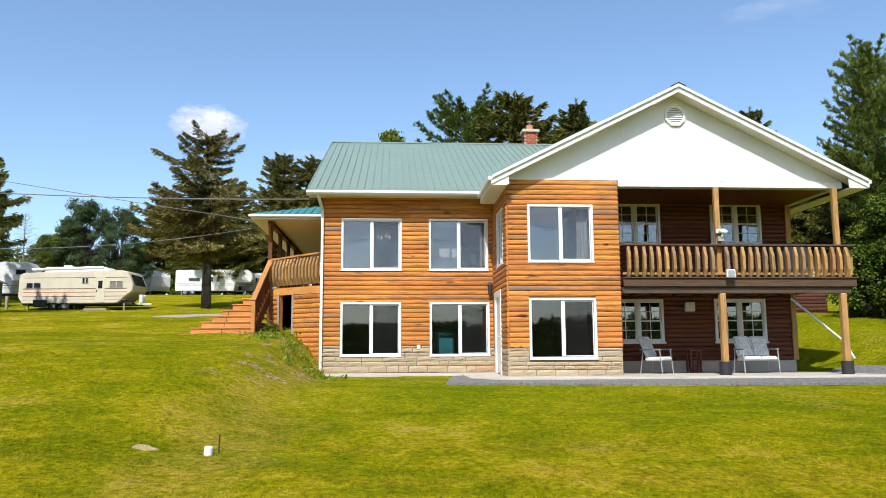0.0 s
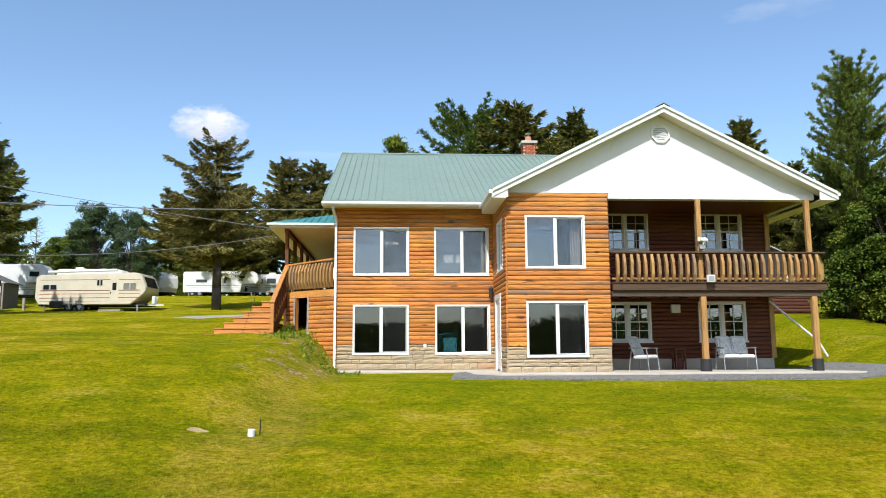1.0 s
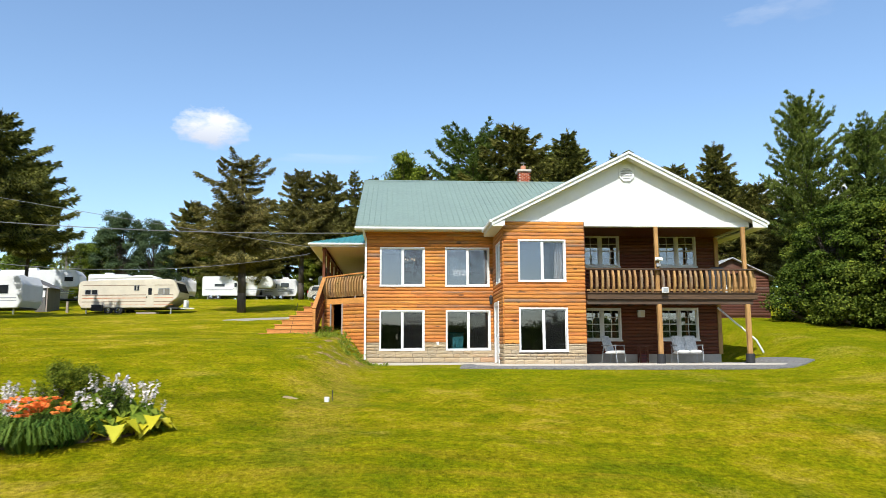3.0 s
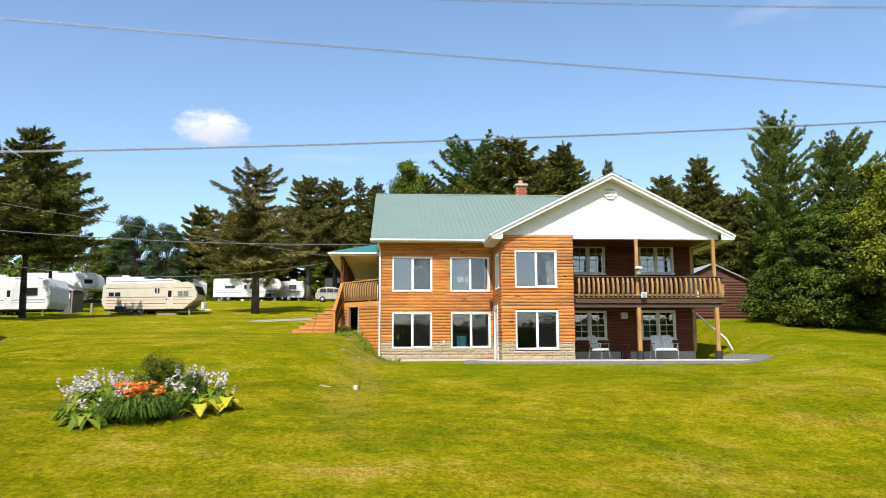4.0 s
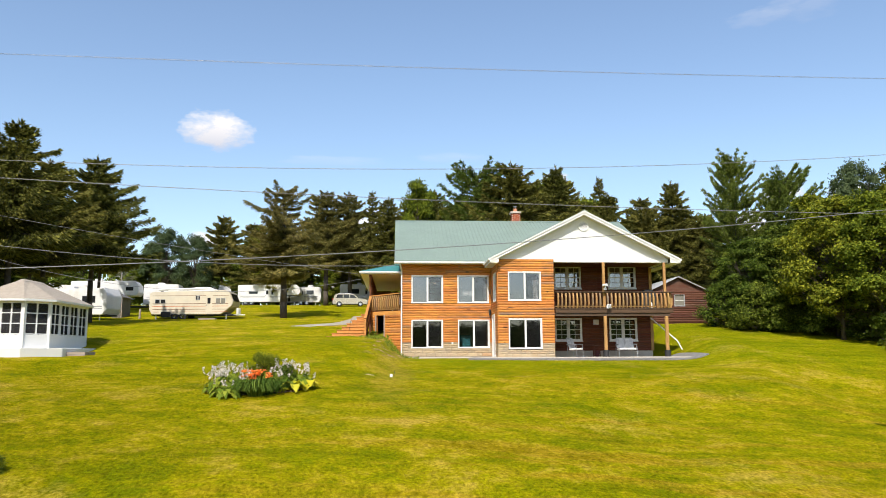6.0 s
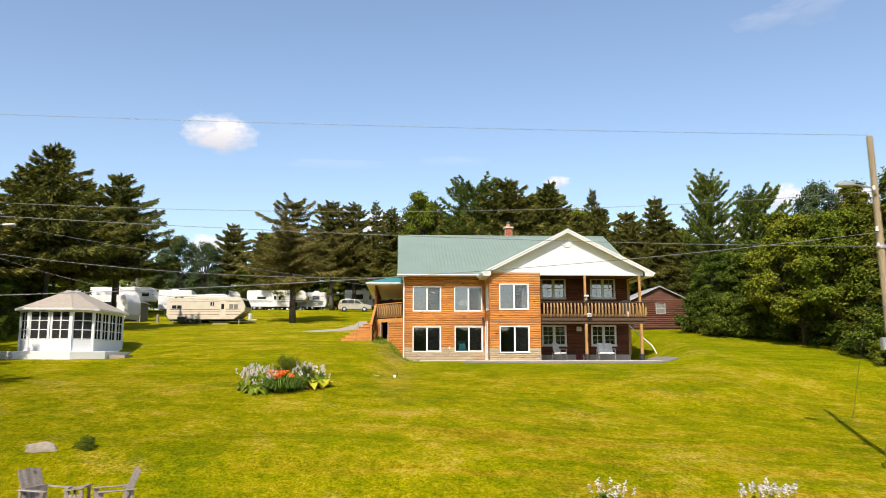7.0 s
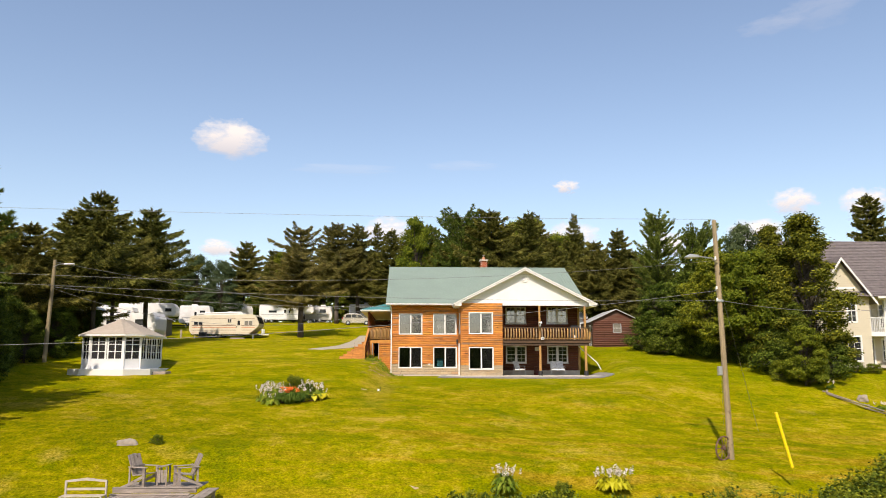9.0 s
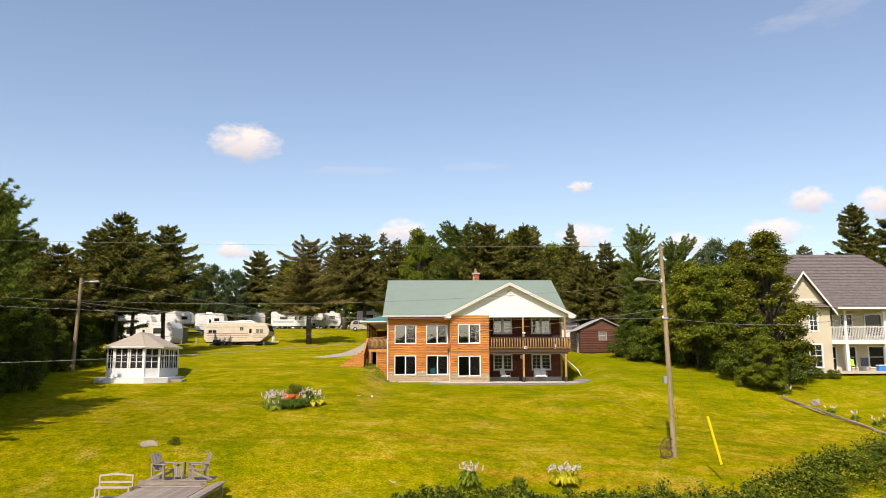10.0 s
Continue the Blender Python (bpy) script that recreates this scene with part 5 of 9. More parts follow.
beam(bm, (-2.77, 20.94, 1.42), (-2.52, 22.36, 2.68), 0.05, 0.10)
part("lower_rail", bm, M["deckwood_y"], stairs)
bm = bmesh.new()
beam(bm, (-2.77, 20.94, 1.12), (-2.52, 22.36, 2.40), 0.05, 0.26)
part("stringer", bm, M["log_dark"], stairs)
for k in range(8):
    t = 0.08 + k * 0.115
    p = Vector((-2.77, 20.90, 1.42)).lerp(Vector((-2.52, 22.36, 2.68)), t)
    part("spindle", made(box, p.x - 0.03, p.x + 0.03, p.y - 0.04, p.y + 0.04, p.z - 0.02, p.z + 0.76 + 0.07 * t, bevel=0.006), M["log_dark"], stairs)


# ---- trees and shrubs ----
def unit(v):
    return v / np.maximum(np.linalg.norm(v, axis=-1, keepdims=True), 1e-9)


def leaves(p, d, length, width, rs, roll=None):
    """Pointed blades from p along d; each is one small four-cornered face."""
    n = len(p)
    side = unit(np.cross(d, unit(rs.normal(size=(n, 3)) if roll is None else roll)))
    length, width = np.reshape(length, (-1, 1)), np.reshape(width, (-1, 1))
    mid = p + d * length * 0.45
    v = np.stack([p, mid + side * width, p + d * length, mid - side * width], 1)
    f = np.arange(n * 4).reshape(n, 4)
    return v.reshape(-1, 3), f


def joined(chunks):
    vs, fs, k = [], [], 0
    for v, f in chunks:
        vs.append(v)
        fs.append(f + k)
        k += len(v)
    return np.concatenate(vs), np.concatenate(fs)


def trunk_mesh(points, radii, n=8):
    bm = bmesh.new()
    for (p, q), (a, b) in zip(zip(points, points[1:]), zip(radii, radii[1:])):
        rod(bm, p, q, a, b, n)
    return close(bm, smooth=True)


def limb_arrays(segs, n=4):
    """Thin limbs as joined tapering prisms: (p, q, r0, r1) rows."""
    vs, fs, k = [], [], 0
    for p, q, r0, r1 in segs:
        p, q = np.asarray(p, float), np.asarray(q, float)
        d = unit(q - p)
        u = unit(np.cross(d, [0.3, 0.5, 0.81]))
        w = np.cross(d, u)
        for c, r in ((p, r0), (q, r1)):
            for i in range(n):
                a = 2 * math.pi * i / n
                vs.append(c + (u * math.cos(a) + w * math.sin(a)) * r)
        for i in range(n):
            j = (i + 1) % n
            fs.append((k + i, k + j, k + n + j, k + n + i))
        k += 2 * n
    return np.array(vs), np.array(fs)


def conifer(name, seed, h=14.0, radius=3.0, bare=0.12, whorls=44, per=7, density=34, ragged=0.25, droop=0.25, power=0.8, twig=0.5, lean=0.0, mat="spruce", label="", gaps=0.0, stout=0.017):
    """A spruce or fir of height h: whorls of drooping boughs feathered with sprays."""
    rs = np.random.RandomState(seed)
    ob = thing(name, (0, 0, 0), label, "tree")
    bend = lambda z: np.array([lean * (z / h) ** 2 * h, 0.12 * math.sin(z * 0.5), z])
    zs = np.linspace(0, h, 9)
    part("trunk", trunk_mesh([bend(z) for z in zs], [max(0.02, stout * h * (1 - z / h) ** 0.8 + 0.015) for z in zs]), M["bark"], ob, world_space=False)
    chunks, segs = [], []
    for k in range(whorls):
        f = bare + (1 - bare) * (max(0.05, k + rs.uniform(-0.3, 0.3)) / whorls) ** 0.92
        z = f * h
        if z > h - 0.15:
            continue
        reach = radius * ((1 - (f - bare) / (1 - bare)) ** power) * min(1.0, 0.55 + (f - bare) * 5) + 0.12
        for j in range(per):
            if rs.rand() < gaps:
                continue
            a = 2 * math.pi * (j + rs.uniform(-0.35, 0.35)) / per + k * 1.1
            ln = reach * rs.uniform(1 - ragged * 1.6, 1 + ragged)
            rise = 0.55 * f - droop + rs.uniform(-0.12, 0.12)
            out = np.array([math.cos(a), math.sin(a), 0])
            t = np.sort(rs.uniform(0.06, 1.0, max(10, int(ln * density * 1.45))) ** 0.85)
            curve = lambda s: bend(z) + np.outer(s, out) * ln + np.outer(rise * s + (0.14 * s * s - 0.28 * s * (1 - s)) * (0.5 + droop), [0, 0, 1]) * ln
            base = curve(t)
            tang = unit(curve(np.minimum(t + 0.05, 1.05)) - base)
            sidev = np.cross(out, [0, 0, 1])
            s = rs.uniform(-1, 1, (len(t), 1))
            d = unit(tang * 0.65 + sidev * s * 1.05 * (1.15 - t[:, None]) + np.array([0, 0, 1]) * rs.uniform(-0.85, 0.10, (len(t), 1)))
            off = sidev * s * 0.42 * ln * (1.10 - t[:, None]) * rs.uniform(0.2, 1, (len(t), 1)) + np.array([0, 0, 1.0]) * rs.normal(size=(len(t), 1)) * 0.022 * ln
            chunks.append(leaves(base + off - np.array([0, 0, 0.08]) * np.abs(s), d, twig * rs.uniform(0.55, 1.15, len(t)), 0.105 * twig * rs.uniform(0.7, 1.3, len(t)), rs, roll=rs.normal(size=(len(t), 3)) * 0.6 + out * 0.55 + [0, 0, 0.55]))
            if ln > 0.8:
                e = curve(np.array([0.0, 0.5, 0.92]))
                segs += [(e[0], e[1], 0.012 * ln + 0.01, 0.008 * ln + 0.006), (e[1], e[2], 0.008 * ln + 0.006, 0.006)]
    tip = bend(h)
    n = 24
    chunks.append(leaves(tip - np.array([0, 0, 1]) * rs.uniform(0, 0.9, (n, 1)), unit(rs.normal(size=(n, 3)) * 0.5 + [0, 0, 0.8]), rs.uniform(0.2, 0.4, n), np.full(n, 0.04), rs))
    v, fc = joined(chunks)
    part("crown", raw("crown", v, fc), M[mat], ob, world_space=False)
    v, fc = limb_arrays(segs)
    part("branching", raw("branching", v, fc), M["bark"], ob, world_space=False)["kind"] = "stuff"
    return ob


def pine(name, seed, h=13.0, radius=3.6, label="", bare=0.14, lopsided=0.0):
    """A white pine: whorls of upswept boughs, each forking into twigs that end in plumes of needles."""
    rs = np.random.RandomState(seed)
    ob = thing(name, (0, 0, 0), label, "tree")
    zs = np.linspace(0, h * 0.97, 9)
    part("trunk", trunk_mesh([(0.1 * math.sin(z), 0, z) for z in zs], [0.016 * h * (1 - z / h) + 0.03 for z in zs]), M["bark"], ob, world_space=False)
    tufts, aims, segs = [], [], []
    up = np.array([0, 0, 1.0])
    for k in range(27):
        f = bare + (0.97 - bare) * min(1.0, (k + rs.uniform(-0.5, 0.5)) / 26)
        z = f * h
        shape = min(1.0, 0.62 + 1.1 * (f - bare)) if f < 0.5 else 1.0 - 2.0 * (f - 0.5) ** 2
        for j in range(7):
            a = 2 * math.pi * (j + rs.uniform(-0.5, 0.5)) / 7 + k * 0.8
            ln = radius * shape * rs.uniform(0.40, 1.08) * (1 + lopsided * math.cos(a))
            if ln < 0.3:
                continue
            out = np.array([math.cos(a), math.sin(a), 0])
            side = np.array([-math.sin(a), math.cos(a), 0])
            rise = 0.10 + 0.55 * f + rs.uniform(-0.15, 0.20)

            def at(s):
                return up * z + out * ln * s + up * ln * (rise * s * 0.55 + rise * 0.45 * s * s)
            segs += [(at(0), at(0.5), 0.05, 0.034), (at(0.5), at(1.0), 0.034, 0.012)]
            for s in np.linspace(0.25, 1.0, max(4, int(ln * 3.2))):
                for g in (-1, 1):
                    w = ln * rs.uniform(0.14, 0.30) * (1.15 - s * 0.7)
                    aim = unit(out * 0.9 + side * g * rs.uniform(0.4, 1.0) + up * rs.uniform(0.2, 0.8))
                    tip = at(s) + aim * w
                    segs.append((at(s), tip, 0.012, 0.006))
                    for q in (0.55, 1.0):
                        tufts.append(at(s) + aim * w * q + rs.normal(size=3) * 0.05)
                        aims.append(aim)
    for q in np.linspace(0.90, 1.0, 6):
        tufts.append(np.array([0, 0, h * q]))
        aims.append(up)
    per = 24
    p = np.repeat(np.array(tufts), per, 0)
    aim = np.repeat(np.array(aims), per, 0)
    d = unit(rs.normal(size=p.shape) * 0.62 + aim + [0, 0, 0.35])
    p = p - aim * rs.uniform(0, 0.22, (len(p), 1))
    v, fc = leaves(p, d, rs.uniform(0.18, 0.34, len(p)), rs.uniform(0.014, 0.026, len(p)), rs)
    part("crown", raw("crown", v, fc), M["pine"], ob, world_space=False)
    v, fc = limb_arrays(segs, 3)
    part("branching", raw("branching", v, fc), M["bark"], ob, world_space=False)["kind"] = "stuff"
    return ob


def broadleaf(name, seed, h=9.0, radius=3.2, bare=0.1, clumps=190, per=75, leaf=0.17, mat="leaf", label="", category="tree", squat=0.5, trunk=True, stems=1, lobe=0.30, count=26, peak=0.0):
    """A leafy tree or shrub: lobes of foliage round the limbs, leafy on top and outside, open and dark between them."""
    rs = np.random.RandomState(seed)
    ob = thing(name, (0, 0, 0), label, category)
    lobes = []
    for i in range(count):
        z = bare + 0.05 + (0.90 - bare) * (i + rs.uniform(0.1, 0.9)) / count
        a = i * 2.4 + rs.uniform(-0.5, 0.5)
        w = math.sin(math.pi * min(1, z * (0.84 + 0.1 * peak) + 0.16)) ** (0.5 + 0.5 * peak)
        rr = radius * rs.uniform(0.42, 0.80) * w
        lobes.append((np.array([math.cos(a) * rr, math.sin(a) * rr, z * h]), rs.uniform(0.7, 1.3) * lobe * radius * (1.05 - 0.35 * z)))
    lobes.append((np.array([0, 0, h * 0.76]), radius * 0.42))
    lobes.append((np.array([rs.uniform(-0.3, 0.3), 0, h * 0.92]), radius * 0.24))
    size = np.array([r for _, r in lobes]) ** 1.6
    pick = rs.choice(len(lobes), clumps, p=size / size.sum())
    cs, ns, segs = [], [], []
    for i, k in enumerate(pick):
        c, r = lobes[k]
        away = unit(np.array([c[0], c[1], 0.15]))
        n = unit(rs.normal(size=3) + away * 0.45 + [0, 0, 0.55])
        inner = i % 7 == 0
        q = c + n * r * (rs.uniform(0.1, 0.6) if inner else rs.uniform(0.78, 1.08)) * [1, 1, squat + 0.4]
        q[2] = np.clip(q[2], bare * h, h)
        cs.append(q)
        ns.append(n)
        if i % 3 == 0:
            base = np.array([0, 0, q[2] * rs.uniform(0.35, 0.6)])
            segs.append((base, base * 0.45 + q * 0.55, 0.03 * h / 9, 0.016))
            segs.append((base * 0.45 + q * 0.55, q, 0.016, 0.005))
    p = np.repeat(np.array(cs), per, 0)
    n = np.repeat(np.array(ns), per, 0)
    spread = 0.20 * (radius / 3.2) ** 0.5
    off = rs.normal(size=p.shape) * [spread, spread, spread * 0.6]
    face = unit(n * 0.7 + rs.normal(size=p.shape) * 0.55 + [0, 0, 0.45])
    d = unit(np.cross(face, rs.normal(size=p.shape)) + [0, 0, -0.35])
    v, fc = leaves(p + off, d, leaf * rs.uniform(0.7, 1.3, len(p)), leaf * 0.36 * rs.uniform(0.8, 1.2, len(p)), rs, roll=face)
    part("crown", raw("crown", v, fc), M[mat], ob, world_space=False)
    v, fc = limb_arrays(segs)
    part("branching", raw("branching", v, fc), M["bark"], ob, world_space=False)["kind"] = "stuff"
    if trunk:
        bm = bmesh.new()
        for s in range(stems):
            a = 2.1 * s
            lean = 0.0 if stems == 1 else 0.25
            q = (math.cos(a) * lean * h * 0.5, math.sin(a) * lean * h * 0.5, h * 0.7)
            rod(bm, (math.cos(a) * 0.12 * (stems > 1), math.sin(a) * 0.12 * (stems > 1), -0.1), q, 0.016 * h, 0.006 * h, 8)
        part("trunk", close(bm, smooth=True), M["bark"], ob, world_space=False)
    return ob


PLANTED = {}


def plant(proto, x, y, top=None, scale=None, wide=1.0, rot=0.0, label="", sink=0.05):
    """Sets a copy of a tree on the ground so that it reaches the height top."""
    ob, h = proto
    z = gz(x, y) - sink
    s = scale if scale is not None else (top - z) / h
    first = ob.name not in PLANTED
    PLANTED[ob.name] = True
    m = pose(x, y, z, 0, 0, rot)
    if first:
        ob.matrix_basis = m
        t = ob
    else:
        t = copy_thing(ob, m)
        t.name = ob.name.split(".")[0]
    t.scale = (s * wide, s * wide, s)
    if label:
        t["label"] = label
    return t


SPRUCE_A = (conifer("spruce_tree", 101, 14, 5.0, 0.36, 23, 8, 92, 0.42, 0.36, 0.74, 0.42, gaps=0.08, label="tall dark green spruce with drooping boughs"), 14)
SPRUCE_B = (conifer("spruce_tree", 102, 15, 4.1, 0.17, 29, 8, 92, 0.42, 0.34, 0.78, 0.40, gaps=0.08, label="tall dark green spruce with a narrow crown"), 15)
SPRUCE_C = (conifer("spruce_tree", 103, 15, 2.5, 0.22, 36, 6, 74, 0.40, 0.30, 0.75, 0.38, label="narrow dark spruce with ragged boughs", gaps=0.15), 15)
SPRUCE_OLD = (conifer("spruce_tree", 104, 14, 4.6, 0.32, 21, 8, 92, 0.60, 0.34, 0.44, 0.40, lean=-0.03, mat="spruce_old", label="old browned spruce with a bare trunk and flat ragged crown", gaps=0.30, stout=0.028), 14)
FIR_OLD = (conifer("spruce_tree", 105, 16, 3.9, 0.34, 25, 8, 84, 0.50, 0.30, 0.55, 0.40, mat="spruce_old", label="tall browned spruce behind the parked campers", gaps=0.12, stout=0.021), 16)
SPRUCE_D = (conifer("spruce_tree", 107, 11, 5.0, 0.40, 22, 8, 80, 0.3, 0.45, 0.6, 0.40, label="spreading dark spruce overhanging the shed roof"), 11)
PINE = (pine("pine_tree", 106, 13, 3.4, "dense white pine with upswept plumes of needles"), 13)
PINE_OPEN = (pine("pine_tree", 108, 12, 3.4, "open white pine with long upswept arms", 0.3, 0.4), 12)
LEAF_A = (broadleaf("leafy_tree", 111, 9, 3.3, 0.03, 560, 62, 0.17, "leaf", "dense dark green leafy tree"), 9)
LEAF_B = (broadleaf("leafy_tree", 112, 9, 3.1, 0.08, 520, 64, 0.17, "leaf_light", "leafy tree with bright sunlit green foliage", squat=0.35), 9)
LEAF_OVER = (broadleaf("leafy_tree", 117, 9, 3.4, 0.20, 600, 64, 0.16, "leaf_light", "light green leafy tree overhanging the border", squat=0.3), 9)
LEAF_C = (broadleaf("leafy_tree", 113, 10, 2.3, 0.04, 520, 66, 0.13, "leaf_mixed", "tall slim leafy tree with fine yellowish foliage", lobe=0.26, count=34, peak=0.6), 10)
LEAF_D = (broadleaf("leafy_tree", 114, 9, 3.2, 0.10, 420, 66, 0.15, "leaf_grey", "grey-green poplar-like leafy tree", lobe=0.24, count=34), 9)
SHRUB = (broadleaf("shrub", 115, 2.0, 1.3, 0.02, 190, 46, 0.085, "leaf", "rounded dark green shrub", "shrub", 0.3, False, lobe=0.32, count=20), 2.0)
SHRUB_L = (broadleaf("shrub", 116, 2.0, 1.3, 0.02, 190, 46, 0.085, "leaf_light", "rounded light green shrub", "shrub", 0.3, False, lobe=0.32, count=20), 2.0)

# dark spruces beside the camper park
for k, (proto, x, y, top, wide) in enumerate([
        (SPRUCE_A, -25.4, 27.0, 15.1, 1.0), (SPRUCE_A, -26.4, 42.7, 16.9, 0.96), (SPRUCE_A, -33.5, 63.0, 18.8, 0.8), (SPRUCE_A, -42.0, 33.0, 15.6, 1.0), (SPRUCE_A, -38.0, 56.5, 17.0, 0.9),
        (SPRUCE_A, -41.0, 37.0, 16.5, 1.0), (SPRUCE_B, -46.0, 40.0, 18.0, 1.2), (SPRUCE_A, -38.5, 30.0, 13.2, 1.0), (SPRUCE_B, -52.0, 44.0, 18.0, 1.2), (SPRUCE_B, -45.0, 50.0, 17.4, 1.1), (SPRUCE_B, -29.5, 31.5, 14.6, 1.1), (SPRUCE_A, -28.2, 21.5, 11.4, 1.2), (SPRUCE_A, -27.0, 35.5, 14.8, 1.0)]):
    plant(proto, x, y, top, wide=wide, rot=k * 67.0)
# the old spruce on the lawn and those behind it
plant(SPRUCE_OLD, -12.5, 55.8, 17.2, wide=0.98, rot=20)
for k, (proto, x, y, top, wide) in enumerate([
        (FIR_OLD, -10.8, 82.5, 22.8, 1.1), (FIR_OLD, -7.6, 84.0, 22.8, 1.0), (SPRUCE_C, -4.6, 83.0, 22.8, 0.9), (FIR_OLD, -14.5, 97.0, 21.7, 1.2), (SPRUCE_B, -2.4, 80.0, 21.4, 1.0), (SPRUCE_C, 0.2, 80.0, 21.4, 1.1),
        (SPRUCE_A, 3.0, 72.0, 20.6, 1.0), (FIR_OLD, -0.5, 88.0, 20.7, 1.1), (SPRUCE_A, -29.5, 103.0, 22.9, 1.0), (SPRUCE_B, -22.5, 92.0, 19.8, 1.1), (SPRUCE_C, -17.5, 94.0, 20.7, 1.1), (SPRUCE_B, -6.0, 92.0, 19.2, 1.1),
        (SPRUCE_B, 5.5, 84.0, 20.2, 1.1), (SPRUCE_C, -10.5, 100.0, 20.2, 1.2), (SPRUCE_B, -18.5, 90.0, 20.7, 1.1), (SPRUCE_A, -9.0, 97.0, 21.2, 1.1), (SPRUCE_B, 7.5, 76.0, 21.2, 1.0), (SPRUCE_A, 10.5, 70.0, 20.6, 1.0), (SPRUCE_C, 17.5, 64.0, 20.6, 1.1), (SPRUCE_A, 21.5, 58.0, 17.2, 1.0), (LEAF_B, 17.0, 72.0, 21.0, 0.9), (LEAF_B, 1.5, 66.0, 20.2, 0.7), (LEAF_B, 15.2, 58.0, 19.0, 0.7)]):
    plant(proto, x, y, top, wide=wide, rot=30 + k * 53.0)
for k, (proto, x, y, top, wide) in enumerate([
        (LEAF_D, -34.0, 88.0, 18.2, 1.0), (LEAF_D, -30.0, 88.0, 17.2, 0.9), (LEAF_A, -36.5, 90.0, 16.2, 1.0), (LEAF_B, -21.5, 92.0, 19.2, 0.8), (LEAF_A, -41.0, 95.0, 15.2, 1.1), (LEAF_A, -46.0, 90.0, 14.8, 1.1), (LEAF_B, -38.0, 86.0, 12.0, 1.0),
        (LEAF_A, -52.0, 100.0, 14.7, 1.2), (LEAF_A, -60.0, 98.0, 13.0, 1.2), (LEAF_D, -66.0, 104.0, 14.7, 1.2), (LEAF_A, -17.0, 98.0, 16.2, 1.2), (LEAF_B, -11.0, 96.0, 15.7, 1.1), (LEAF_A, -3.0, 100.0, 16.2, 1.2), (LEAF_B, 2.0, 96.0, 16.2, 1.1), (LEAF_A, 9.0, 98.0, 17.2, 1.2), (LEAF_A, -25.5, 102.0, 15.7, 1.3), (LEAF_A, -32.0, 104.0, 15.7, 1.3)]):
    plant(proto, x, y, top, wide=wide, rot=k * 41.0)
# behind the house
for k, (proto, x, y, top, wide) in enumerate([
        (PINE, 6.6, 50.0, 17.4, 1.05), (SPRUCE_A, 9.6, 47.6, 18.0, 1.1), (SPRUCE_A, 12.2, 52.0, 16.8, 1.05), (SPRUCE_B, 14.2, 50.0, 18.4, 0.95), (SPRUCE_B, 15.6, 51.5, 17.6, 0.9), (SPRUCE_A, 4.4, 54.0, 15.2, 1.0), (LEAF_B, 5.0, 57.0, 15.7, 0.9), (SPRUCE_A, 17.8, 53.0, 15.4, 0.9),
        (LEAF_B, 20.0, 62.0, 17.7, 1.0), (SPRUCE_C, 24.0, 70.0, 22.0, 0.9), (LEAF_A, 24.5, 66.0, 15.2, 1.1), (LEAF_A, 30.0, 64.0, 15.2, 1.2), (SPRUCE_A, 14.0, 60.0, 17.2, 1.1), (LEAF_A, 33.0, 60.0, 12.5, 1.1)]):
    plant(proto, x, y, top, wide=wide, rot=15 + k * 77.0)
# right of the house
for k, (proto, x, y, top, wide) in enumerate([
        (SPRUCE_A, 20.0, 42.0, 13.6, 0.95), (SPRUCE_B, 21.9, 39.5, 14.5, 0.95), (SPRUCE_A, 17.4, 45.5, 12.0, 0.9), (SPRUCE_A, 24.0, 38.0, 11.4, 1.0), (PINE, 22.8, 30.0, 13.5, 0.72), (PINE_OPEN, 25.9, 29.6, 12.2, 0.8), (SPRUCE_A, 24.6, 35.0, 10.4, 1.0), (SPRUCE_A, 23.6, 41.0, 12.5, 1.0)]):
    plant(proto, x, y, top, wide=wide, rot=40 + k * 61.0)
for k, (proto, x, y, top, wide) in enumerate([
        (LEAF_A, 22.0, 28.4, 7.0, 1.1), (LEAF_A, 21.6, 25.9, 7.4, 1.0), (SPRUCE_D, 19.8, 40.0, 12.0, 1.0), (LEAF_A, 23.6, 25.6, 8.2, 1.15), (LEAF_B, 26.4, 25.0, 10.2, 1.1), (LEAF_OVER, 24.7, 20.8, 9.3, 1.0), (LEAF_OVER, 26.4, 19.0, 9.4, 1.0), (LEAF_D, 27.6, 23.0, 12.0, 0.65), (LEAF_A, 28.4, 21.0, 7.6, 1.0), (LEAF_A, 25.4, 22.6, 6.4, 1.1), (LEAF_C, 28.2, 20.0, 11.4, 0.95), (LEAF_C, 28.7, 15.8, 11.5, 1.25), (LEAF_C, 27.4, 17.4, 9.4, 1.2),
        (LEAF_B, 29.0, 26.0, 9.8, 1.1), (LEAF_A, 27.4, 15.6, 5.0, 0.9), (LEAF_C, 30.4, 19.6, 10.2, 1.2), (LEAF_A, 33.0, 36.0, 10.0, 1.2), (LEAF_A, 27.5, 34.0, 9.5, 1.2), (LEAF_A, 38.0, 40.0, 11.0, 1.2)]):
    plant(proto, x, y, top, wide=wide, rot=k * 83.0)
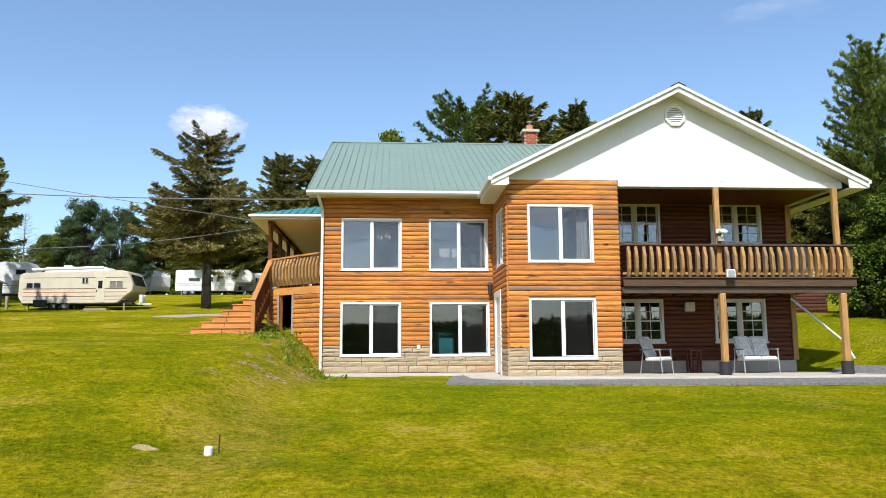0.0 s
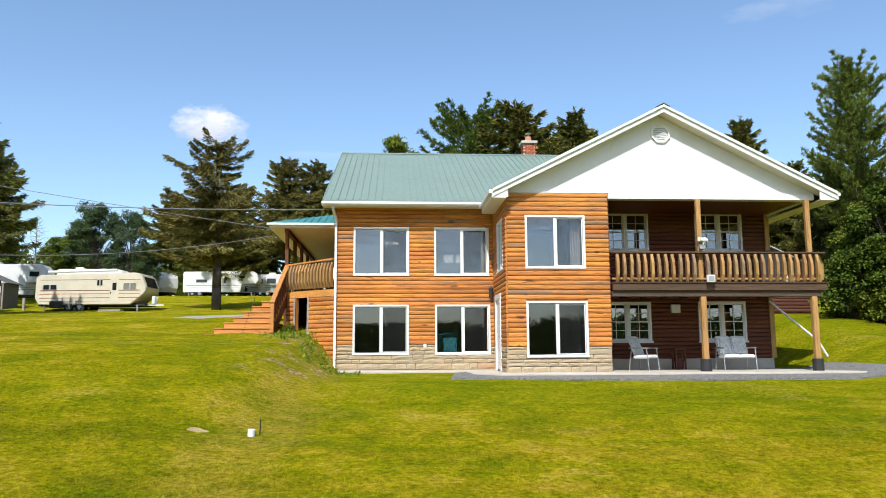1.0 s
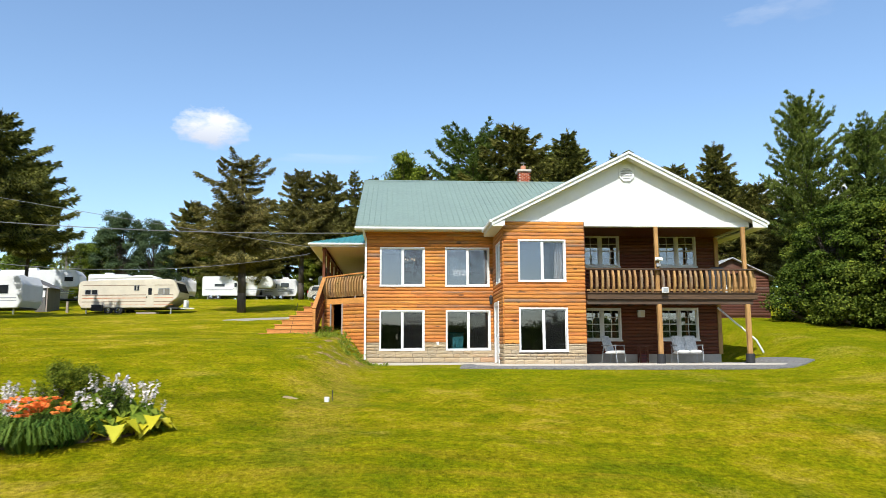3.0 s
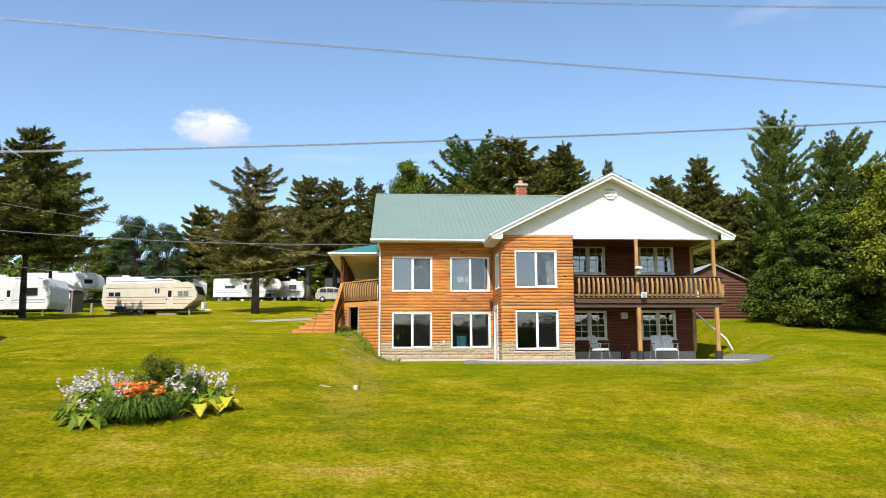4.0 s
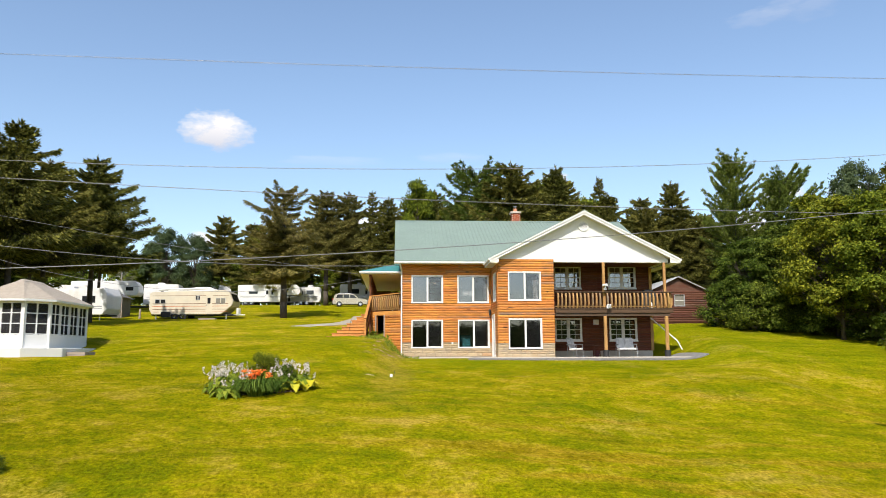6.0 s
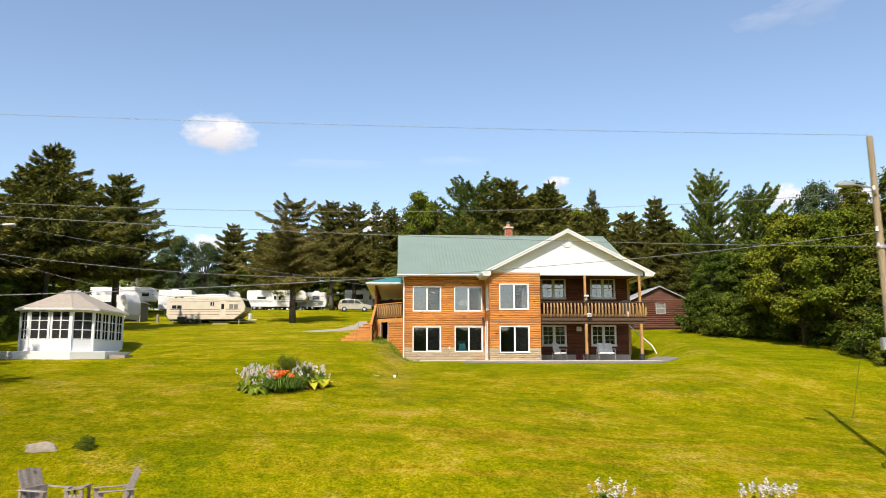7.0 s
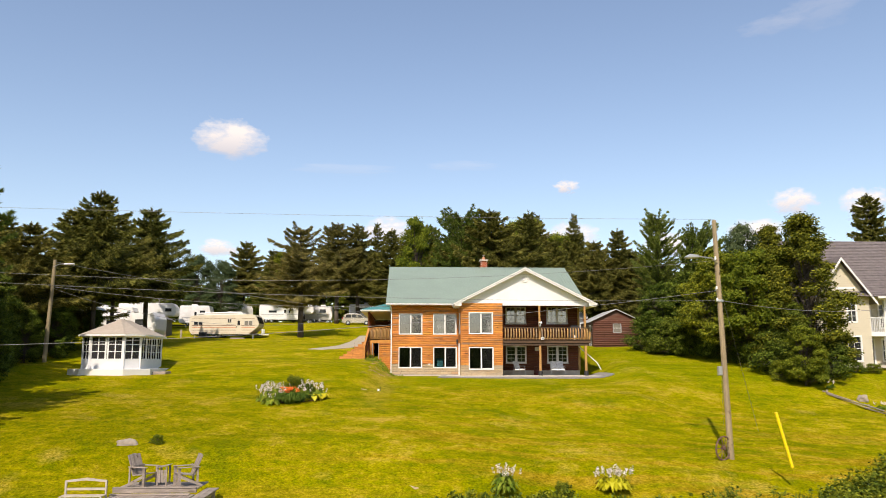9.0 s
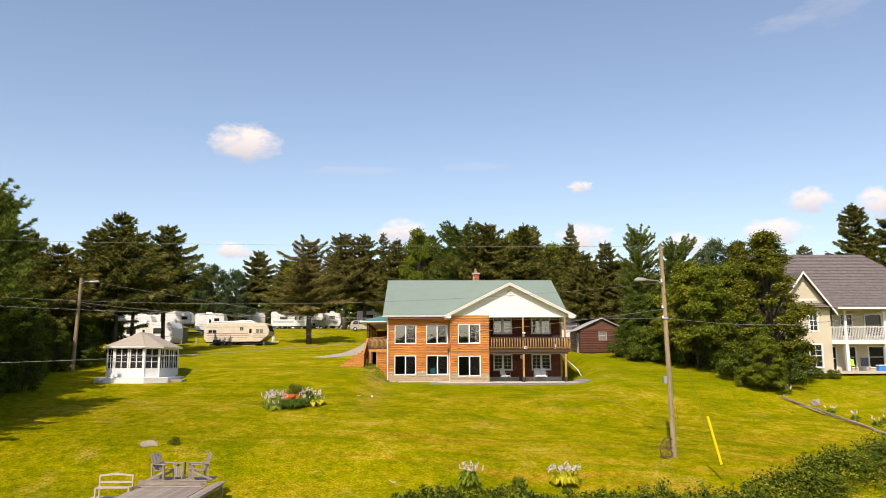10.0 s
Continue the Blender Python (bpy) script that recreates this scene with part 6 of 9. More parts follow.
for k, (proto, x, y, top, wide) in enumerate([
        (SHRUB, 20.6, 27.0, 4.6, 1.0), (SHRUB, 21.6, 25.0, 4.4, 1.0), (SHRUB, 24.6, 23.6, 3.6, 1.1), (SHRUB, 26.4, 20.6, 3.0, 1.1), (SHRUB, 26.6, 16.6, 3.2, 1.1), (LEAF_B, 26.8, 13.2, 3.3, 1.2), (LEAF_A, 27.2, 13.8, 2.6, 1.1), (SHRUB_L, 25.8, 14.4, 1.0, 1.0), (SHRUB, 29.2, 14.4, 2.2, 1.0)]):
    plant(proto, x, y, top, wide=wide, rot=k * 57.0)
# far right, beyond the neighbouring house, and the left edge
for k, (proto, x, y, top, wide) in enumerate([
        (SPRUCE_B, 61.3, 60.0, 23.2, 1.0), (SPRUCE_A, 66.0, 60.0, 21.0, 1.0), (SPRUCE_B, 57.0, 66.0, 18.2, 1.0), (LEAF_A, 52.0, 58.0, 12.5, 1.2), (LEAF_A, 45.0, 56.0, 12.0, 1.2), (SPRUCE_A, 72.0, 66.0, 20.2, 1.1),
        (PINE, -20.9, -3.6, 9.4, 0.95), (PINE, -26.0, -9.0, 10.5, 1.0), (LEAF_A, -24.6, 0.5, 4.2, 0.9), (SPRUCE_A, -22.4, -7.5, 9.0, 0.9), (SPRUCE_A, -25.6, 2.2, 10.8, 0.95), (LEAF_A, -24.2, 5.0, 3.4, 0.9), (SPRUCE_A, -24.4, -1.2, 10.0, 0.85), (PINE, -23.6, -8.6, 9.5, 0.9), (LEAF_A, -23.8, 8.8, 4.6, 0.9), (PINE, -24.4, 4.2, 11.6, 1.0), (PINE, -27.5, 8.5, 12.0, 0.95), (PINE, -27.0, -1.5, 10.5, 1.0), (PINE, -30.0, -5.0, 10.5, 1.1), (PINE, -33.0, 6.0, 12.5, 1.1), (SPRUCE_A, -31.5, 0.5, 11.5, 1.1), (SPRUCE_A, -33.5, 12.0, 12.5, 1.1), (LEAF_A, -27.2, 12.0, 6.6, 0.9), (LEAF_A, -28.0, 16.5, 6.8, 1.0), (LEAF_A, -29.5, 21.0, 7.0, 1.0), (LEAF_A, -32.0, 26.0, 8.0, 1.0), (PINE, -32.0, 3.0, 12.0, 1.0), (LEAF_A, -28.5, 2.5, 5.0, 0.9), (SPRUCE_A, -35.0, 18.0, 13.0, 1.0), (LEAF_A, -26.4, 18.4, 4.6, 1.0), (LEAF_A, -28.0, 22.5, 5.6, 1.0), (LEAF_A, -31.0, 28.5, 6.6, 1.1), (LEAF_A, -25.4, 13.0, 3.6, 0.9), (LEAF_A, -36.0, 32.0, 8.0, 1.1), (LEAF_A, -25.8, 9.0, 4.2, 0.9), (LEAF_A, -26.0, 22.0, 5.2, 1.1), (LEAF_A, -28.5, 26.5, 6.6, 1.2), (LEAF_A, -26.0, 29.0, 5.2, 1.0), (LEAF_A, -31.5, 34.0, 8.0, 1.2)]):
    plant(proto, x, y, top, wide=wide, rot=10 + k * 71.0)


def dead_tree(x, y, top):
    """A small dead conifer: grey trunk with bare rising and drooping twigs."""
    rs = np.random.RandomState(61)
    g = gz(x, y)
    h = top - g
    ob = thing("dead_tree", (x, y, g), "small dead leafless tree with bare grey twigs", "tree")
    part("trunk", trunk_mesh([(0, 0, -0.1), (0.05, 0, h * 0.5), (0, 0, h)], [0.11, 0.07, 0.015]), M["bark_pale"], ob, world_space=False)
    segs = []
    for k in range(70):
        z = h * (0.25 + 0.73 * k / 70)
        a = k * 2.4
        ln = (h - z) * 0.30 + 0.35
        p = np.array([0, 0, z])
        q = p + np.array([math.cos(a) * ln, math.sin(a) * ln, ln * rs.uniform(0.0, 0.5)])
        segs.append((p, q, 0.026, 0.010))
        for f in (0.45, 0.7, 0.9):
            m = p + (q - p) * f
            segs.append((m, m + rs.normal(size=3) * 0.3, 0.010, 0.005))
    v, f = limb_arrays(segs, 3)
    part("branching", raw("branching", v, f), M["bark_pale"], ob, world_space=False)["kind"] = "stuff"


dead_tree(-37.3, 80.0, 15.4)


def far_wood():
    """The wooded skyline beyond the park: one uneven belt of small leaves."""
    rs = np.random.RandomState(9)
    n = 420
    ang = rs.uniform(-1.2, 1.2, n)
    dist = rs.uniform(125, 175, n)
    cx, cy = np.sin(ang) * dist, np.cos(ang) * dist - 10
    ok = cy > 95
    cx, cy = cx[ok], cy[ok]
    cz = ground_z(cx, cy)
    hh = rs.uniform(5.5, 9.0, len(cx))
    chunks = []
    for x, y, z, h in zip(cx, cy, cz, hh):
        k = 170
        f = rs.uniform(0, 1, k) ** 0.8
        r = 3.2 * np.sqrt(np.clip(1 - f ** 2.2, 0.02, 1))
        a = rs.uniform(0, 2 * math.pi, k)
        p = np.stack([x + np.cos(a) * r, y + np.sin(a) * r, z + f * h], 1)
        chunks.append(leaves(p, unit(rs.normal(size=p.shape)), rs.uniform(0.6, 1.1, k), rs.uniform(0.2, 0.4, k), rs))
    v, f = joined(chunks)
    ob = new("distant_trees", raw("distant_trees", v, f))
    ob.data.materials.append(M["leaf"])
    tagged(ob, "distant belt of mixed green woodland", "trees", kind="stuff")


far_wood()


def far_shore():
    """Wooded rise on the other side of the water, behind the viewer."""
    rs = np.random.RandomState(19)
    n = 150000
    a = rs.uniform(-1.35, 1.35, n)
    f = rs.uniform(0, 1, n)
    top = 20 + 2.5 * np.sin(a * 5) + 1.2 * np.sin(a * 23 + 1) + rs.normal(size=n) * 0.8
    d = 260 + 90 * f + rs.uniform(-8, 8, n)
    p = np.stack([np.sin(a) * d, -np.cos(a) * d, -6.5 + top * f], 1)
    v, fc = leaves(p, unit(rs.normal(size=p.shape) + [0, 0, 0.6]), rs.uniform(1.0, 2.0, n), rs.uniform(0.5, 0.9, n), rs)
    ob = new("distant_shore", raw("distant_shore", v, fc))
    ob.data.materials.append(M["leaf"])
    tagged(ob, "distant wooded shore across from the house", "trees", kind="stuff")


far_shore()


# ---- campers ----
def wheel(parent, x, y, z, r, w=0.22):
    tyre = part("wheel", made(rod, (x, y - w / 2, z), (x, y + w / 2, z), r, r, 18, bevel=0.02), M["black"], parent, world_space=False)
    part("rim", made(rod, (x, y - w / 2 - 0.012, z), (x, y + w / 2 + 0.012, z), r * 0.55, r * 0.55, 14), M["chrome"], tyre, world_space=False)


def pane_box(parent, x0, x1, y, z0, z1, name="window"):
    f = part(name, made(bars, x0, x1, z0, z1, 0.035, y - 0.03, y + 0.002), M["metal"], parent, world_space=False)
    part("pane", made(box, x0 + 0.035, x1 - 0.035, y - 0.016, y - 0.008, z0 + 0.035, z1 - 0.035), M["glass_black"], f, world_space=False)


M["glass_black"] = worn("tinted_glass", (0.02, 0.022, 0.025), 0.2, 2.0, 0.08, spec=0.6, relief=0.0)
M["curtained"] = worn("curtained_glass", (0.22, 0.21, 0.18), 0.2, 3.0, 0.15, spec=0.6, relief=0.0)


def camper(name, at, rz, length, top, outline, paint, stripes, windows, door_x, axle, label, group="parked campers", roof_gear=(), width=2.4, wheels=2):
    """A caravan: shaped body, bands, windows, door, axles and roof gear. Its long side looks towards -y."""
    ob = thing(name, at, label, "camper", group, rz=rz)
    body = part("body", made(lambda bm: prism(bm, outline, "y", 0, width), bevel=0.05, segs=2), paint, ob, world_space=False)
    for z0, z1, mat in stripes:
        xs = [p[0] for p in outline]
        part("stripe", made(box, min(xs) + 0.35, max(xs) - 0.45, -0.008, 0.004, z0, z1), mat, body, world_space=False)
    for x0, x1, z0, z1 in windows:
        pane_box(body, x0, x1, 0.0, z0, z1)
    d = part("door", made(box, door_x, door_x + 0.66, -0.02, 0.004, 0.55, 2.38, bevel=0.01), paint, body, world_space=False)
    part("pane", made(box, door_x + 0.18, door_x + 0.48, -0.03, -0.021, 1.55, 2.1), M["glass_black"], d, world_space=False)
    part("door_handle", made(box, door_x + 0.05, door_x + 0.10, -0.05, -0.021, 1.30, 1.45), M["chrome"], d, world_space=False)
    for k in range(wheels):
        wheel(ob, axle + k * 0.85, 0.13, 0.34, 0.34)
        wheel(ob, axle + k * 0.85, width - 0.13, 0.34, 0.34)
    part("chassis", made(box, 0.3, length - 0.3, 0.25, width - 0.25, 0.42, 0.56), M["black"], ob, world_space=False)
    for x, w, h in roof_gear:
        part("roof_vent", made(box, x, x + w, width * 0.35, width * 0.65, top - 0.02, top + h, bevel=0.04), M["rv_white"], ob, world_space=False)
    for x in (0.7, length - 0.9):
        part("jack", made(box, x, x + 0.1, 0.2, 0.3, -0.02, 0.5), M["metal"], ob, world_space=False)
    return ob


beige = camper("travel_trailer", (-25.45, 54.3, gz(-21, 53.5)), -6.0, 8.6, 2.85,
               [(0.12, 1.0), (0.45, 0.5), (7.3, 0.5), (8.35, 1.35), (8.45, 1.75), (8.05, 2.70), (7.6, 2.85), (0.45, 2.72), (0.15, 2.55)],
               M["rv_cream"], [(1.52, 1.58, M["stripe_brown"]), (1.28, 1.33, M["stripe_orange"]), (0.98, 1.03, M["stripe_brown"]), (2.32, 2.36, M["stripe_brown"]), (0.75, 0.77, M["stripe_orange"])],
               [(0.7, 1.2, 1.6, 2.0), (1.25, 1.75, 1.6, 2.0), (4.75, 4.95, 1.9, 2.35), (5.0, 5.18, 1.9, 2.35)], 5.75, 2.65,
               "old cream travel trailer with brown stripes on the lawn", roof_gear=((4.6, 0.75, 0.28),))
for x0, x1 in ((6.75, 7.2), (7.25, 7.7)):
    f = part("window", made(bars, x0, x1, 1.55, 2.08, 0.035, -0.03, 0.002), M["metal"], beige, world_space=False)
    part("pane", made(box, x0 + 0.035, x1 - 0.035, -0.016, -0.008, 1.585, 2.045), M["curtained"], f, world_space=False)
part("awning_roll", made(rod, (1.0, 0.1, 2.95), (6.2, 0.1, 3.05), 0.10, 0.10, 10), M["cloth"], beige, "rolled white awning", world_space=False)
part("roof_tarp", made(lambda bm: prism(bm, [(1.6, 2.75), (6.4, 2.80), (6.2, 3.12), (4.8, 3.22), (3.2, 3.05), (1.8, 3.05)], "y", 0.5, 1.9), bevel=0.06), M["cloth"], beige, world_space=False)
part("front_window", made(lambda bm: prism(bm, [(8.46, 1.80), (8.14, 2.55), (8.10, 2.53), (8.42, 1.78)], "y", 0.3, 2.1)), M["glass_black"], beige, world_space=False)
part("hitch", made(lambda bm: (beam(bm, (7.6, 0.5, 0.5), (9.3, 1.2, 0.5), 0.1, 0.1), beam(bm, (7.6, 1.9, 0.5), (9.3, 1.2, 0.5), 0.1, 0.1))), M["trim"], beige, world_space=False)
for y in (0.95, 1.35):
    part("gas_bottle", made(rod, (8.65, y, 0.55), (8.65, y, 1.15), 0.16, 0.16, 12, bevel=0.04), M["trim"], beige, world_space=False)
part("step_pallet", made(box, 5.4, 7.0, -0.9, -0.3, -0.05, 0.10), M["oldwood"], beige, world_space=False)
part("firebox", made(box, 1.55, 2.35, -0.55, -0.1, 0.25, 0.75, bevel=0.03), M["black"], beige, world_space=False)

FIFTH = [(0.1, 0.55), (7.6, 0.55), (7.8, 1.75), (9.7, 1.75), (10.0, 2.2), (9.85, 3.0), (9.3, 3.5), (0.25, 3.42), (0.1, 3.3)]
BOX_T = [(0.1, 0.5), (7.0, 0.5), (7.35, 1.1), (7.35, 2.3), (7.0, 3.0), (0.3, 3.0), (0.1, 2.85)]
fifth_stripes = [(1.25, 1.33, M["stripe_grey"]), (1.05, 1.10, M["stripe_grey"])]
gear = ((2.5, 0.8, 0.3), (6.0, 0.4, 0.15))
camper("fifth_wheel", (-23.9, 88.0, gz(-20, 88)), 0, 8.9, 2.93, [(x * 0.89, z * 0.85) for x, z in FIFTH], M["rv_white"], fifth_stripes, [(1.6, 2.9, 1.6, 2.0), (4.8, 5.1, 1.5, 2.1), (6.6, 7.3, 2.1, 2.42)], 3.9, 1.2, "long white fifth-wheel camper with grey stripes", roof_gear=gear)
camper("travel_trailer", (-16.9, 91.0, gz(-14, 91)), 0, 4.6, 2.7, [(x * 0.62, z * 0.9) for x, z in BOX_T], M["rv_white"], fifth_stripes, [(2.4, 3.5, 1.6, 2.2)], 1.4, 1.6, "white travel trailer at the edge of the spruces", roof_gear=gear)
camper("travel_trailer", (-9.5, 88.5, gz(-6, 89)), -3, 7.4, 3.0, BOX_T, M["rv_white"], fifth_stripes, [(1.4, 2.9, 1.6, 2.35), (5.0, 6.0, 1.6, 2.35)], 3.6, 2.4, "white travel trailer with dark windows behind the car", roof_gear=gear)
camper("travel_trailer", (-2.6, 90.0, gz(1, 90)), 2, 7.4, 3.0, BOX_T, M["rv_white"], fifth_stripes, [(1.0, 2.2, 1.6, 2.35), (4.6, 6.0, 1.6, 2.35)], 3.0, 2.4, "white travel trailer half hidden by the side deck", roof_gear=gear)
camper("travel_trailer", (-32.5, 97.7, gz(-29, 94) - 0.1), -50, 7.4, 3.0, BOX_T, M["rv_white"], fifth_stripes, [(1.0, 2.2, 1.7, 2.3), (4.3, 5.5, 1.7, 2.3)], 3.0, 2.4, "white travel trailer parked behind the cream one", roof_gear=gear)
camper("fifth_wheel", (-39.6, 70.0, gz(-33, 70)), 4, 10.0, 3.45, [(x * 0.78, z) for x, z in FIFTH], M["rv_white"], fifth_stripes, [(1.0, 2.0, 1.9, 2.5), (6.3, 7.2, 2.3, 2.8)], 3.4, 2.0, "white fifth-wheel camper with a raised nose", roof_gear=((2.5, 0.8, 0.3), (4.8, 0.4, 0.15)))
camper("travel_trailer", (-32.6, 74.5, gz(-30, 74)), 2, 4.4, 3.0, [(x * 0.6, z) for x, z in BOX_T], M["rv_white"], fifth_stripes, [(2.9, 3.7, 1.7, 2.3)], 2.0, 1.4, "short white travel trailer among other campers", roof_gear=((1.5, 0.8, 0.25),))
camper("motorhome", (-35.2, 52.3, gz(-31, 51)), -13, 7.4, 3.0, [(x, z) for x, z in BOX_T], M["rv_white"], fifth_stripes, [(1.2, 2.5, 1.6, 2.3), (4.8, 6.2, 1.6, 2.3)], 3.2, 1.6, "white motorhome parked behind the large spruce", roof_gear=gear)
camper("fifth_wheel", (-47.0, 58.0, gz(-43, 58)), 0, 10.0, 3.45, FIFTH, M["rv_white"], fifth_stripes, [(1.3, 2.5, 1.9, 2.5), (7.9, 9.2, 2.3, 2.8)], 4.0, 2.0, "white fifth-wheel camper at the far side of the park", roof_gear=gear)
camper("travel_trailer", (-44.0, 68.0, gz(-41, 68)), 0, 7.4, 3.0, BOX_T, M["rv_white"], fifth_stripes, [(0.8, 1.9, 1.7, 2.3), (4.3, 5.5, 1.7, 2.3)], 3.0, 2.4, "white travel trailer in the second row", roof_gear=gear)

M["grey_board"] = wood("grey_boards", (0.13, 0.122, 0.115), "z", grey=0.2, vary=0.3, per_piece=False)
LX, LY = -29.4, 56.6
g0 = gz(LX, LY)
leanto = thing("lean_to", (LX, LY, g0), "grey board lean-to shelter beside a camper", "shed")
part("wall", made(box, LX - 0.9, LX + 0.7, LY + 2.2, LY + 2.3, g0, g0 + 2.2), M["grey_board"], leanto)
part("wall", made(box, LX + 0.6, LX + 0.7, LY, LY + 2.2, g0, g0 + 2.0), M["grey_board"], leanto)
part("wall", made(box, LX - 0.3, LX + 0.5, LY + 0.005, LY + 0.1, g0, g0 + 1.2), M["grey_board"], leanto)
part("roof", made(lambda bm: prism(bm, [(LX - 1.0, g0 + 2.85), (LX + 0.95, g0 + 2.0), (LX + 0.95, g0 + 2.06), (LX - 1.0, g0 + 2.92)], "y", LY - 0.2, LY + 2.5)), M["grey_board"], leanto)
part("window", made(box, LX - 0.1, LX + 0.45, LY + 0.0, LY + 0.04, g0 + 1.25, g0 + 1.8), M["trim"], leanto)
part("post", made(box, LX + 0.6, LX + 0.7, LY - 0.1, LY - 0.001, g0, g0 + 2.05), M["oldwood"], leanto)
for x, y in ((-26.4, 55.0), (-31.5, 46.2), (-33.4, 46.0)):
    single("fence_post", made(box, x - 0.09, x + 0.09, y - 0.09, y + 0.09, gz(x, y) - 0.1, gz(x, y) + 0.95, bevel=0.02), M["oldwood"], "weathered wooden stub post in the grass", "post", "stub posts")


# ---- car ----
def build_car(at, rz):
    ob = thing("car", at, "champagne-coloured sport utility car parked on the lawn", "car", rz=rz)
    side = [(0.0, 0.45), (0.1, 0.30), (4.4, 0.30), (4.5, 0.5), (4.48, 0.80), (4.2, 0.95), (3.35, 1.05), (0.15, 1.05), (0.02, 0.9)]
    part("body", made(lambda bm: prism(bm, side, "y", 0, 1.8), bevel=0.05, segs=2), M["car"], ob, world_space=False)
    cab = [(0.12, 1.04), (3.40, 1.04), (2.75, 1.58), (2.3, 1.66), (0.55, 1.64), (0.28, 1.5)]
    part("cabin", made(lambda bm: prism(bm, cab, "y", 0.12, 1.68), bevel=0.04, segs=2), M["car"], ob, world_space=False)
    for y in (0.10, 1.682):
        for o in ([(0.45, 1.10), (1.30, 1.10), (1.30, 1.55), (0.62, 1.54)], [(1.38, 1.10), (2.15, 1.10), (2.12, 1.56), (1.38, 1.56)], [(2.22, 1.10), (3.15, 1.10), (2.68, 1.50), (2.22, 1.55)]):
            part("window", made(lambda bm: prism(bm, o, "y", y, y + 0.02)), M["glass_black"], ob, world_space=False)
    part("windscreen", made(lambda bm: prism(bm, [(3.34, 1.10), (2.80, 1.55), (2.84, 1.57), (3.38, 1.11)], "y", 0.25, 1.55)), M["glass_black"], ob, world_space=False)
    for x in (0.85, 3.55):
        wheel(ob, x, 0.08, 0.33, 0.33)
        wheel(ob, x, 1.72, 0.33, 0.33)
    for y in (0.02, 1.5):
        part("headlight", made(box, 4.3, 4.5, y, y + 0.28, 0.70, 0.88, bevel=0.03), M["chrome"], ob, world_space=False)
        part("tail_light", made(box, -0.02, 0.1, y, y + 0.22, 0.85, 1.1, bevel=0.02), worn("red_lens", (0.4, 0.02, 0.02), 0.1, 4, 0.2), ob, world_space=False)
    part("bumper", made(box, 4.38, 4.56, 0.1, 1.7, 0.32, 0.55, bevel=0.04), M["rv_grey"], ob, world_space=False)
    for y in (0.35, 1.40):
        part("roof_rail", made(rod, (0.7, y, 1.70), (2.4, y, 1.71), 0.02), M["metal"], ob, world_space=False)


build_car((-9.4, 76.6, gz(-7.5, 77)), 4)

draped("gravel_path", [(-7.9, 28.2), (-6.6, 27.6), (-4.6, 29.5), (-3.4, 33.0), (-3.2, 44.0), (-3.6, 58.0), (-5.6, 58.0), (-5.8, 46.0), (-6.0, 35.0), (-6.8, 30.5)], M["path"], 0.03, "pale gravel path along the side of the house", "path")


# ---- gazebo ----
M["screen_dark"] = screen_mat(0.78)


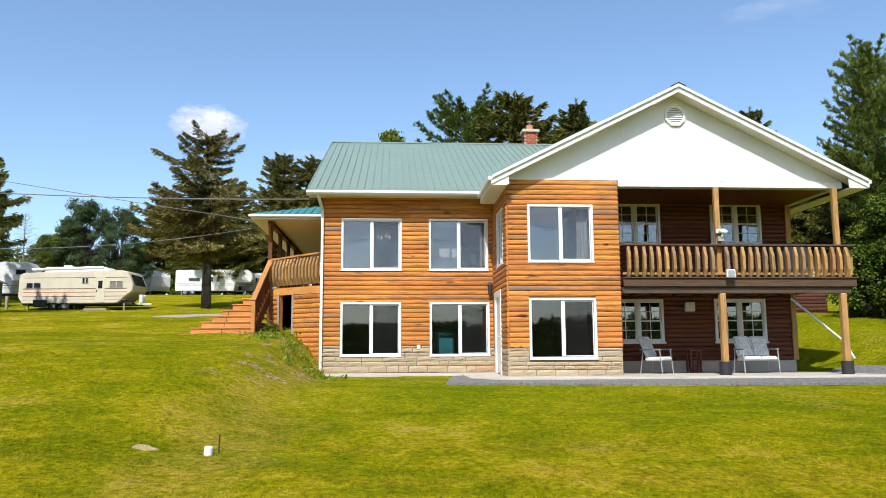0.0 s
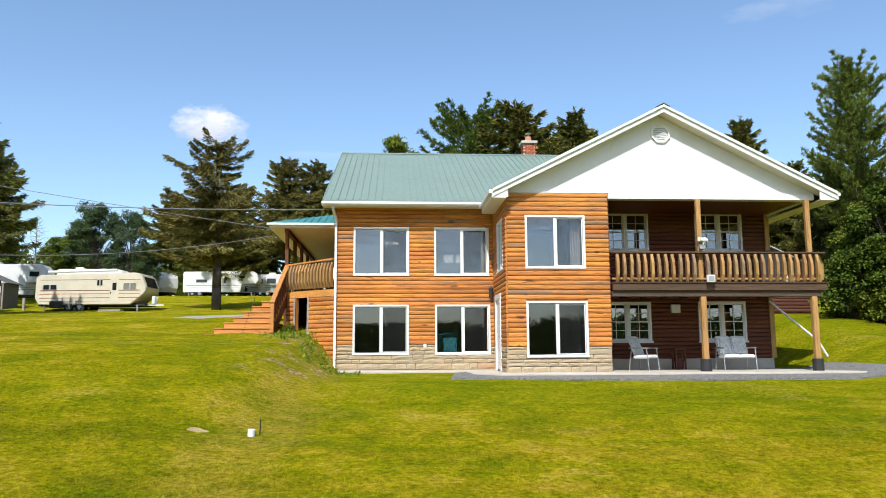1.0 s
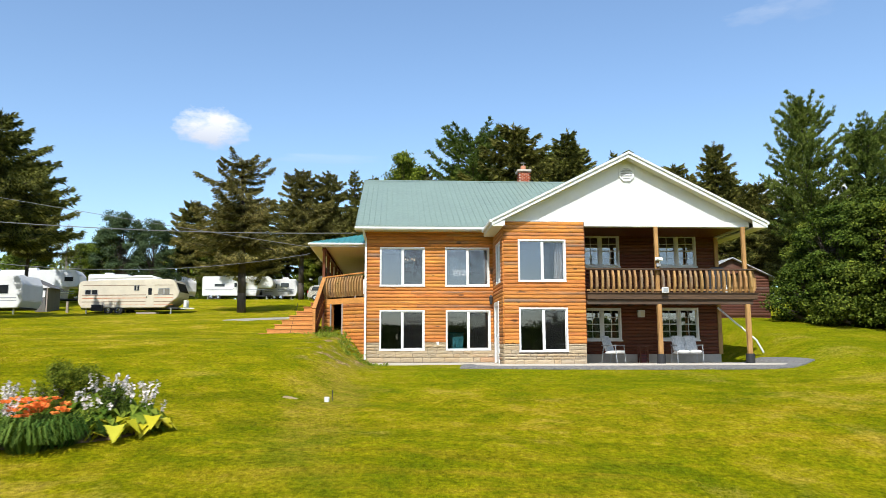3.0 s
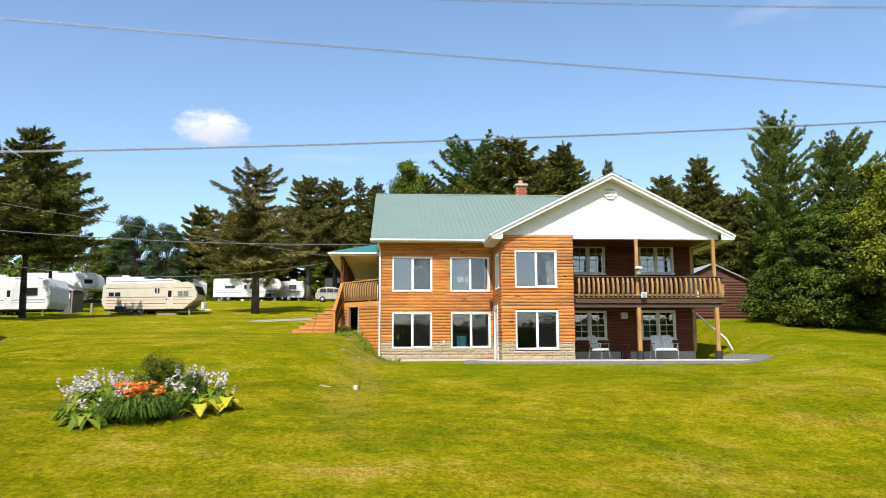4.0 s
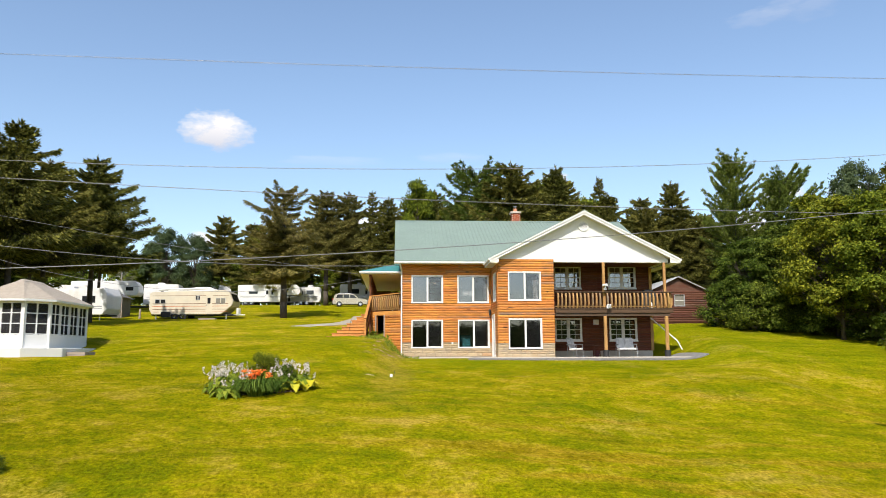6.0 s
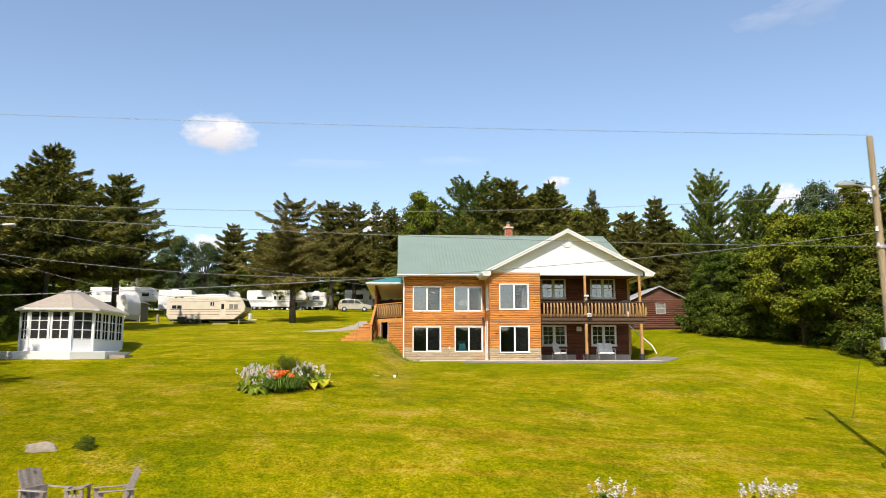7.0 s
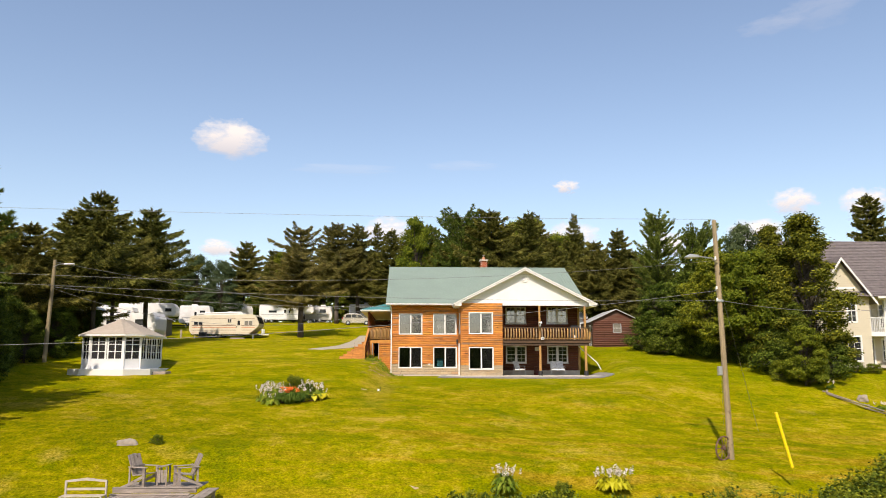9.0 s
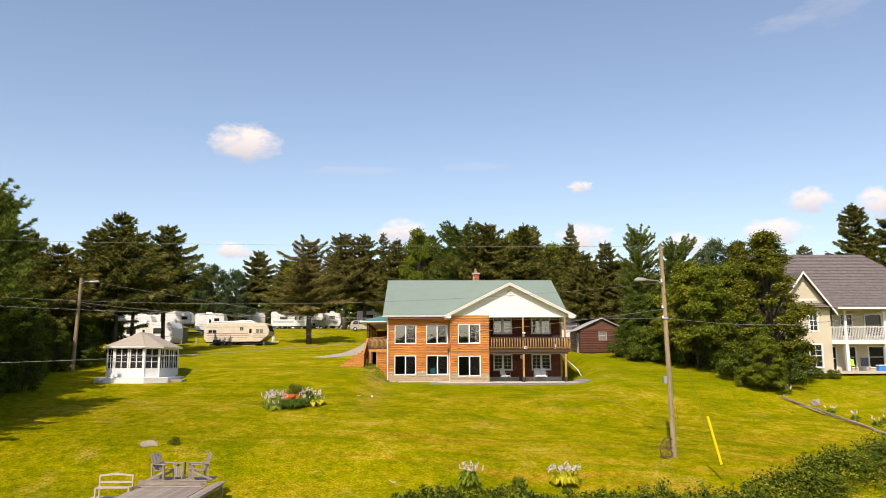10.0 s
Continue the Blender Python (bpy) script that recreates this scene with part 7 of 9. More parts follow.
def build_gazebo():
    cx, cy = -18.8, 16.3
    z0 = 0.22
    ob = thing("gazebo", (cx, cy, z0), "white long octagonal screened gazebo with a tan shingled roof", "gazebo")

    def ring(grow, z, sx=1.0, sy=1.0):
        """The long octagon, pushed out by grow."""
        k = grow * 0.414
        w, d, fw, fd = 1.84 + grow, 2.90 + grow, 1.06 + k, 2.05 + k
        q = [(fw, -d), (w, -fd), (w, fd), (fw, d), (-fw, d), (-w, fd), (-w, -fd), (-fw, -d)]
        t = radians(0.0)
        return [(cx + x * sx * math.cos(t) - y * sy * math.sin(t), cy + x * sx * math.sin(t) + y * sy * math.cos(t), z) for x, y in q]

    bm = bmesh.new()
    solid(bm, ring(0.80, z0 - 0.45), ring(0.80, z0 + 0.28))
    part("platform", close(bm, 0.02), M["trim"], ob, "white board platform")
    floor = z0 + 0.28
    hi = 2.2
    low = ring(0, floor)
    up = Vector((0, 0, 1))
    for i in range(8):
        a, b = Vector(low[i]), Vector(low[(i + 1) % 8])
        d = b - a
        n = d.length
        d.normalize()
        part("corner_post", made(beam, a, a + up * (hi + 0.02), 0.13, 0.13), M["trim"], ob)
        bm = bmesh.new()
        beam(bm, a + d * 0.06 + up * 0.30, b - d * 0.06 + up * 0.30, 0.05, 0.60)
        wall = part("knee_panel", bm, M["trim"], ob)
        bm = bmesh.new()
        beam(bm, a + up * (hi - 0.07), b + up * (hi - 0.07), 0.08, 0.16)
        part("head_beam", bm, M["trim"], ob)
        count = max(1, round(n / 1.05))
        for j in range(count):
            s0, s1 = n * j / count, n * (j + 1) / count
            for q, wd in ((s0 + 0.07, 0.10), ((s0 + s1) / 2, 0.06), (s1 - 0.07, 0.10)):
                part("stile", made(beam, a + d * q + up * 0.6, a + d * q + up * (hi - 0.15), wd, 0.045), M["trim"], wall)
            for z in (0.63, 1.10, 1.57, hi - 0.17):
                part("muntin", made(beam, a + d * (s0 + 0.08) + up * z, a + d * (s1 - 0.08) + up * z, 0.035, 0.04), M["trim"], wall)
            bm = bmesh.new()
            beam(bm, a + d * (s0 + 0.1) + up * 1.32, a + d * (s1 - 0.1) + up * 1.32, 0.006, 1.42)
            clear_pane(part("screen", bm, M["screen_dark"], wall, "dark insect screen"))
    bm = bmesh.new()
    solid(bm, ring(0.32, floor + hi), ring(0, floor + hi + 0.98, 0.14, 0.40))
    part("roof", close(bm), M["shingle_tan"], ob, "tan shingled roof")
    bm = bmesh.new()
    solid(bm, ring(0.32, floor + hi - 0.10), ring(0.32, floor + hi - 0.002))
    part("fascia", bm, M["trim"], ob)
    bm = bmesh.new()
    solid(bm, ring(0.05, floor + hi + 0.96, 0.17, 0.42), ring(0.0, floor + hi + 1.08, 0.05, 0.34))
    part("cap", bm, M["shingle_tan"], ob)
    part("step", made(box, cx + 2.65, cx + 3.5, cy - 2.0, cy - 0.8, z0 - 0.3, z0 + 0.10, bevel=0.01), M["oldwood"], ob)
    table = thing("round_table", (cx, cy, floor), "small dark table inside the gazebo", "table")
    part("tabletop", made(rod, (cx, cy, floor + 0.70), (cx, cy, floor + 0.74), 0.55, 0.55, 16), M["log_dark"], table)
    part("leg", made(rod, (cx, cy, floor), (cx, cy, floor + 0.70), 0.06), M["log_dark"], table)


build_gazebo()


# ---- utility poles and cables ----
def utility_pole(x, y, z, top, r, lean, label):
    ob = thing("utility_pole", (x, y, z), label, "pole", "utility poles")
    tip = Vector((x + lean, y, top))
    part("shaft", made(rod, (x, y, z - 0.3), tip, r, r * 0.72, 14), M["pole"], ob)
    return ob, tip


RP, rtip = utility_pole(14.73, -3.10, gz(14.73, -3.10), 7.36, 0.135, -0.22, "weathered wooden utility pole with a street-lamp arm")
LP, ltip = utility_pole(-25.3, 19.0, gz(-25.3, 19.0), 8.25, 0.16, 0.25, "leaning wooden utility pole with a street lamp")
arm = part("lamp_arm", made(tube, [(14.58, -3.15, 5.35), (14.18, -3.45, 5.55), (13.48, -3.65, 5.60)], 0.03), M["metal"], RP)
part("lamp_head", made(lambda bm: prism(bm, [(13.48, 5.52), (12.93, 5.50), (12.88, 5.58), (13.08, 5.70), (13.48, 5.66)], "y", -3.80, -3.55), bevel=0.03), M["metal"], arm)
part("band", made(rod, (14.59, -3.10, 3.62), (14.59, -3.10, 3.72), 0.15, 0.15, 14), M["metal"], RP)
part("junction_box", made(box, 14.32, 14.50, -3.25, -3.05, 0.35, 0.75, bevel=0.02), M["metal"], RP)
for z in (5.60, 4.25, 3.72):
    part("insulator", made(rod, (14.44, -3.20, z - 0.07), (14.44, -3.20, z + 0.07), 0.05, 0.035, 8), M["trim"], RP)
arm = part("lamp_arm", made(tube, [(-25.05, 18.9, 7.75), (-24.6, 18.7, 7.90), (-24.1, 18.6, 7.90)], 0.025), M["metal"], LP)
part("lamp_head", made(lambda bm: prism(bm, [(-24.2, 7.83), (-23.5, 7.87), (-23.5, 7.97), (-24.2, 7.95)], "y", 18.48, 18.73), bevel=0.03), M["trim"], arm)
M["cable"] = worn("cable", (0.19, 0.19, 0.20), 0.2, 2.0, 0.5)


def cable(a, b, sag, r, label):
    a, b = Vector(a), Vector(b)
    pts = []
    for i in range(33):
        t = i / 32
        p = a.lerp(b, t)
        p.z -= sag * 4 * t * (1 - t)
        pts.append(p)
    single("cable", made(tube, pts, r, 5), M["cable"], label, "cable", "overhead cables")


for zr, yl, zl, sag, r in ((5.48, -8.0, 6.08, 1.5, 0.007), (3.66, -9.2, 5.10, 0.60, 0.008), (4.12, -10.2, 1.60, 1.08, 0.010)):
    cable((14.46, -3.25, zr), (-34.0, yl, zl), sag, r, "dark overhead cable slung from the utility pole")
cable((14.50, -3.10, 7.4), (-34.0, -4.0, 8.0), 0.25, 0.007, "thin overhead wire from the pole top")
cable((14.68, -3.10, 3.67), (36.0, 12.0, 5.2), 0.7, 0.014, "dark overhead cable running to the neighbouring house")
cable((-25.1, 19.0, 8.1), (-3.05, 22.2, 4.75), 0.15, 0.010, "thin service cable from the yard pole to the deck roof")
cable((-25.1, 19.0, 6.3), (-0.8, 20.2, 5.05), 0.48, 0.016, "thick twisted service cable from the yard pole to the eave")
cable((-25.1, 19.0, 6.2), (-3.1, 21.95, 4.45), 1.55, 0.010, "slack service cable from the yard lamp to the deck roof")
for x1, y1 in ((17.2, 3.6), (18.6, 2.6)):
    cable((14.58, -3.05, 4.6), (x1, y1, gz(x1, y1)), 0.0, 0.008, "taut steel guy wire of the utility pole")


# wagon wheel against the pole, yellow marker, rock and small finds on the lawn
def build_wagon_wheel():
    g = gz(14.43, -3.30)
    ob = thing("wagon_wheel", (14.43, -3.35, g), "old rusty wagon wheel leaning on the pole", "wheel")
    rust = worn("rusty_iron", (0.13, 0.07, 0.05), 0.5, 9.0, 0.8)
    c = Vector((14.30, -3.37, g + 0.50))
    u, w = Vector((0.85, 0.5, 0)).normalized(), Vector((0.1, 0.1, 1)).normalized()
    pts = [c + u * 0.5 * math.cos(2 * math.pi * i / 24) + w * 0.5 * math.sin(2 * math.pi * i / 24) for i in range(25)]
    part("rim", made(tube, pts, 0.035, 6), rust, ob)
    nrm = u.cross(w)
    part("hub", made(rod, c - nrm * 0.08, c + nrm * 0.08, 0.075, 0.075, 10), rust, ob)
    for i in range(10):
        a = 2 * math.pi * i / 10
        part("spoke", made(rod, c, c + u * 0.48 * math.cos(a) + w * 0.48 * math.sin(a), 0.016), rust, ob)


build_wagon_wheel()
g = gz(15.8, -6.3)
single("marker_pole", made(rod, (15.85, -6.3, -3.2), (15.36, -6.2, -1.05), 0.055, 0.055, 12), M["yellow"], "leaning bright yellow plastic guy-wire marker", "marker")


def stone_blob(name, at, size, seed, mat, label, flat=0.6):
    r = rng(seed)
    bm = bmesh.new()
    bmesh.ops.create_icosphere(bm, subdivisions=3, radius=1.0)
    for v in bm.verts:
        n = noise.noise(v.co * 1.3 + Vector((seed, 0, 0))) * 0.35 + noise.noise(v.co * 3.7 + Vector((0, seed, 0))) * 0.12
        v.co *= 1 + n
        v.co = Vector((v.co.x * size[0], v.co.y * size[1], v.co.z * size[2]))
    return single(name, bm, mat, label, "rock", at=at)


stone_blob("rock", (-10.75, -4.65, gz(-10.75, -4.65) + 0.02), (0.46, 0.24, 0.19), 3, M["rock"], "pale boulder lying in the lawn")
stone_blob("rock", (29.0, 10.6, gz(29, 10.6) + 0.12), (0.35, 0.3, 0.28), 5, M["rock"], "grey stone at the edge of the hedge")
plant(SHRUB_L, -9.6, -4.6, scale=0.21, wide=1.1, label="small dark shrub beside the pale boulder")
cap = thing("well_cap", (-1.2, 9.05, gz(-1.2, 9.05)), "white plastic pipe cap with a stake in the lawn", "pipe cap")
g = gz(-1.2, 9.05)
part("cap", made(rod, (-1.2, 9.05, g - 0.05), (-1.19, 9.05, g + 0.13), 0.058, 0.062, 14, bevel=0.015), M["trim"], cap)
part("stake", made(rod, (-1.08, 9.15, g - 0.05), (-1.07, 9.16, g + 0.28), 0.010), M["black"], cap)
M["dry"] = worn("dry_earth", (0.46, 0.33, 0.17), 0.35, 8.0, 0.95, relief=0.02)
for k, (x, y, sx, sy) in enumerate([(-4.75, -8.1, 0.5, 0.25), (0.75, -7.5, 0.22, 0.14), (-2.08, 9.13, 0.16, 0.10)]):
    pts = [(x + sx * math.cos(a) * (1 + 0.3 * math.sin(3 * a + k)), y + sy * math.sin(a) * (1 + 0.25 * math.cos(2 * a + k))) for a in [2 * math.pi * i / 14 for i in range(14)]]
    draped("bare_patch", pts, M["dry"], 0.008, "bare earth patch worn into the lawn", "soil", 0.04)


# ---- flower bed and bank plants ----
def petals_mat(name, col):
    m = leafy(name, tuple(c * 0.75 for c in col), col, tuple(min(1, c * 1.15) for c in col), 0.25)
    return m


M["lilac"] = petals_mat("pale_lilac_petals", (0.74, 0.66, 0.64))
M["orange"] = petals_mat("orange_petals", (0.85, 0.28, 0.05))
M["hosta"] = leafy("hosta_leaves", (0.06, 0.11, 0.01), (0.15, 0.22, 0.02), (0.30, 0.34, 0.04), 0.3)
M["hosta_gold"] = leafy("golden_hosta_leaves", (0.30, 0.28, 0.01), (0.55, 0.48, 0.02), (0.66, 0.58, 0.06), 0.3)
M["strap"] = leafy("strap_leaves", (0.025, 0.06, 0.008), (0.06, 0.12, 0.015), (0.12, 0.19, 0.03), 0.3)


def big_leaves(n, rs, spread, lift, length, width, arch=0.6):
    """A rosette of broad pointed leaves, each bent once in its length."""
    a = rs.uniform(0, 2 * math.pi, n)
    r0 = rs.uniform(0, spread, n)
    out = np.stack([np.cos(a), np.sin(a), np.zeros(n)], 1)
    base = out * r0[:, None] * 0.5 + np.array([0, 0, 1.0]) * (lift * rs.uniform(0.35, 1.0, n) * (1 - 0.5 * r0 / max(spread, 1e-6)))[:, None]
    ln = length * rs.uniform(0.7, 1.2, n)
    wd = width * rs.uniform(0.8, 1.2, n)
    side = np.stack([-np.sin(a), np.cos(a), np.zeros(n)], 1)
    mid = base + out * (ln * 0.5)[:, None] + np.array([0, 0, 1.0]) * (ln * 0.28)[:, None]
    tip = base + out * ln[:, None] + np.array([0, 0, 1.0]) * (ln * (0.28 - arch))[:, None]
    root = base - out * 0.02
    v = np.stack([root, mid + side * wd[:, None], tip, mid - side * wd[:, None], mid - np.array([0, 0, 0.03])], 1).reshape(-1, 3)
    k = np.arange(n)[:, None] * 5
    f = np.concatenate([k + [0, 1, 4], k + [1, 2, 4], k + [2, 3, 4], k + [3, 0, 4]], 0)
    return v, f


def hosta(name, at, seed, n, spread, lift, length, width, mat, stalks, label, petal="lilac", stalk_h=0.55):
    rs = np.random.RandomState(seed)
    ob = thing(name, at, label, "plant", "garden plants")
    v, f = big_leaves(n, rs, spread, lift, length, width)
    part("foliage", raw("foliage", v, f, True), M[mat], ob, world_space=False)
    if stalks:
        segs, ch = [], []
        for _ in range(stalks):
            a, r = rs.uniform(0, 6.28), rs.uniform(0, spread * 0.8)
            p = np.array([math.cos(a) * r, math.sin(a) * r, lift * 0.5])
            q = p + [math.cos(a) * 0.15, math.sin(a) * 0.15, stalk_h * rs.uniform(0.7, 1.15)]
            segs.append((p, q, 0.008, 0.004))
            m = 16
            t = rs.uniform(0.62, 1.0, (m, 1))
            ch.append(leaves(p + (q - p) * t, unit(rs.normal(size=(m, 3)) + [0, 0, -0.2]), rs.uniform(0.05, 0.09, m), np.full(m, 0.022), rs))
        v, f = limb_arrays(segs, 3)
        part("stalk", raw("stalk", v, f), M["strap"], ob, world_space=False)
        v, f = joined(ch)
        part("blossom", raw("blossom", v, f), M[petal], ob, world_space=False)
    return ob


def daylily(at, seed, n, flowers, label):
    """Arching strap leaves, with orange trumpets on stalks."""
    rs = np.random.RandomState(seed)
    ob = thing("daylily", at, label, "plant", "garden plants")
    a = rs.uniform(0, 6.283, n)
    out = np.stack([np.cos(a), np.sin(a), np.zeros(n)], 1)
    side = np.stack([-np.sin(a), np.cos(a), np.zeros(n)], 1) * 0.014
    base = out * rs.uniform(0, 0.3, (n, 1))
    ln = rs.uniform(0.5, 0.85, (n, 1))
    rows = []
    for t, h, w in ((0, 0, 1.0), (0.35, 0.55, 1.1), (0.7, 0.66, 0.9), (1.0, 0.30, 0.2)):
        c = base + out * ln * t * 0.9 + np.array([0, 0, 1.0]) * ln * h
        rows.append(np.stack([c - side * w, c + side * w], 1))
    v = np.stack(rows, 1).reshape(-1, 3)
    k = np.arange(n)[:, None] * 8
    f = np.concatenate([k + [2 * i, 2 * i + 1, 2 * i + 3, 2 * i + 2] for i in range(3)], 0)
    part("foliage", raw("foliage", v, f), M["strap"], ob, world_space=False)
    if flowers:
        segs, ch = [], []
        for _ in range(flowers):
            r, b = rs.uniform(0, 0.42), rs.uniform(0, 6.283)
            p = np.array([math.cos(b) * r, math.sin(b) * r, 0.2])
            q = p + [rs.uniform(-0.15, 0.15), rs.uniform(-0.15, 0.15), rs.uniform(0.30, 0.58)]
            segs.append((p, q, 0.008, 0.005))
            c = np.repeat(q[None], 6, 0)
            b2 = np.arange(6) * 1.047 + rs.uniform(0, 1)
            d = unit(np.stack([np.cos(b2), np.sin(b2) - 0.3, np.full(6, 0.45)], 1))
            ch.append(leaves(c, d, np.full(6, 0.11), np.full(6, 0.035), rs))
        v, f = limb_arrays(segs, 3)
        part("stalk", raw("stalk", v, f), M["strap"], ob, world_space=False)
        v, f = joined(ch)
        part("blossom", raw("blossom", v, f), M["orange"], ob, world_space=False)
    return ob


BX, BYC = -5.7, 4.85
BC, BS = math.cos(radians(27)), math.sin(radians(27))
pts = [(1.75 * math.cos(a) * (1 + 0.07 * math.sin(3 * a)), 0.95 * math.sin(a)) for a in [2 * math.pi * i / 24 for i in range(24)]]
pts = [(BX + x * BC - y * BS, BYC + x * BS + y * BC) for x, y in pts]
draped("flower_bed", pts, M["soil"], 0.02, "dark soil of an island flower bed", "flower bed", 0.06)


def bed(x, y):
    px, py = BX + x * BC - y * BS, BYC + x * BS + y * BC
    return (px, py, gz(px, py) - 0.06)


hosta("hosta", bed(-1.35, -0.25), 201, 120, 0.70, 0.55, 0.34, 0.10, "hosta", 17, "green hosta with pale lilac flower spikes", stalk_h=0.6)
hosta("hosta", bed(-0.9, 0.35), 202, 110, 0.60, 0.60, 0.32, 0.10, "hosta", 17, "green hosta with pale lilac flower spikes", stalk_h=0.65)
hosta("hosta", bed(-1.35, -0.95), 203, 90, 0.50, 0.34, 0.32, 0.10, "hosta", 4, "low light green hosta at the bed's edge")
daylily(bed(-0.40, -1.05), 204, 260, 0, "clump of arching green strap leaves")
daylily(bed(-0.25, -0.60), 205, 190, 34, "orange daylilies in bloom")
daylily(bed(0.05, -0.90), 206, 180, 3, "clump of arching green strap leaves")
hosta("hosta", bed(0.55, 0.10), 207, 110, 0.60, 0.70, 0.28, 0.08, "hosta", 8, "yellow-green hosta in the middle of the bed")
hosta("hosta", bed(0.95, -0.85), 208, 16, 0.30, 0.40, 0.42, 0.15, "hosta_gold", 0, "golden-leaved hosta at the bed's edge")
hosta("hosta", bed(1.45, -0.20), 209, 90, 0.60, 0.50, 0.34, 0.11, "hosta", 16, "green hosta with pale lilac flower spikes", stalk_h=0.6)
hosta("hosta", bed(1.1, 0.35), 210, 100, 0.60, 0.60, 0.34, 0.10, "hosta", 17, "green hosta with pale lilac flower spikes", stalk_h=0.65)
hosta("hosta", bed(1.65, -0.55), 211, 12, 0.28, 0.32, 0.36, 0.14, "hosta_gold", 2, "golden-leaved hosta at the bed's edge")
hosta("hosta", bed(0.75, -0.45), 213, 120, 0.65, 0.55, 0.26, 0.08, "hosta", 5, "leafy yellow-green hosta at the front of the bed")
hosta("hosta", bed(-0.75, -0.55), 214, 110, 0.60, 0.55, 0.28, 0.09, "hosta", 9, "leafy green hosta with a few pale flowers")
hosta("hosta", bed(-0.2, 0.7), 212, 90, 0.55, 0.55, 0.32, 0.10, "hosta", 10, "green hosta at the back of the bed")
plant(SHRUB_L, *bed(0.10, 0.30)[:2], scale=0.62, wide=0.5, label="bushy upright shrub in the flower bed")
plant(SHRUB_L, *bed(0.55, 0.50)[:2], scale=0.56, wide=0.6, label="light green shrub in the flower bed")
plant(SHRUB, *bed(1.0, -0.10)[:2], scale=0.42, wide=0.6, label="dark leafy plant in the flower bed")
plant(SHRUB_L, -2.3, 21.3, scale=0.17, wide=1.3, label="low weeds below the side deck")
# plants on the bank above the shore
hosta("hosta", (8.5, -6.8, gz(8.5, -6.8)), 221, 170, 0.80, 0.45, 0.40, 0.12, "hosta_gold", 34, "large golden hosta with pale lilac flowers on the bank", stalk_h=0.62)
hosta("hosta", (4.2, -7.6, gz(4.2, -7.6)), 222, 150, 0.62, 0.80, 0.32, 0.08, "hosta", 14, "leafy phlox-like plant with pale flower heads on the bank", stalk_h=0.62)


def bank_brush():
    """Weeds and low brush along the top of the bank, taller towards the boundary."""
    rs = np.random.RandomState(71)
    line = np.array([(1.0, -8.8, 0.25), (2.6, -8.4, 0.50), (4.0, -8.6, 0.50), (6.0, -8.0, 0.75), (7.4, -8.5, 0.45), (10.0, -8.2, 0.85), (13.0, -8.1, 0.92), (16.0, -7.7, 0.98), (18.5, -6.2, 1.05), (21.2, -4.3, 1.20), (24.3, -2.6, 1.40), (28.0, -0.6, 1.60), (34.0, 1.0, 1.7)])
    n = 1500
    x = 1.0 + 32.0 * rs.uniform(0, 1, n) ** 0.85
    y = np.interp(x, line[:, 0], line[:, 1]) - np.abs(rs.normal(size=n)) * 1.1 + 0.1
    h = np.interp(x, line[:, 0], line[:, 2]) * rs.uniform(0.45, 1.15, n)
    h = h * (0.86 + 0.22 * np.sin(x * 2.3 + np.sin(x * 0.9) * 2) + 0.12 * np.sin(x * 7.1))
    keep = h > 0.12
    x, y, h = x[keep], y[keep], h[keep]
    g = ground_z(x, y)
    for mat, sel, label in (("leaf_light", rs.rand(len(x)) < 0.55, "light green weeds along the top of the bank"), ("leaf", None, "dark green brush along the top of the bank")):
        if sel is not None:
            first = sel
        else:
            sel = ~first
        k = 46
        px, py, ph, pg = (np.repeat(q[sel], k) for q in (x, y, h, g))
        t = rs.uniform(0.05, 1.0, len(px))
        r = (0.10 + 0.22 * ph) * (1.1 - t) ** 0.6
        p = np.stack([px + rs.normal(size=len(px)) * r, py + rs.normal(size=len(px)) * r, pg + t * ph], 1)
        d = unit(rs.normal(size=p.shape) + [0, 0, 0.5])
        v, f = leaves(p, d, rs.uniform(0.10, 0.20, len(p)), rs.uniform(0.025, 0.05, len(p)), rs, roll=rs.normal(size=p.shape) * 0.6 + [0, 0, 1.0])
        ob = new("brush", raw("brush", v, f))
        ob.data.materials.append(M[mat])
        tagged(ob, label, "bushes", kind="stuff")


bank_brush()


def corner_weeds():
    """Weeds and rough soil on the little slope beside the corner of the house."""
    rs = np.random.RandomState(83)
    n = 90
    t = rs.uniform(0, 1, n) ** 1.2
    x = -2.6 + 2.1 * t + rs.normal(size=n) * 0.45
    y = 21.0 - 3.4 * t + rs.normal(size=n) * 0.45
    h = rs.uniform(0.02, 0.12, n) * (1.05 - 0.6 * t)
    k = 16
    px, py, ph = (np.repeat(q, k) for q in (x, y, h))
    f = rs.uniform(0, 1, len(px))
    p = np.stack([px + rs.normal(size=len(px)) * 0.08, py + rs.normal(size=len(px)) * 0.08, ground_z(px, py) + f * ph], 1)
    v, fc = leaves(p, unit(rs.normal(size=p.shape) + [0, 0, 0.7]), rs.uniform(0.06, 0.16, len(p)), rs.uniform(0.012, 0.03, len(p)), rs)
    ob = new("weeds", raw("weeds", v, fc))
    ob.data.materials.append(M["hosta"])
    tagged(ob, "straggling light green weeds on the slope by the house", "weeds", kind="stuff")


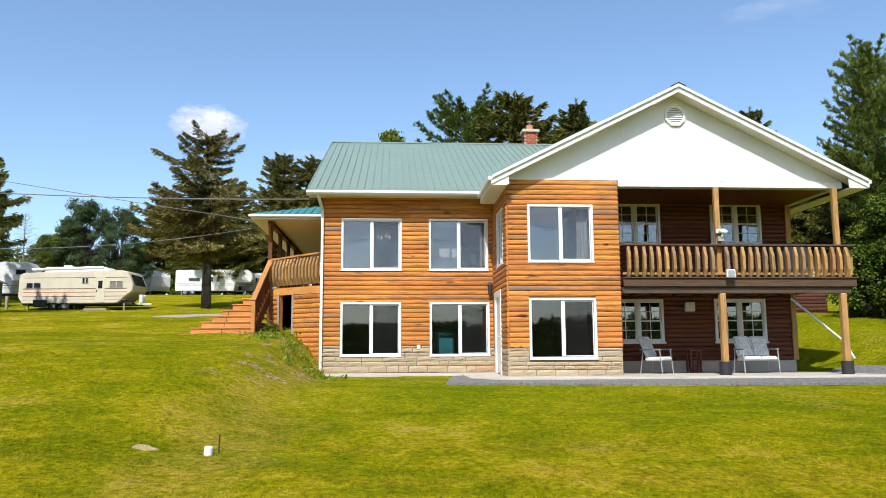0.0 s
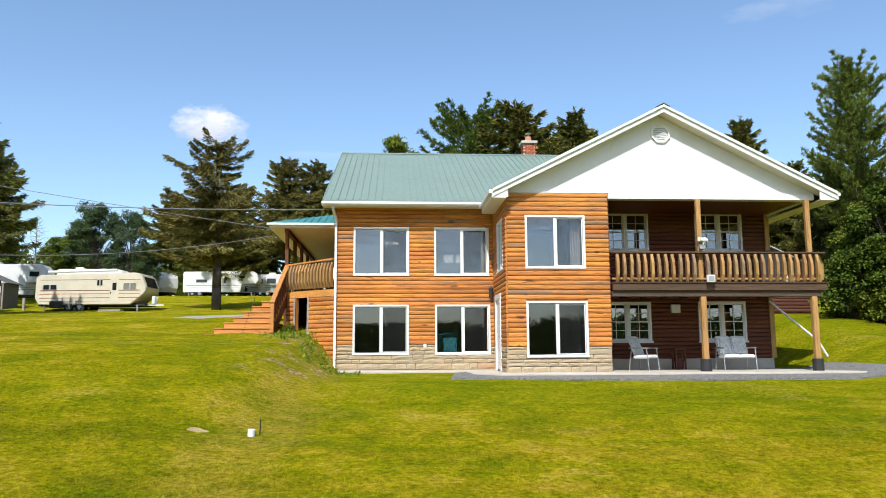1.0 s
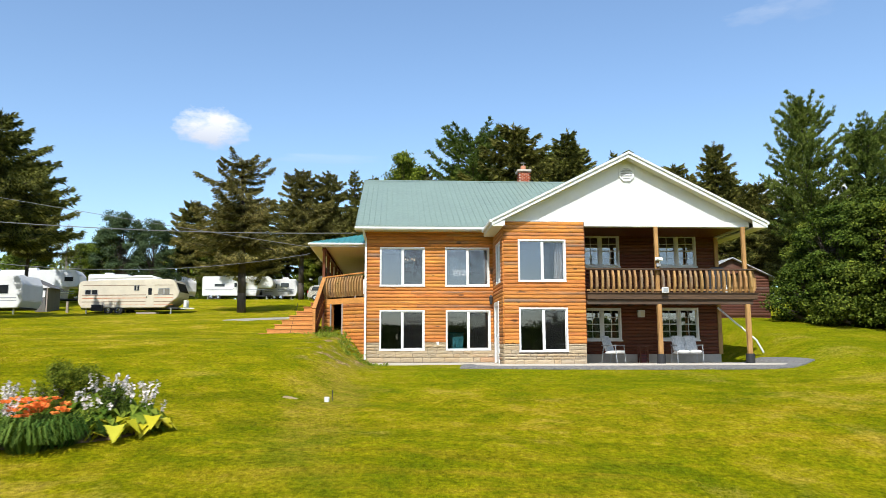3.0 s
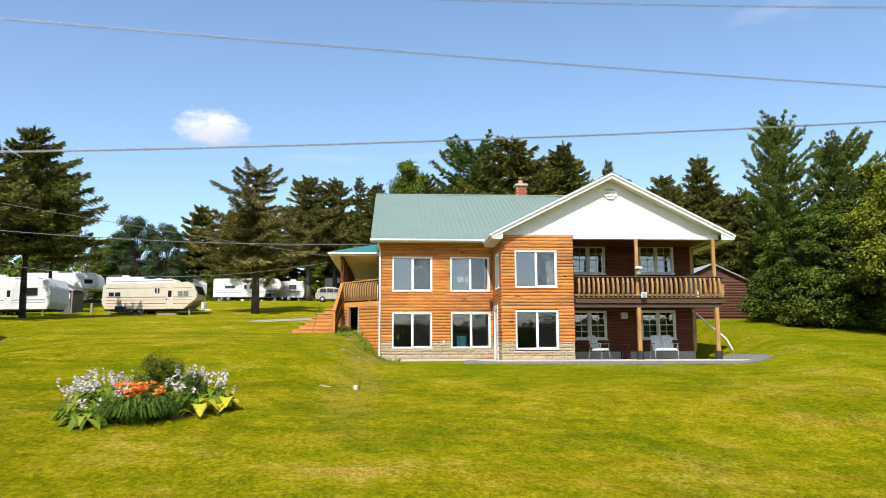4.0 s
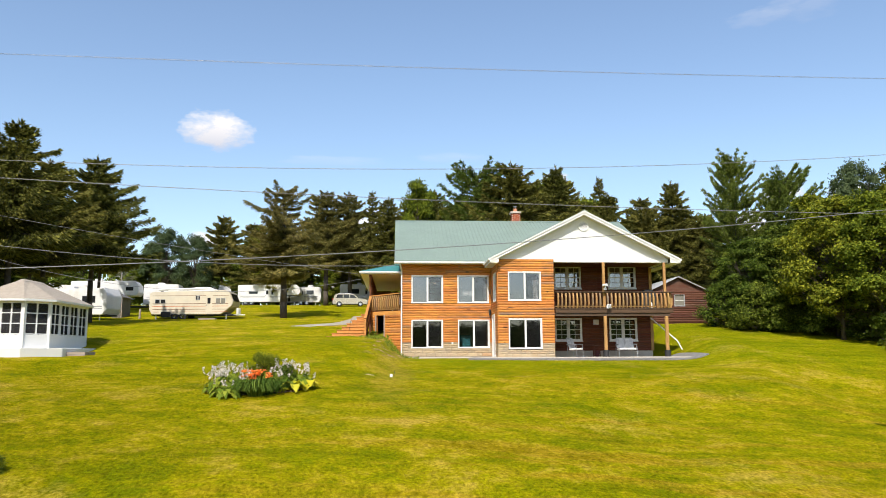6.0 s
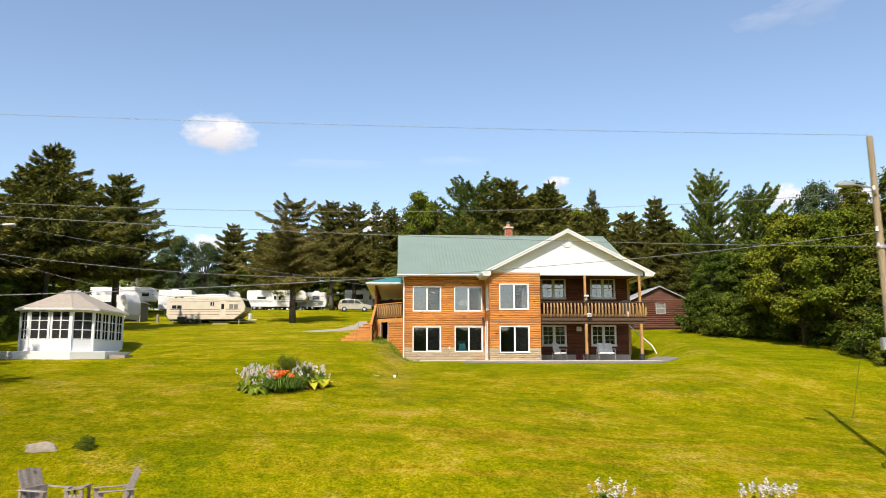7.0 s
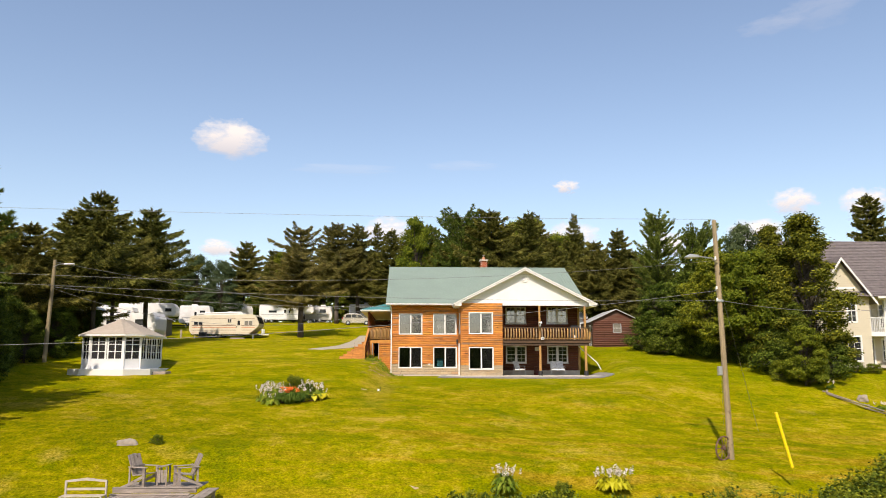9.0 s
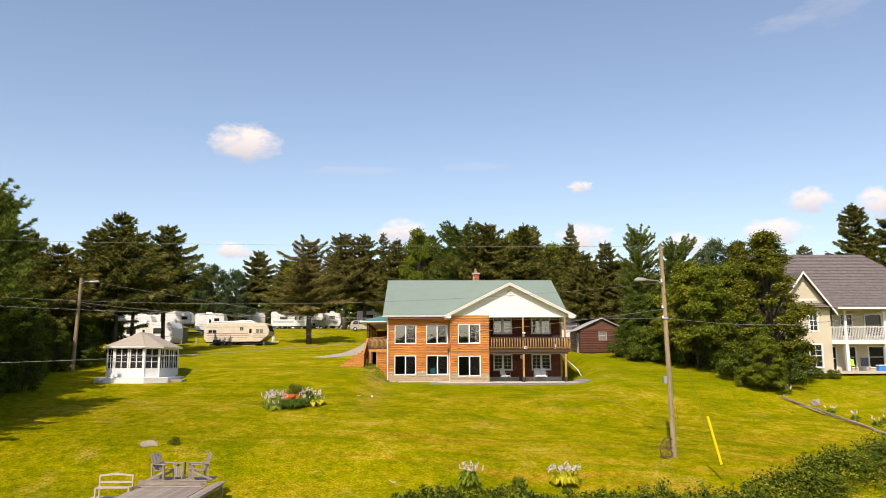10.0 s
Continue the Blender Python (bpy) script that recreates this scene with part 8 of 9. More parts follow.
corner_weeds()
for k, (x, y, sc, w, proto) in enumerate([(3.4, -8.7, 0.30, 0.55, SHRUB), (6.3, -8.0, 0.42, 0.55, SHRUB_L), (20.6, -6.6, 0.52, 1.3, SHRUB_L), (22.9, -4.6, 0.62, 1.3, SHRUB_L), (25.4, -3.6, 0.74, 1.35, SHRUB), (28.0, -2.0, 0.84, 1.3, SHRUB_L)]):
    plant(proto, x, y, scale=sc, wide=w * 1.15, rot=k * 47.0, label="green bush on the top of the bank")


# ---- garden seats on the shore platform ----
PZ = -3.17
platform = thing("platform", (-7.4, -11.5, PZ - 0.2), "weathered grey board platform with a step above the bank", "platform")


def deck_boards(x0, x1, y0, y1, z, parent):
    n = int((x1 - x0) / 0.145)
    w = (x1 - x0) / n
    for k in range(n):
        part("board", made(box, x0 + k * w, x0 + (k + 1) * w - 0.012, y0, y1, z - 0.04, z, bevel=0.006), M["oldwood"], parent)


deck_boards(-8.95, -6.30, -10.62, -9.15, PZ, platform)
deck_boards(-8.95, -6.32, -14.2, -10.72, PZ - 0.16, platform)
deck_boards(-6.28, -5.85, -14.2, -9.45, PZ - 0.16, platform)
part("step_board", made(box, -9.0, -6.30, -10.70, -10.63, PZ - 0.12, PZ + 0.02, bevel=0.006), M["oldwood"], platform)
part("rail_board", made(box, -9.0, -6.30, -10.72, -10.58, PZ + 0.022, PZ + 0.06, bevel=0.006), M["oldwood"], platform)
part("rail_board", made(box, -9.0, -6.45, -10.98, -10.84, PZ - 0.156, PZ - 0.11, bevel=0.006), M["oldwood"], platform)
for x in (-8.9, -7.6, -6.05):
    part("joist", made(box, x, x + 0.08, -14.1, -9.5, PZ - 0.34, PZ - 0.202), M["oldwood"], platform)
    for y in (-13.9, -9.7):
        part("leg", made(box, x, x + 0.1, y, y + 0.1, gz(x, y) - 0.2, PZ - 0.34), M["oldwood"], platform)
part("slab", made(box, -10.6, -9.02, -13.4, -11.0, PZ - 1.0, PZ - 0.45, bevel=0.05), M["path"], platform, "pale concrete pad")


def adirondack(at, rz):
    ob = thing("garden_chair", at, "weathered grey wooden slatted garden armchair", "chair", "garden chairs", rz=rz)
    w = M["oldwood"]
    for k in range(6):
        x = -0.27 + k * 0.092
        part("back_slat", made(lambda bm: prism(bm, [(0.22, 0.36), (0.25, 0.36), (0.50, 1.00 + 0.02 * (k in (2, 3))), (0.47, 1.02 + 0.02 * (k in (2, 3)))], "x", x, x + 0.082)), w, ob, world_space=False)
        y = -0.30 + k * 0.09
        part("seat_slat", made(box, -0.28, 0.28, y, y + 0.08, 0.41 - 0.012 * k, 0.43 - 0.012 * k), w, ob, world_space=False)
    for x in (-0.34, 0.28):
        part("arm", made(box, x, x + 0.12, -0.34, 0.40, 0.62, 0.645, bevel=0.008), w, ob, world_space=False)
        part("front_leg", made(box, x + 0.01, x + 0.06, -0.32, -0.22, 0.0, 0.62), w, ob, world_space=False)
        part("back_leg", made(lambda bm: prism(bm, [(-0.25, 0.30), (-0.25, 0.40), (0.50, 0.05), (0.50, 0.0), (0.42, 0.0)], "x", x + 0.015, x + 0.05)), w, ob, world_space=False)
        part("arm_post", made(box, x + 0.015, x + 0.05, 0.30, 0.36, 0.12, 0.62), w, ob, world_space=False)
    part("stretcher", made(box, -0.28, 0.28, 0.24, 0.28, 0.62, 0.68), w, ob, world_space=False)
    return ob


adirondack((-8.24, -10.0, PZ), 66)
adirondack((-6.86, -10.03, PZ), -62)
tbl = thing("garden_table", (-7.66, -9.75, PZ), "weathered grey wooden side table between the chairs", "table")
for k in range(4):
    y = -9.97 + k * 0.115
    part("slat", made(lambda bm: prism(bm, [(-7.88, PZ + 0.56), (-7.46, PZ + 0.64), (-7.46, PZ + 0.665), (-7.88, PZ + 0.585)], "y", y, y + 0.10)), M["oldwood"], tbl)
for x, h in ((-7.84, 0.565), (-7.55, 0.62)):
    for y in (-9.95, -9.58):
        part("leg", made(box, x, x + 0.05, y, y + 0.05, PZ, PZ + h - 0.012), M["oldwood"], tbl)
for k in range(3):
    part("side_slat", made(box, -7.79 + k * 0.085, -7.72 + k * 0.085, -9.94, -9.92, PZ + 0.10, PZ + 0.50), M["oldwood"], tbl)
bench = thing("garden_bench", (-9.55, -11.6, PZ - 0.17), "pale wooden garden bench with a curved back rail", "bench")
BZ = PZ - 0.40
BW = worn("pale_bench_wood", (0.42, 0.36, 0.29), 0.25, 5.0, 0.7)
for k in range(3):
    part("seat_slat", made(box, -10.20, -8.90, -11.85 + k * 0.13, -11.74 + k * 0.13, BZ + 0.35, BZ + 0.38), BW, bench)
part("back_rail", made(lambda bm: prism(bm, [(-10.20, BZ + 0.74), (-9.55, BZ + 0.80), (-8.90, BZ + 0.74), (-8.90, BZ + 0.80), (-9.25, BZ + 0.84), (-9.55, BZ + 0.88), (-9.85, BZ + 0.84), (-10.20, BZ + 0.80)], "y", -11.45, -11.40)), BW, bench)
part("back_rail", made(box, -10.20, -8.90, -11.45, -11.40, BZ + 0.50, BZ + 0.57), BW, bench)
for x in (-10.20, -8.95):
    part("leg", made(box, x, x + 0.05, -11.47, -11.41, BZ - 0.05, BZ + 0.80), BW, bench)
    part("leg", made(box, x, x + 0.05, -11.86, -11.80, BZ - 0.05, BZ + 0.38), BW, bench)


# ---- log shed and outbuilding ----
# Reddish shed logs; the shade of the trees is put into their base colour.
M["log_shed"] = wood("dark_log_siding", (0.105, 0.036, 0.021), "x", grey=0.06)
M["log_shed_side"] = wood("dark_log_siding_side", (0.105, 0.036, 0.021), "y", grey=0.06)


def build_shed():
    x0, x1, y0, y1 = 17.5, 21.8, 33.0, 38.0
    z0 = gz(19.5, 33.0) - 0.1
    zt, apex = z0 + 2.5, z0 + 3.5
    ob = thing("log_shed", (19.6, 35.5, z0), "red-brown log shed, colour darkened for the shade of overhanging branches", "shed")
    hole = [(19.3, 20.1, z0 + 1.35, z0 + 2.25)]
    part("gable_wall", made(lambda bm: prism(bm, [(x0, zt), (x1, zt), ((x0 + x1) / 2, apex)], "y", y0, y0 + 0.15)), M["log_shed"], ob)
    bm = bmesh.new()
    wall_grid(bm, "y", y0, 0.15, x0, x1, z0, zt, hole)
    front = part("wall", bm, M["log_shed"], ob, "red-brown log wall, colour darkened for tree shade")
    log_courses(front, x0, x1, z0 + 0.2, zt, hole, facing_front(y0), M["log_shed"], 31, 0.16)
    side = part("wall", made(box, x0, x0 + 0.15, y0 + 0.15, y1, z0, zt), M["log_shed_side"], ob)
    log_courses(side, y0 + 0.02, y1, z0 + 0.2, zt, [(33.7, 34.6, z0, z0 + 2.15)], facing_left(x0), M["log_shed_side"], 32, 0.16)
    screen_door = part("door", made(bars, 33.74, 34.56, z0 + 0.1, z0 + 2.12, 0.10, -0.05, 0.0), M["trim"], ob, "white screen door")
    screen_door.matrix_basis = Matrix.Translation((x0, 33.74 + 34.56, 0)) @ Matrix.Rotation(radians(-90), 4, "Z")
    part("pane", made(box, 33.84, 34.46, -0.03, -0.02, z0 + 0.2, z0 + 2.02), M["rv_grey"], screen_door)
    part("wall", made(box, x1 - 0.15, x1, y0 + 0.15, y1, z0, zt), M["log_shed"], ob)
    part("wall", made(box, x0 + 0.15, x1 - 0.15, y1 - 0.15, y1, z0, apex - 0.6), M["log_shed"], ob)
    win = part("window", made(bars, 19.3, 20.1, z0 + 1.35, z0 + 2.25, 0.07, y0 - 0.05, y0 + 0.03), M["rv_grey"], ob)
    part("pane", made(box, 19.37, 20.03, y0, y0 + 0.01, z0 + 1.42, z0 + 2.18), M["curtained"], win)
    part("muntin", made(box, 19.37, 20.03, y0 - 0.02, y0 - 0.002, z0 + 1.78, z0 + 1.82), M["trim"], win)
    mid = (x0 + x1) / 2
    for xe in (x0 - 0.45, x1 + 0.45):
        zl = apex - (apex - zt) * abs(xe - mid) / (mid - x0)
        bm = bmesh.new()
        solid(bm, [(mid, y0 - 0.25, apex + 0.06), (xe, y0 - 0.25, zl + 0.06), (xe, y1 + 0.3, zl + 0.06), (mid, y1 + 0.3, apex + 0.06)], [(mid, y0 - 0.25, apex), (xe, y0 - 0.25, zl), (xe, y1 + 0.3, zl), (mid, y1 + 0.3, apex)])
        part("roof", bm, M["silver_roof"], ob, "pale metal roof")
    out = thing("outbuilding", (16.4, 40.5, gz(17.6, 40)), "small white outbuilding with a grey roof behind the house", "shed")
    z = gz(17.6, 40)
    part("wall", made(box, 14.6, 18.1, 39.0, 42.0, z - 1.2, z + 2.5), M["white"], out)
    part("roof", made(lambda bm: prism(bm, [(38.7, z + 2.5), (40.5, z + 3.7), (42.3, z + 2.5)], "x", 14.3, 18.4)), M["silver_roof"], out)
    part("door", made(box, 15.4, 16.3, 38.96, 39.0, z, z + 2.0), M["rv_grey"], out)


M["silver_roof"] = worn("pale_metal_roof", (0.55, 0.56, 0.57), 0.1, 1.5, 0.4, metal=0.3)
build_shed()


# ---- neighbouring house ----
def build_neighbour():
    ob = thing("neighbour_house", (35.0, 22.0, 0.7), "beige vinyl-sided house with grey shingle roof and white porches", "house")
    z0 = 0.55
    yw, yb = 17.4, 28.6
    ze = 5.65
    gx0, gx1, gx, gt = 29.9, 34.1, 32.0, 8.45
    w1 = [(32.45, 33.05, 3.85, 5.45), (31.0, 31.6, 3.85, 5.45), (31.35, 33.25, 1.05, 2.75)]
    part("gable_wall", made(lambda bm: prism(bm, [(gx0, ze), (gx1, ze), (gx, gt - 0.1)], "y", yw, yw + 0.2)), M["siding_tan"], ob)
    bm = bmesh.new()
    wall_grid(bm, "y", yw, 0.2, gx0, gx1, z0, ze, w1)
    wall = part("wall", bm, M["siding_tan"], ob, "beige horizontal vinyl siding")
    lap = made(lambda bm: prism(bm, [(0.0, 0.0), (-0.022, 0.0), (-0.004, 0.16), (0.0, 0.16)], "x", 0, 1))
    lap.materials.append(M["siding_tan"])
    z = z0
    while z < gt - 0.35:
        a0, b0 = gx0, gx1
        if z > ze - 0.1:
            half = (gt - 0.15 - z - 0.1) / (gt - ze) * (gx1 - gx0) / 2
            a0, b0 = gx - half, gx + half
        at = a0
        for o in sorted(o for o in w1 if o[2] - 0.1 < z + 0.08 < o[3] + 0.1) + [(b0, b0, 0, 0)]:
            if o[0] - at > 0.05:
                s = new("siding_board", lap)
                s.parent = wall
                s.matrix_basis = Matrix.Translation((at, yw, z)) @ Matrix.Diagonal((o[0] - at, 1, 1, 1))
            at = max(at, o[1])
        z += 0.16
    for k, o in enumerate(w1):
        a, b, c, d = o
        wn_ = part("window", made(bars, a - 0.1, b + 0.1, c - 0.1, d + 0.1, 0.12, yw - 0.05, yw + 0.03), M["trim"], ob, "white-trimmed window with muntins")
        part("pane", made(box, a, b, yw + 0.05, yw + 0.06, c, d), M["glass_black"], wn_)
        bm = bmesh.new()
        n = 4 if b - a > 1 else 2
        for i in range(1, n):
            x = a + (b - a) * i / n
            wd = 0.05 if (n == 4 and i == 2) else 0.014
            box(bm, x - wd, x + wd, yw + 0.0, yw + 0.045, c, d)
        for i in range(1, 4):
            zz = c + (d - c) * i / 4
            box(bm, a, b, yw + 0.004, yw + 0.041, zz - (0.025 if i == 2 else 0.012), zz + (0.025 if i == 2 else 0.012))
        part("muntin", bm, M["trim"], wn_)
    part("fan_trim", made(box, 31.6, 33.1, yw - 0.05, yw - 0.005, 6.2, 6.35), M["trim"], ob)
    # porch bay to the right
    px0, px1, py = 34.1, 44.0, 19.2
    holes = [(34.5, 35.2, 3.15, 5.2), (35.9, 36.8, 3.5, 5.2), (37.9, 39.2, 3.5, 5.2), (34.5, 35.3, 0.8, 2.6), (36.0, 36.9, 1.0, 2.6), (38.0, 39.2, 1.0, 2.6)]
    bm = bmesh.new()
    wall_grid(bm, "y", py, 0.2, px0, px1, z0, ze, holes)
    part("wall", bm, M["siding_tan"], ob)
    for k, (a, b, c, d) in enumerate(holes):
        wn_ = part("door" if k in (0, 3) else "window", made(bars, a - 0.09, b + 0.09, c - 0.09, d + 0.09, 0.10, py - 0.05, py + 0.03), M["trim"], ob)
        part("pane", made(box, a, b, py + 0.05, py + 0.06, c, d), M["glass_black"] if k not in (0, ) else M["curtained"], wn_)
        part("muntin", made(box, a, b, py, py + 0.045, (c + d) / 2 - 0.025, (c + d) / 2 + 0.025), M["trim"], wn_)
    part("wall", made(box, gx1 - 0.2, gx1, yw + 0.2, py, z0, ze), M["siding_tan"], ob)
    part("wall", made(box, 27.2, 27.4, 19.0, yb, z0, ze), M["siding_tan"], ob)
    part("wall", made(box, 27.4, gx0, 19.0, 19.2, z0, ze), M["siding_tan"], ob)
    part("wall", made(box, 43.8, 44.0, py + 0.2, yb, z0, ze), M["siding_tan"], ob)
    part("wall", made(box, 27.4, 43.8, yb - 0.2, yb, z0, ze), M["siding_tan"], ob)
    part("porch_floor", made(box, px0, px1, yw + 0.1, py, 0.50, 0.72), M["concrete"], ob)
    part("balcony_floor", made(box, px0, px1, yw + 0.25, py, 2.80, 3.12), M["trim"], ob)
    part("handrail", made(box, px0, px1, yw + 0.30, yw + 0.40, 4.10, 4.18), M["trim"], ob)
    bal = made(box, -0.02, 0.02, -0.02, 0.02, 0, 0.98)
    bal.materials.append(M["trim"])
    x = px0 + 0.1
    while x < px1:
        s = new("baluster", bal)
        s.parent = ob
        s.matrix_parent_inverse = ob.matrix_basis.inverted()
        s.matrix_basis = Matrix.Translation((x, yw + 0.35, 3.12))
        x += 0.125
    for x in (35.45, 38.6, 41.7):
        part("column", made(box, x - 0.13, x + 0.13, yw + 0.25, yw + 0.51, 0.72, 2.80, bevel=0.01), M["trim"], ob)
        part("column", made(box, x - 0.10, x + 0.10, yw + 0.25, yw + 0.45, 3.12, ze - 0.15, bevel=0.01), M["trim"], ob)
    part("porch_beam", made(box, px0, px1, yw + 0.15, yw + 0.45, ze - 0.18, ze + 0.02), M["trim"], ob)
    # roofs
    ry, rz_, x0, x1 = 23.0, 10.65, 26.9, 44.4
    bm = bmesh.new()
    e = [(x0, 16.9, ze), (x1, 16.9, ze), (x1, 29.1, ze), (x0, 29.1, ze)]
    r2 = [(29.5, ry, rz_), (40.3, ry, rz_)]
    v = [bm.verts.new(p) for p in e + r2]
    for f in ((0, 1, 5, 4), (1, 2, 5), (2, 3, 4, 5), (3, 0, 4), (3, 2, 1, 0)):
        bm.faces.new([v[i] for i in f])
    roof = part("roof", bm, M["shingle"], ob, "dark grey shingle roof")
    # shingle courses as thin steps
    bm = bmesh.new()
    n = 34
    for k in range(n):
        t = k / n
        a = Vector(e[0]).lerp(Vector(r2[0]), t)
        b = Vector(e[1]).lerp(Vector(r2[1]), t)
        beam(bm, a + Vector((0, -0.01, 0.012)), b + Vector((0, -0.01, 0.012)), 0.05, 0.02)
    part("shingle_course", bm, M["shingle"], roof)
    for xe in (gx0 - 0.4, gx1 + 0.4):
        zl = gt - (gt - ze) * abs(xe - gx) / (gx1 - gx)
        bm = bmesh.new()
        solid(bm, [(gx, yw - 0.45, gt + 0.12), (xe, yw - 0.45, zl + 0.12), (xe, 18.4, zl + 0.12), (gx, 21.2, gt + 0.12)], [(gx, yw - 0.45, gt), (xe, yw - 0.45, zl), (xe, 18.4, zl), (gx, 21.2, gt)])
        part("roof", bm, M["shingle"], ob)
        bm = bmesh.new()
        prism(bm, [(gx, gt + 0.05), (xe, zl + 0.05), (xe, zl - 0.16), (gx, gt - 0.16)], "y", yw - 0.50, yw - 0.455)
        part("rake_board", bm, M["trim"], ob)
    part("fascia", made(box, gx1 + 0.4, x1, 16.87, 16.9, ze - 0.14, ze + 0.02), M["trim"], ob)
    plant(SHRUB, 32.4, 16.6, scale=0.42, label="low shrub in front of the neighbouring house")
    plant(SHRUB_L, 33.6, 16.7, scale=0.35, wide=1.4, label="low light green shrub in front of the neighbouring house")
    lawn_chair = thing("folding_chair", (36.1, 18.2, 0.72), "lime-green folding chair on the neighbour's porch", "chair")
    lime = worn("lime_cloth", (0.30, 0.50, 0.05), 0.1, 5, 0.8)
    part("seat", made(box, 35.85, 36.35, 18.0, 18.45, 1.10, 1.13), lime, lawn_chair)
    part("backrest", made(lambda bm: prism(bm, [(18.43, 1.12), (18.46, 1.12), (18.64, 1.65), (18.60, 1.65)], "x", 35.85, 36.35)), lime, lawn_chair)
    for x in (35.86, 36.32):
        part("leg", made(beam, (x, 18.0, 0.72), (x, 18.45, 1.12), 0.03, 0.03), M["metal"], lawn_chair)
        part("leg", made(beam, (x, 18.45, 0.72), (x, 18.0, 1.12), 0.03, 0.03), M["metal"], lawn_chair)
    dark_chair = thing("folding_chair", (37.2, 18.3, 0.72), "dark blue folding chair on the neighbour's porch", "chair")
    navy = worn("navy_cloth", (0.02, 0.025, 0.05), 0.2, 5, 0.8)
    part("seat", made(box, 36.9, 37.5, 18.1, 18.5, 1.08, 1.12), navy, dark_chair)
    part("backrest", made(box, 36.9, 37.5, 18.5, 18.54, 1.12, 1.75), navy, dark_chair)
    for x in (36.92, 37.45):
        part("leg", made(beam, (x, 18.1, 0.72), (x, 18.5, 1.08), 0.03, 0.03), M["metal"], dark_chair)
        part("leg", made(beam, (x, 18.5, 0.72), (x, 18.1, 1.08), 0.03, 0.03), M["metal"], dark_chair)
    cool = thing("cool_box", (38.2, 17.95, 0.72), "blue cool box with a white lid on the neighbour's porch", "cool box")
    part("body", made(box, 37.9, 38.6, 17.8, 18.2, 0.72, 1.10, bevel=0.02), worn("blue_plastic", (0.02, 0.20, 0.55), 0.1, 4, 0.4), cool)
    part("lid", made(box, 37.88, 38.62, 17.78, 18.22, 1.10, 1.18, bevel=0.02), M["trim"], cool)


build_neighbour()


# ---- old rail fence along the right-hand boundary ----
fence = thing("rail_fence", (28.5, 9.0, gz(28.5, 9.0)), "broken-down grey split-rail fence along the boundary", "fence")
r = rng(77)
line = [(27.2, 11.6), (28.4, 9.2), (29.4, 6.8), (30.2, 4.6)]
for (xa, ya), (xb, yb_) in zip(line, line[1:]):
    for k, lift in enumerate((0.08, 0.24)):
        bm = bmesh.new()
        rod(bm, (xa + r.uniform(-0.2, 0.2), ya, gz(xa, ya) + lift + r.uniform(-0.08, 0.05)), (xb + r.uniform(-0.2, 0.2), yb_ - 0.3, gz(xb, yb_) + lift * r.uniform(0.1, 0.9)), 0.045, 0.035, 7)
        part("fence_rail", bm, M["oldwood"], fence)
for xa, ya in line:
    part("fence_post", made(rod, (xa + 0.15, ya, gz(xa, ya) - 0.1), (xa + 0.1, ya, gz(xa, ya) + r.uniform(0.25, 0.5)), 0.06, 0.05, 8), M["oldwood"], fence)
for k, (x, y) in enumerate([(28.6, 8.6), (29.5, 7.4), (30.2, 6.2), (31.2, 7.0), (27.5, 12.2)]):
    hosta("wildflower", (x + 0.6, y + 0.4, gz(x + 0.6, y + 0.4)), 300 + k, 50, 0.35, 0.30, 0.25, 0.035, "strap", 5, "clump of pale wildflowers along the fence", stalk_h=0.5)


# ---- rough grass standing in the mown lawn ----
def lawn_grass():
    rs = np.random.RandomState(55)
    n = 420000
    x = rs.uniform(-20, 22, n)
    y = -7 + 24 * rs.uniform(0, 1, n)
    keep = ~((x > -1.0) & (x < 15.5) & (y > 15.0)) & ~(((x + 5.7) / 1.5) ** 2 + ((y - 4.85) / 1.2) ** 2 < 1) & ~((x < -14.5) & (y > 11))
    x, y = x[keep], y[keep]
    p = np.stack([x, y, ground_z(x, y) - 0.005], 1)
    d = unit(rs.normal(size=p.shape) * [0.6, 0.6, 0.2] + [0, 0, 1.0])
    side = unit(np.cross(d, rs.normal(size=p.shape)))
    h = rs.uniform(0.02, 0.05, (len(p), 1))
    w = rs.uniform(0.004, 0.008, (len(p), 1))
    v = np.stack([p - side * w, p + side * w, p + d * h], 1).reshape(-1, 3)
    f = np.arange(len(p) * 3).reshape(-1, 3)
    ob = new("grass", raw("grass", v, f))
    ob.data.materials.append(grass_mat(True))
    tagged(ob, "short yellow-green grass blades of the mown lawn", "grass", kind="stuff")


lawn_grass()


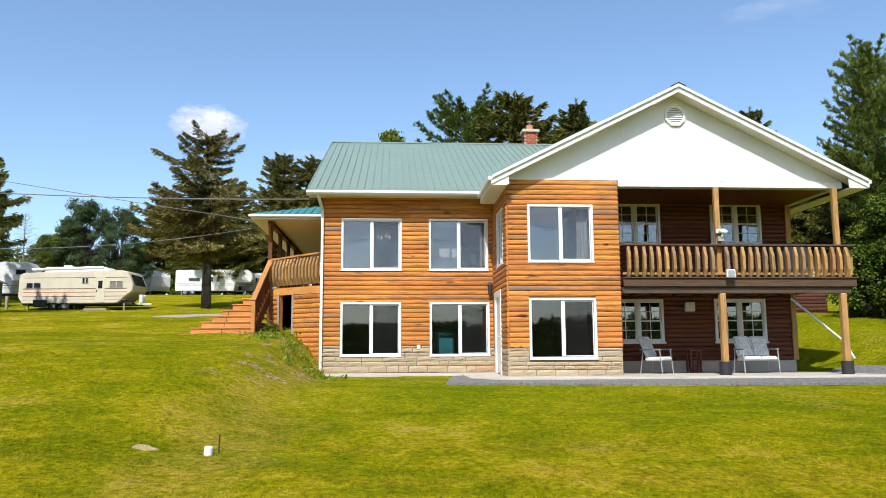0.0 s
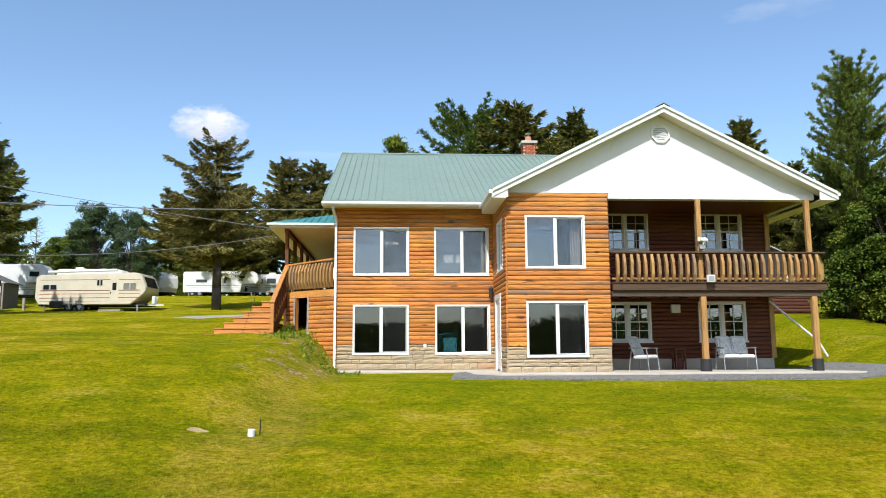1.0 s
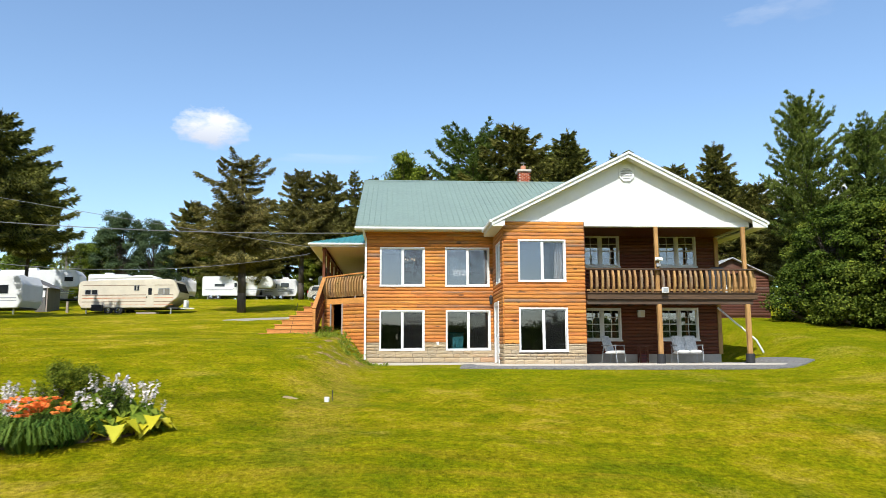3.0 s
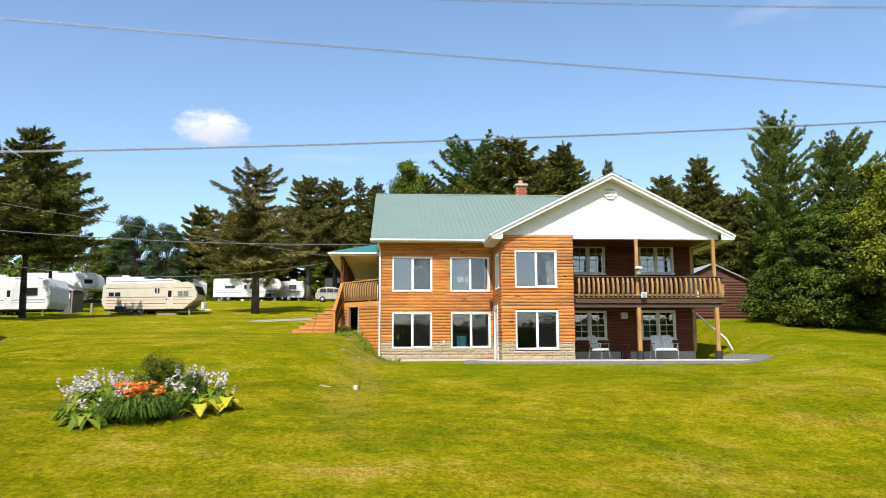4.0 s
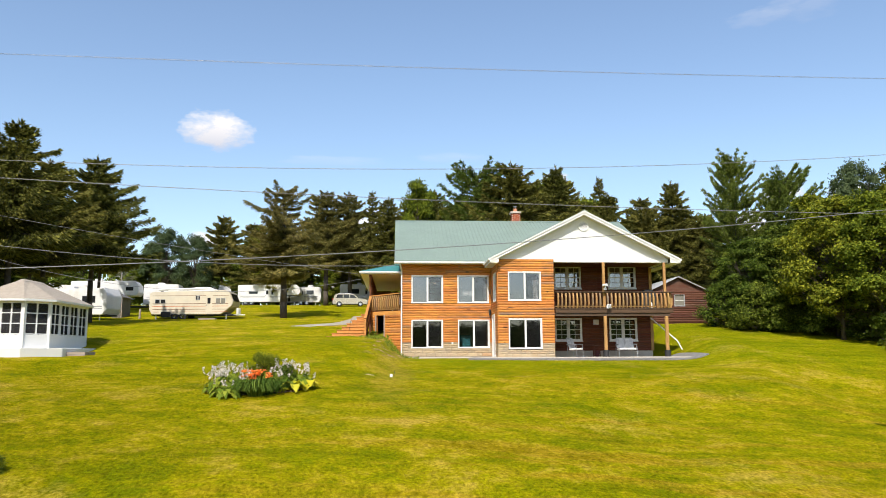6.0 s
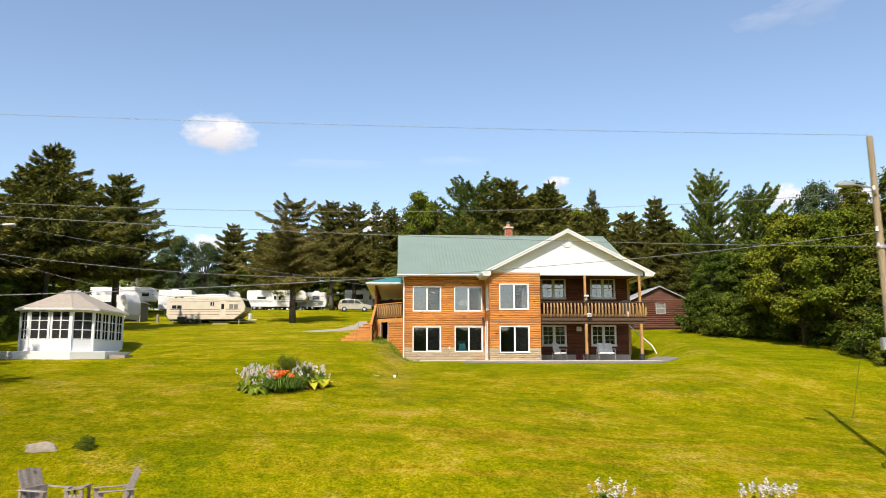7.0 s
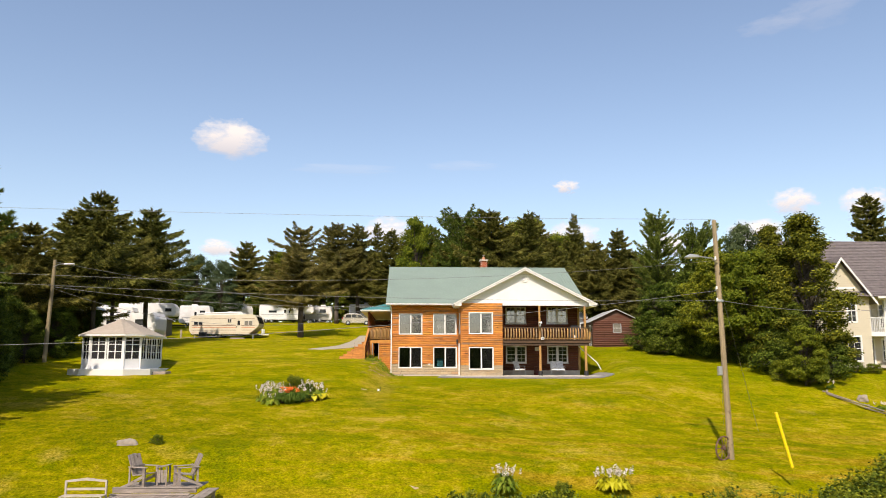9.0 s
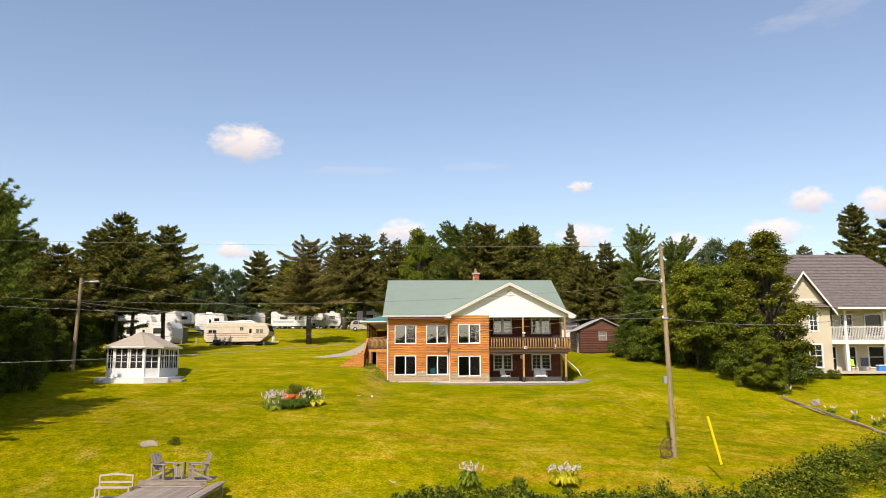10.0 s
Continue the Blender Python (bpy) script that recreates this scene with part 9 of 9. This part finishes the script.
# ---- clouds, far beyond everything ----
def cloud_mat(cover=0.92):
    m = Nodes("cloud")
    tc = m.n("TexCoord")
    oi = m.n("ObjectInfo")
    sep = m.n("SeparateXYZ")
    m.l(tc.outputs["Object"], sep.inputs[0])
    off = m.n("CombineXYZ")
    m.l(m.math("MULTIPLY", oi.outputs["Random"], 50.0), off.inputs[0])
    add = m.n("VectorMath")
    add.operation = "ADD"
    m.l(tc.outputs["Object"], add.inputs[0])
    m.l(off.outputs[0], add.inputs[1])
    nz = m.noise(add.outputs[0], 1.9, 6.0, 0.58)
    r2 = m.math("ADD", m.math("POWER", m.math("ABSOLUTE", sep.outputs[0], 0), 2.0), m.math("POWER", m.math("ABSOLUTE", sep.outputs[1], 0), 2.0))
    dens = m.math("ADD", m.math("SUBTRACT", 0.62, r2), m.math("MULTIPLY", m.math("SUBTRACT", nz, 0.5), 1.7))
    alpha = m.math("MULTIPLY", m.grey(dens, 0.08, 0.62), m.math("SUBTRACT", 1.0, m.grey(r2, 0.75, 0.98)))
    col = m.mix(m.grey(sep.outputs[1], -0.55, 0.25), (0.60, 0.62, 0.70), (0.90, 0.88, 0.88))
    em = m.n("Emission")
    m.l(col, em.inputs[0])
    em.inputs[1].default_value = CLOUD_GLOW
    tr = m.n("BsdfTransparent")
    mx = m.n("MixShader")
    m.l(m.math("MULTIPLY", alpha, cover), mx.inputs[0])
    m.l(tr.outputs[0], mx.inputs[1])
    m.l(em.outputs[0], mx.inputs[2])
    m.l(mx.outputs[0], m.out.inputs["Surface"])
    return m.mat


CLOUD_GLOW = 0.95
M["cloud"] = cloud_mat()
CLOUD = raw("cloud", [(-1, -1, 0), (1, -1, 0), (1, 1, 0), (-1, 1, 0)], [(0, 1, 2, 3)])
CLOUD.materials.append(M["cloud"])


def cloud(azimuth, elevation, half_w, half_h, mesh=None):
    """A cloud three kilometres off; azimuth from north to the east and elevation in degrees, sizes in metres."""
    d = Vector((math.sin(radians(azimuth)) * math.cos(radians(elevation)), math.cos(radians(azimuth)) * math.cos(radians(elevation)), math.sin(radians(elevation))))
    ob = new("cloud", mesh or CLOUD)
    ob.matrix_basis = look(d * 3000.0, (0, 0, 0)) @ Matrix.Rotation(math.pi, 4, "Y") @ Matrix.Diagonal((half_w, half_h, 1, 1))
    ob.visible_shadow = False
    tagged(ob, "soft white summer cloud in a blue sky", "cloud", "clouds", "structure")


for az, el, w, h in ((-13.72, 16.24, 189, 107), (12.22, 9.28, 156, 93), (-1.76, 9.91, 167, 76), (27.91, 11.01, 122, 71), (25.29, 8.99, 156, 80), (12.0, 13.08, 71, 40), (32.23, 10.48, 111, 89), (19.44, 8.48, 133, 67), (-14.32, 8.29, 111, 49)):
    cloud(az, el, w, h)

# thin wisps high up
M["wisp"] = cloud_mat(0.11)
WISP = CLOUD.copy()
WISP.materials.clear()
WISP.materials.append(M["wisp"])
for az, el, w, h in ((27.2, 23.0, 150, 50), (30.4, 23.4, 190, 80), (-4.9, 14.5, 300, 34), (4.0, 14.8, 220, 30)):
    cloud(az, el, w, h, WISP)

# the sky behind the viewer carries the same scattered clouds
for az, el, w, h in ((178, 11, 950, 260), (196, 15, 800, 240), (158, 12, 800, 230), (212, 10, 700, 200), (186, 22, 900, 300), (166, 20, 700, 260), (140, 15, 700, 240), (230, 16, 700, 240)):
    cloud(az, el, w, h)
